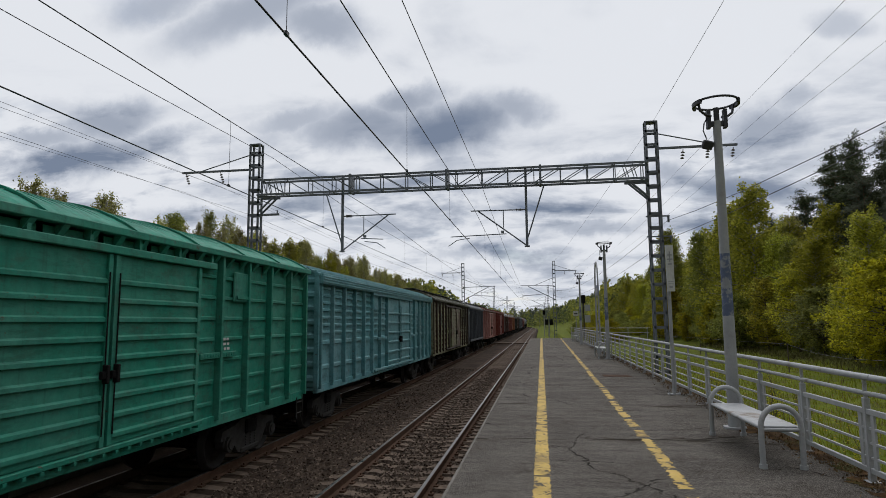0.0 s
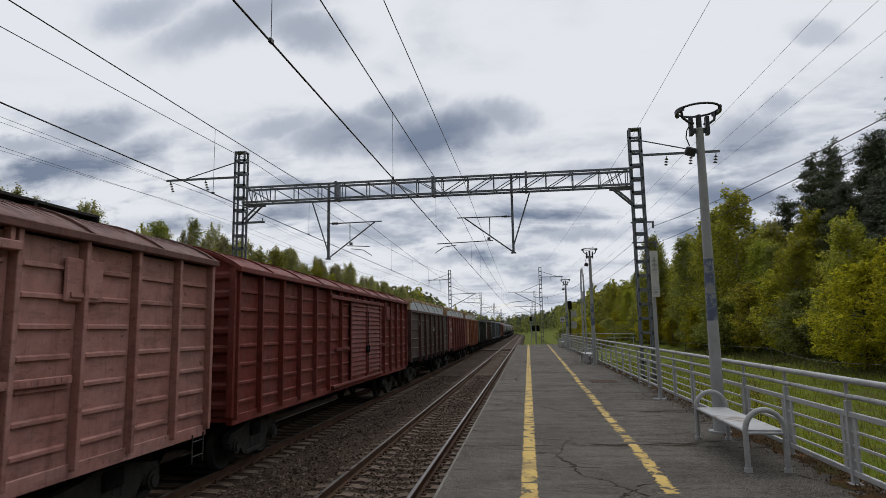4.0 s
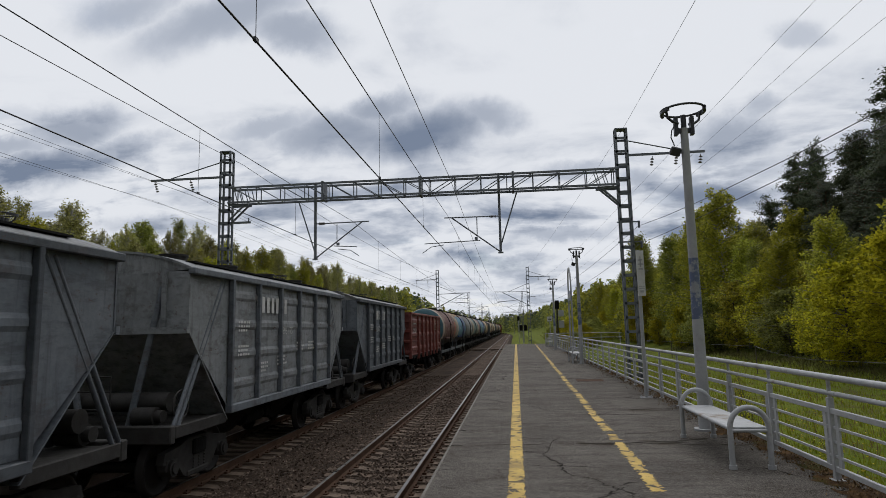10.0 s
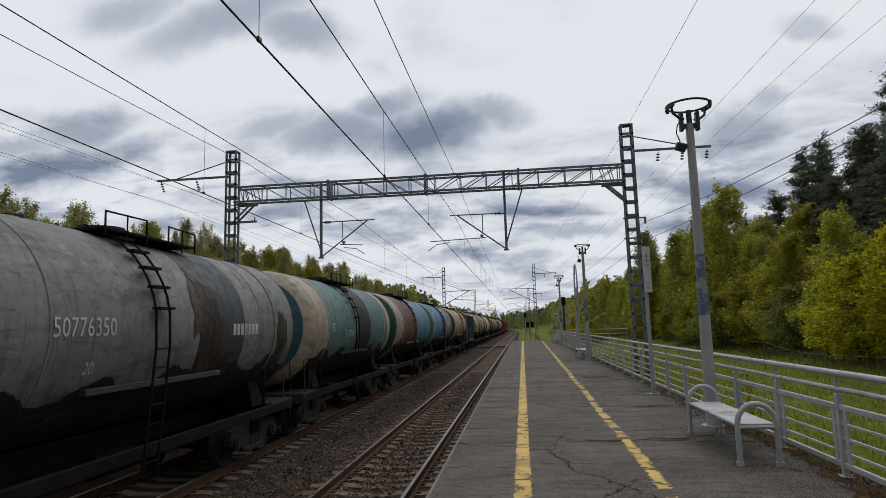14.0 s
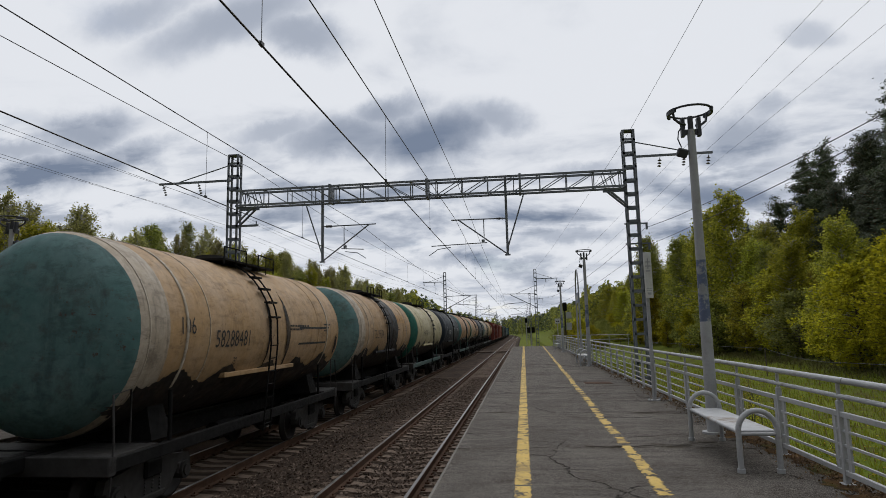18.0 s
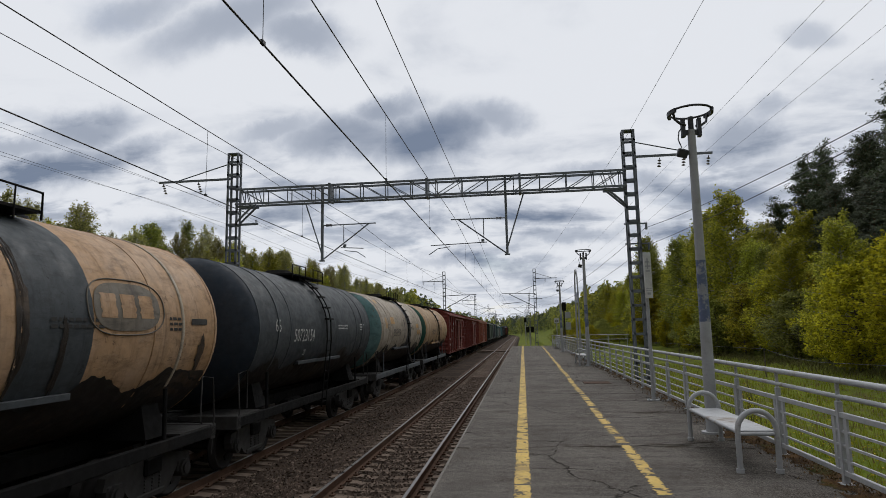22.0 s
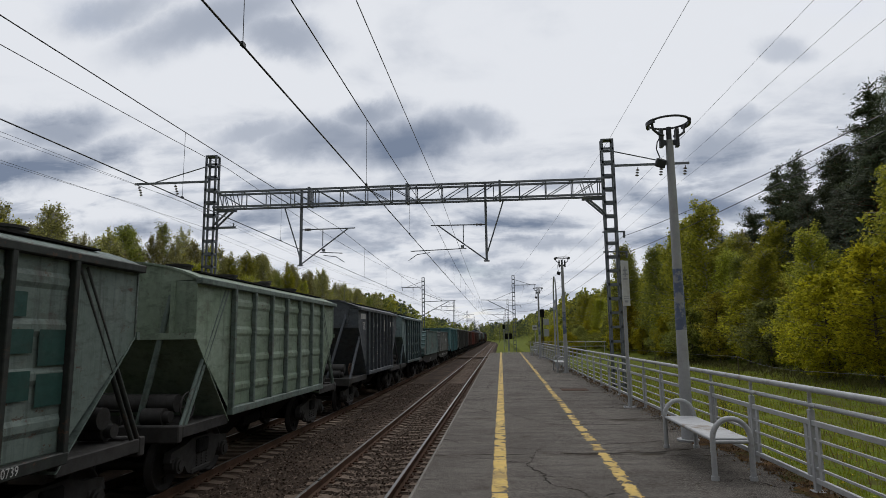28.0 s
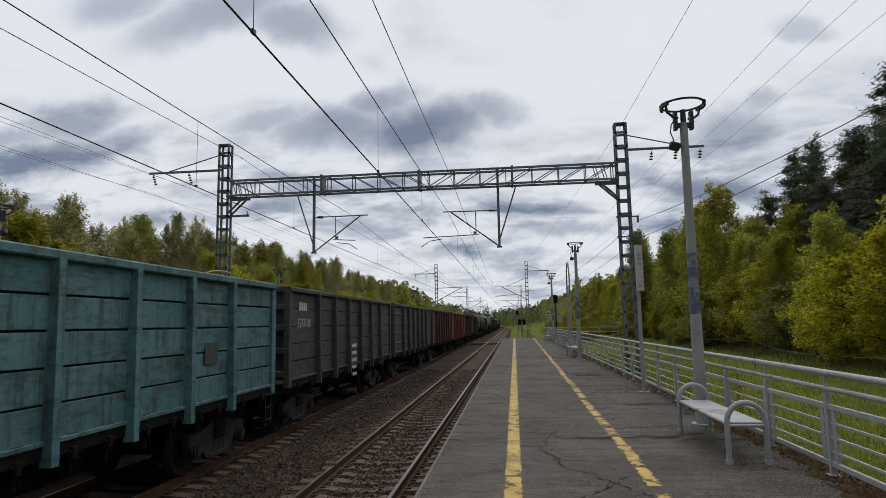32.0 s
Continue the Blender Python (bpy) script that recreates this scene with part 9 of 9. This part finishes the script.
for label, end, L, sections, cap, ring, num, mark, ink, beam in TANKS:
    g = place(tank(label, L, sections, cap, ring, beam, ladder_at={"75139154": -0.82, "51732196": -0.84, "55050975": 0.45, "50167105": 0.39, "50429102": -0.25}.get(num, -0.3)), end, L)
    if num == "55050975":
        for a, b, c, d in ((-4.40, -4.05, 2.95, 3.40), (-3.25, -2.50, 3.15, 3.45), (2.9, 3.7, 3.0, 3.2), (3.2, 4.1, 2.65, 2.9), (-4.5, -4.1, 4.0, 4.15)):
            ragged_patch(g, a, b, c, d, T_ORANGE, RNG, "paint_patch", "ochre repair patch")
    elif num == "55055701":
        oval_mark(g, 2.40, 3.22, 0.86, 0.40, T_MARK)
        for k in range(3):
            ragged_patch(g, 1.80 + 0.42 * k, 2.12 + 0.42 * k, 3.06, 3.40, T_SAND, RNG, "brand_bar", "", 0.011, 0.02)
        ragged_patch(g, 4.05, 4.55, 2.98, 3.08, M_TEXT_DARK, RNG, "stencil_bar", "", 0.008, 0.01)
    elif num == "75139154":
        blocks(g[0], 1.7, 3.25, 6, 0.36, T_ORANGE, g[1], gap=0.4)
    elif num == "58288481":
        patch(g[0], 1.5, 3.6, 2.55, 2.60, M_TEXT_DARK, lambda z: g[1](z) + 0.003, "", "stencil_bar")
        patch(g[0], 1.5, 3.6, 2.95, 3.00, M_TEXT_DARK, lambda z: g[1](z) + 0.003, "", "stencil_bar")
    number(g, num, -2.75, 2.60, 0.46, ink)
    number(g, "20", -1.9, 2.24, 0.22, ink)
    if mark:
        number(g, mark, -3.95, 2.85, 0.42, ink)
    small_print(g[0], 3.4, 3.05, 3, 0.5, ink, g[1], RNG)
    small_print(g[0], 0.9, 3.0, 2, 1.3, ink, g[1], RNG)
    if cap not in (T_NAVY, T_GREEN2):
        # spills and drips; the wide ones near z = 1.7 also darken the belly as shade
        for y, z, ry, rz in ((0.75, 3.1, 0.10, 0.95), (1.0, 2.5, 0.07, 0.8), (-0.3, 2.9, 0.06, 0.8), (3.9, 1.95, 0.75, 0.30), (2.9, 1.8, 0.5, 0.2), (-4.3, 1.75, 0.6, 0.16), (4.5, 2.5, 0.10, 0.35), (-1.5, 1.7, 1.1, 0.16), (1.4, 1.7, 0.9, 0.18), (-3.2, 1.7, 0.9, 0.15)):
            stain(g, y + RNG.uniform(-0.3, 0.3), z, ry * RNG.uniform(0.7, 1.4), rz * RNG.uniform(0.7, 1.15), RNG)
# red boxcars
L = 16.2
g = place(boxcar("dark red boxcar with a ribbed roof and white stencils", L, P_RED, P_RED, 0.9, 4.0, 0.30, 11, True), 435.2, L)
number(g, "2880 2668", -5.9, 2.72, 0.34)
number(g, "21", -5.3, 2.25, 0.2)
for y, z in ((-7.0, 2.2), (-7.0, 1.7), (-4.5, 3.1), (-6.6, 3.4)):
    small_print(g[0], y, z, 2, 0.6, M_TEXT, g[1], RNG)
blocks(g[0], -4.4, 3.3, 3, 0.2, M_TEXT, g[1])
patch(g[0], -5.9, -5.3, 1.4, 1.75, M_STEEL_GREY, g[1], "dark stencil panel", "stencil_panel")
L = 18.2
g = place(boxcar("dark red boxcar with louvred doors", L, P_RED, P_RED, 1.0, 4.0, 0.15, 15), 453.3, L)
L = 18.8
P_TERRA = paint("terracotta_wagon_paint", (0.289, 0.088, 0.048), 0.3)
g = place(boxcar("terracotta boxcar with ridged sides and white stencils", L, P_TERRA, P_TERRA, 0.50, 4.5, 0.22, 14, pitch=0.27, rise=0.44, ribs_along=True), 472.0, L)
number(g, "2912 7834", -5.7, 3.15, 0.36)
decal(g[0], "29127834", 1.40, 2.30, 0.30, M_TEXT_FADED, lambda z: 1.59, "wagon_number")
number(g, "67.0т   161м³", -5.7, 3.62, 0.18)
number(g, "21", -4.0, 2.25, 0.22)
number(g, "19.04.19", -7.6, 2.55, 0.16)
number(g, "19.04.32", -7.4, 1.95, 0.16)
for y, z in ((-7.6, 2.85), (-3.2, 2.4), (-3.2, 2.0), (-3.2, 1.6), (-5.6, 2.0), (6.9, 3.1)):
    small_print(g[0], y, z, 2, 0.8, M_TEXT, g[1], RNG)
blocks(g[0], 7.35, 3.28, 3, 0.30, M_TEXT, g[1])
for z in (3.38, 3.46, 3.54):
    patch(g[0], 6.95, 7.30, z, z + 0.04, M_TEXT, g[1], "", "brand_bar")
patch(g[0], -6.3, -5.5, 1.35, 1.85, M_STEEL_DARK, g[1], "dark stencil panel", "stencil_panel")
patch(g[0], 7.6, 8.0, 1.75, 2.0, M_TEXT, g[1], "white notice plate", "notice_plate")
# green and dark hoppers
L = 11.6
g = place(hopper("grey-green cement hopper with dark green patches", L, P_HOPGREEN, P_HOPGREEN, 7, hatches="round", frame=P_SOOT), 483.4, L)
P_PATCH2 = paint("dark_green_touch_up", (0.016, 0.058, 0.047), 0.2)
for a, b, c, d in ((-2.9, -2.5, 3.0, 3.4), (-2.0, -1.6, 2.75, 3.1), (-1.1, -0.6, 3.0, 3.3), (0.0, 0.8, 3.0, 3.4), (-2.0, -1.4, 1.8, 2.2), (1.2, 1.8, 3.1, 3.3), (-0.9, -0.5, 2.0, 2.3), (2.12, 2.48, 3.1, 3.4), (2.2, 2.62, 2.66, 2.95), (2.2, 2.62, 2.1, 2.45), (2.72, 3.18, 2.5, 2.95), (2.72, 3.18, 2.0, 2.4), (1.2, 1.5, 2.3, 2.6)):
    patch(g[0], a, b, c, d, P_PATCH2, g[1], "dark green touch-up paint", "paint_patch")
number(g, "7280739", -2.9, 1.5, 0.2)
decal(g[0], "7280739", 2.0, 1.27, 0.16, M_TEXT, lambda z: 1.575, "wagon_number")
L = 11.6
g = place(hopper("mint green cement hopper with a shallow roof", L, P_HOPMINT, P_HOPMINT, 7, hatches="round", frame=P_HOPGREEN), 494.9, L)
L = 12.9
g = place(hopper("slate blue hopper with white stencils and stickers", L, P_HOPDARK, P_HOPDARK, 8, 3.98, 0.36, long=True, short=True), 508.65, L)
number(g, "9740", -2.00, 3.25, 0.36)
number(g, "5294", -1.17, 3.25, 0.36)
number(g, "20", -2.65, 2.62, 0.22)
patch(g[0], -4.1, -3.2, 3.58, 3.80, M_TEXT, g[1], "white sticker", "sticker")
patch(g[0], 0.55, 1.1, 3.1, 3.65, M_TEXT, g[1], "white sticker", "sticker")
patch(g[0], 2.2, 3.6, 3.35, 3.62, M_TEXT, g[1], "white sticker", "sticker")
for y, z in ((-3.75, 3.4), (-1.95, 2.6), (-1.95, 1.9), (-1.12, 2.3), (-0.30, 2.6), (-0.28, 1.9), (0.54, 2.9), (0.54, 2.2), (1.37, 2.6), (2.2, 2.9)):
    small_print(g[0], y, z, 4, 0.5, M_TEXT, g[1], RNG)
L = 11.1
g = place(hopper("grey-petrol hopper with round roof hatches", L, P_HOPPETROL, P_HOPPETROL, 7, hatches="round", frame=P_TEALDARK), 518.95, L)
# dump cars
L = 12.0
g = place(dump_car("rusty teal dump wagon carrying a pipe section", L, P_DUMPTEAL, True), 530.9, L)
decal(g[0], "54211818", -1.0, 0.95, 0.26, M_TEXT, lambda z: 1.355, "wagon_number")
L = 11.3
g = place(dump_car("grey dump wagon with patched sides", L, P_DUMPGREY, False), 541.9, L)
for a, b, c, d in ((-4.75, -4.2, 1.5, 2.75), (-2.9, -2.2, 2.2, 2.7), (1.4, 2.6, 2.25, 2.72), (-1.2, -0.7, 2.85, 3.2)):
    patch(g[0], a, b, c, d, P_HOPLIGHT, g[1], "pale grey touch-up paint", "paint_patch")
for y, z, wd in ((-1.4, 3.05, 1.6), (-1.3, 2.55, 1.2), (0.9, 2.5, 1.0), (0.9, 2.35, 0.6), (-3.9, 1.62, 1.0), (2.9, 1.8, 1.0), (0.8, 2.0, 0.8)):
    small_print(g[0], y, z, 1, wd, M_TEXT, g[1], RNG)
for y, wd in ((-4.2, 1.6), (-1.6, 2.2), (1.2, 1.0), (2.8, 1.8)):
    small_print(g[0], y, 1.12, 2, wd, M_TEXT, lambda z: 1.352, RNG)
# gondolas at the end that is seen last
L = 13.5
g = place(gondola("chipped turquoise gondola with plain plated sides", L, P_TURQ, 3.80, 7, False), 555.4, L)
patch(g[0], 3.0, 3.5, 2.1, 2.5, P_DARKGON, g[1], "dark paint patch", "paint_patch")
L = 13.9
g = place(gondola("dark grey gondola with faded stencils", L, P_DARKGON, 3.80, 7, False), 569.3, L)
number(g, "52731001", -5.8, 2.75, 0.34)
blocks(g[0], -5.7, 3.2, 4, 0.22, M_TEXT, g[1])
for a in (1.0, 1.25, 1.5, 1.75, 2.0):
    patch(g[0], -0.3, 0.35, a, a + 0.12, M_TEXT, g[1], "", "stencil_bar")
end = 569.3
PROTOS = {}


def again(key, make, L):
    """One more wagon of a kind that is already built: a copy with its own place in the train."""
    global end
    if key not in PROTOS:
        PROTOS[key] = make()
        ob = PROTOS[key][0]
    else:
        ob = copy_thing(PROTOS[key][0], Matrix())
        for o in ob.children_recursive:
            if o.name.startswith("wheelset"):
                WHEELS[0.925 if o.matrix_basis.translation.y > 0 else -0.925].append(o)
    end += L
    WAGONS.append((ob, end - L / 2))


TAIL = ["grey", "maroon", "orange", "maroon", "dark", "tank", "tank", "dark", "tank2", "tank", "dark", "maroon", "grey", "dark", "tank", "tank2", "dark", "maroon", "grey", "dark", "tank", "dark"]
for key in TAIL:
    if key == "grey":
        again(key, lambda: gondola("grey gondola far down the train", 13.9, P_DARKGON), 13.9)
    elif key == "maroon":
        again(key, lambda: gondola("maroon gondola far down the train", 13.9, P_MAROON), 13.9)
    elif key == "orange":
        again(key, lambda: gondola("rust-brown gondola far down the train", 13.9, P_REDGON), 13.9)
    elif key == "dark":
        again(key, lambda: gondola("sooty dark gondola far down the train", 13.9, P_BROWN), 13.9)
    elif key == "tank":
        again(key, lambda: tank("dark tank wagon far down the train", 12.0, [(1, T_DKGREY)]), 12.0)
    else:
        again(key, lambda: tank("petrol tank wagon far down the train", 12.0, [(0.1, T_PALE), (1, T_PETROL)]), 12.0)


# ---- what moves ----
def on_line(y):
    """The pose of a wagon whose middle is y metres along the line from the camera."""
    if y < BEND:
        return pose(FAR, y, 0)
    return pose(FAR + bend_x(y), y, 0, 0, 0, math.degrees((y - BEND) / RADIUS))


def motions():
    for w, y in WAGONS:
        last = y - SPEED * 32.0
        steps = 2 if y < BEND else 17
        walk(w, [(32.0 * k / (steps - 1), on_line(lerp(y, last, k / (steps - 1)))) for k in range(steps)])
    per_frame = math.degrees(SPEED / FPS / 0.475)
    for dy, wheels in WHEELS.items():
        first = wheels[0]
        walk(first, [(k / FPS, pose(0, dy, 0.475, per_frame * k, 0, 0)) for k in range(int(32 * FPS) + 1)])
        turning = first.animation_data
        for ob in wheels[1:]:
            ob.rotation_mode = "QUATERNION"
            ob.animation_data_create()
            ob.animation_data.action = turning.action
            ob.animation_data.action_slot = turning.action_slot


motions()
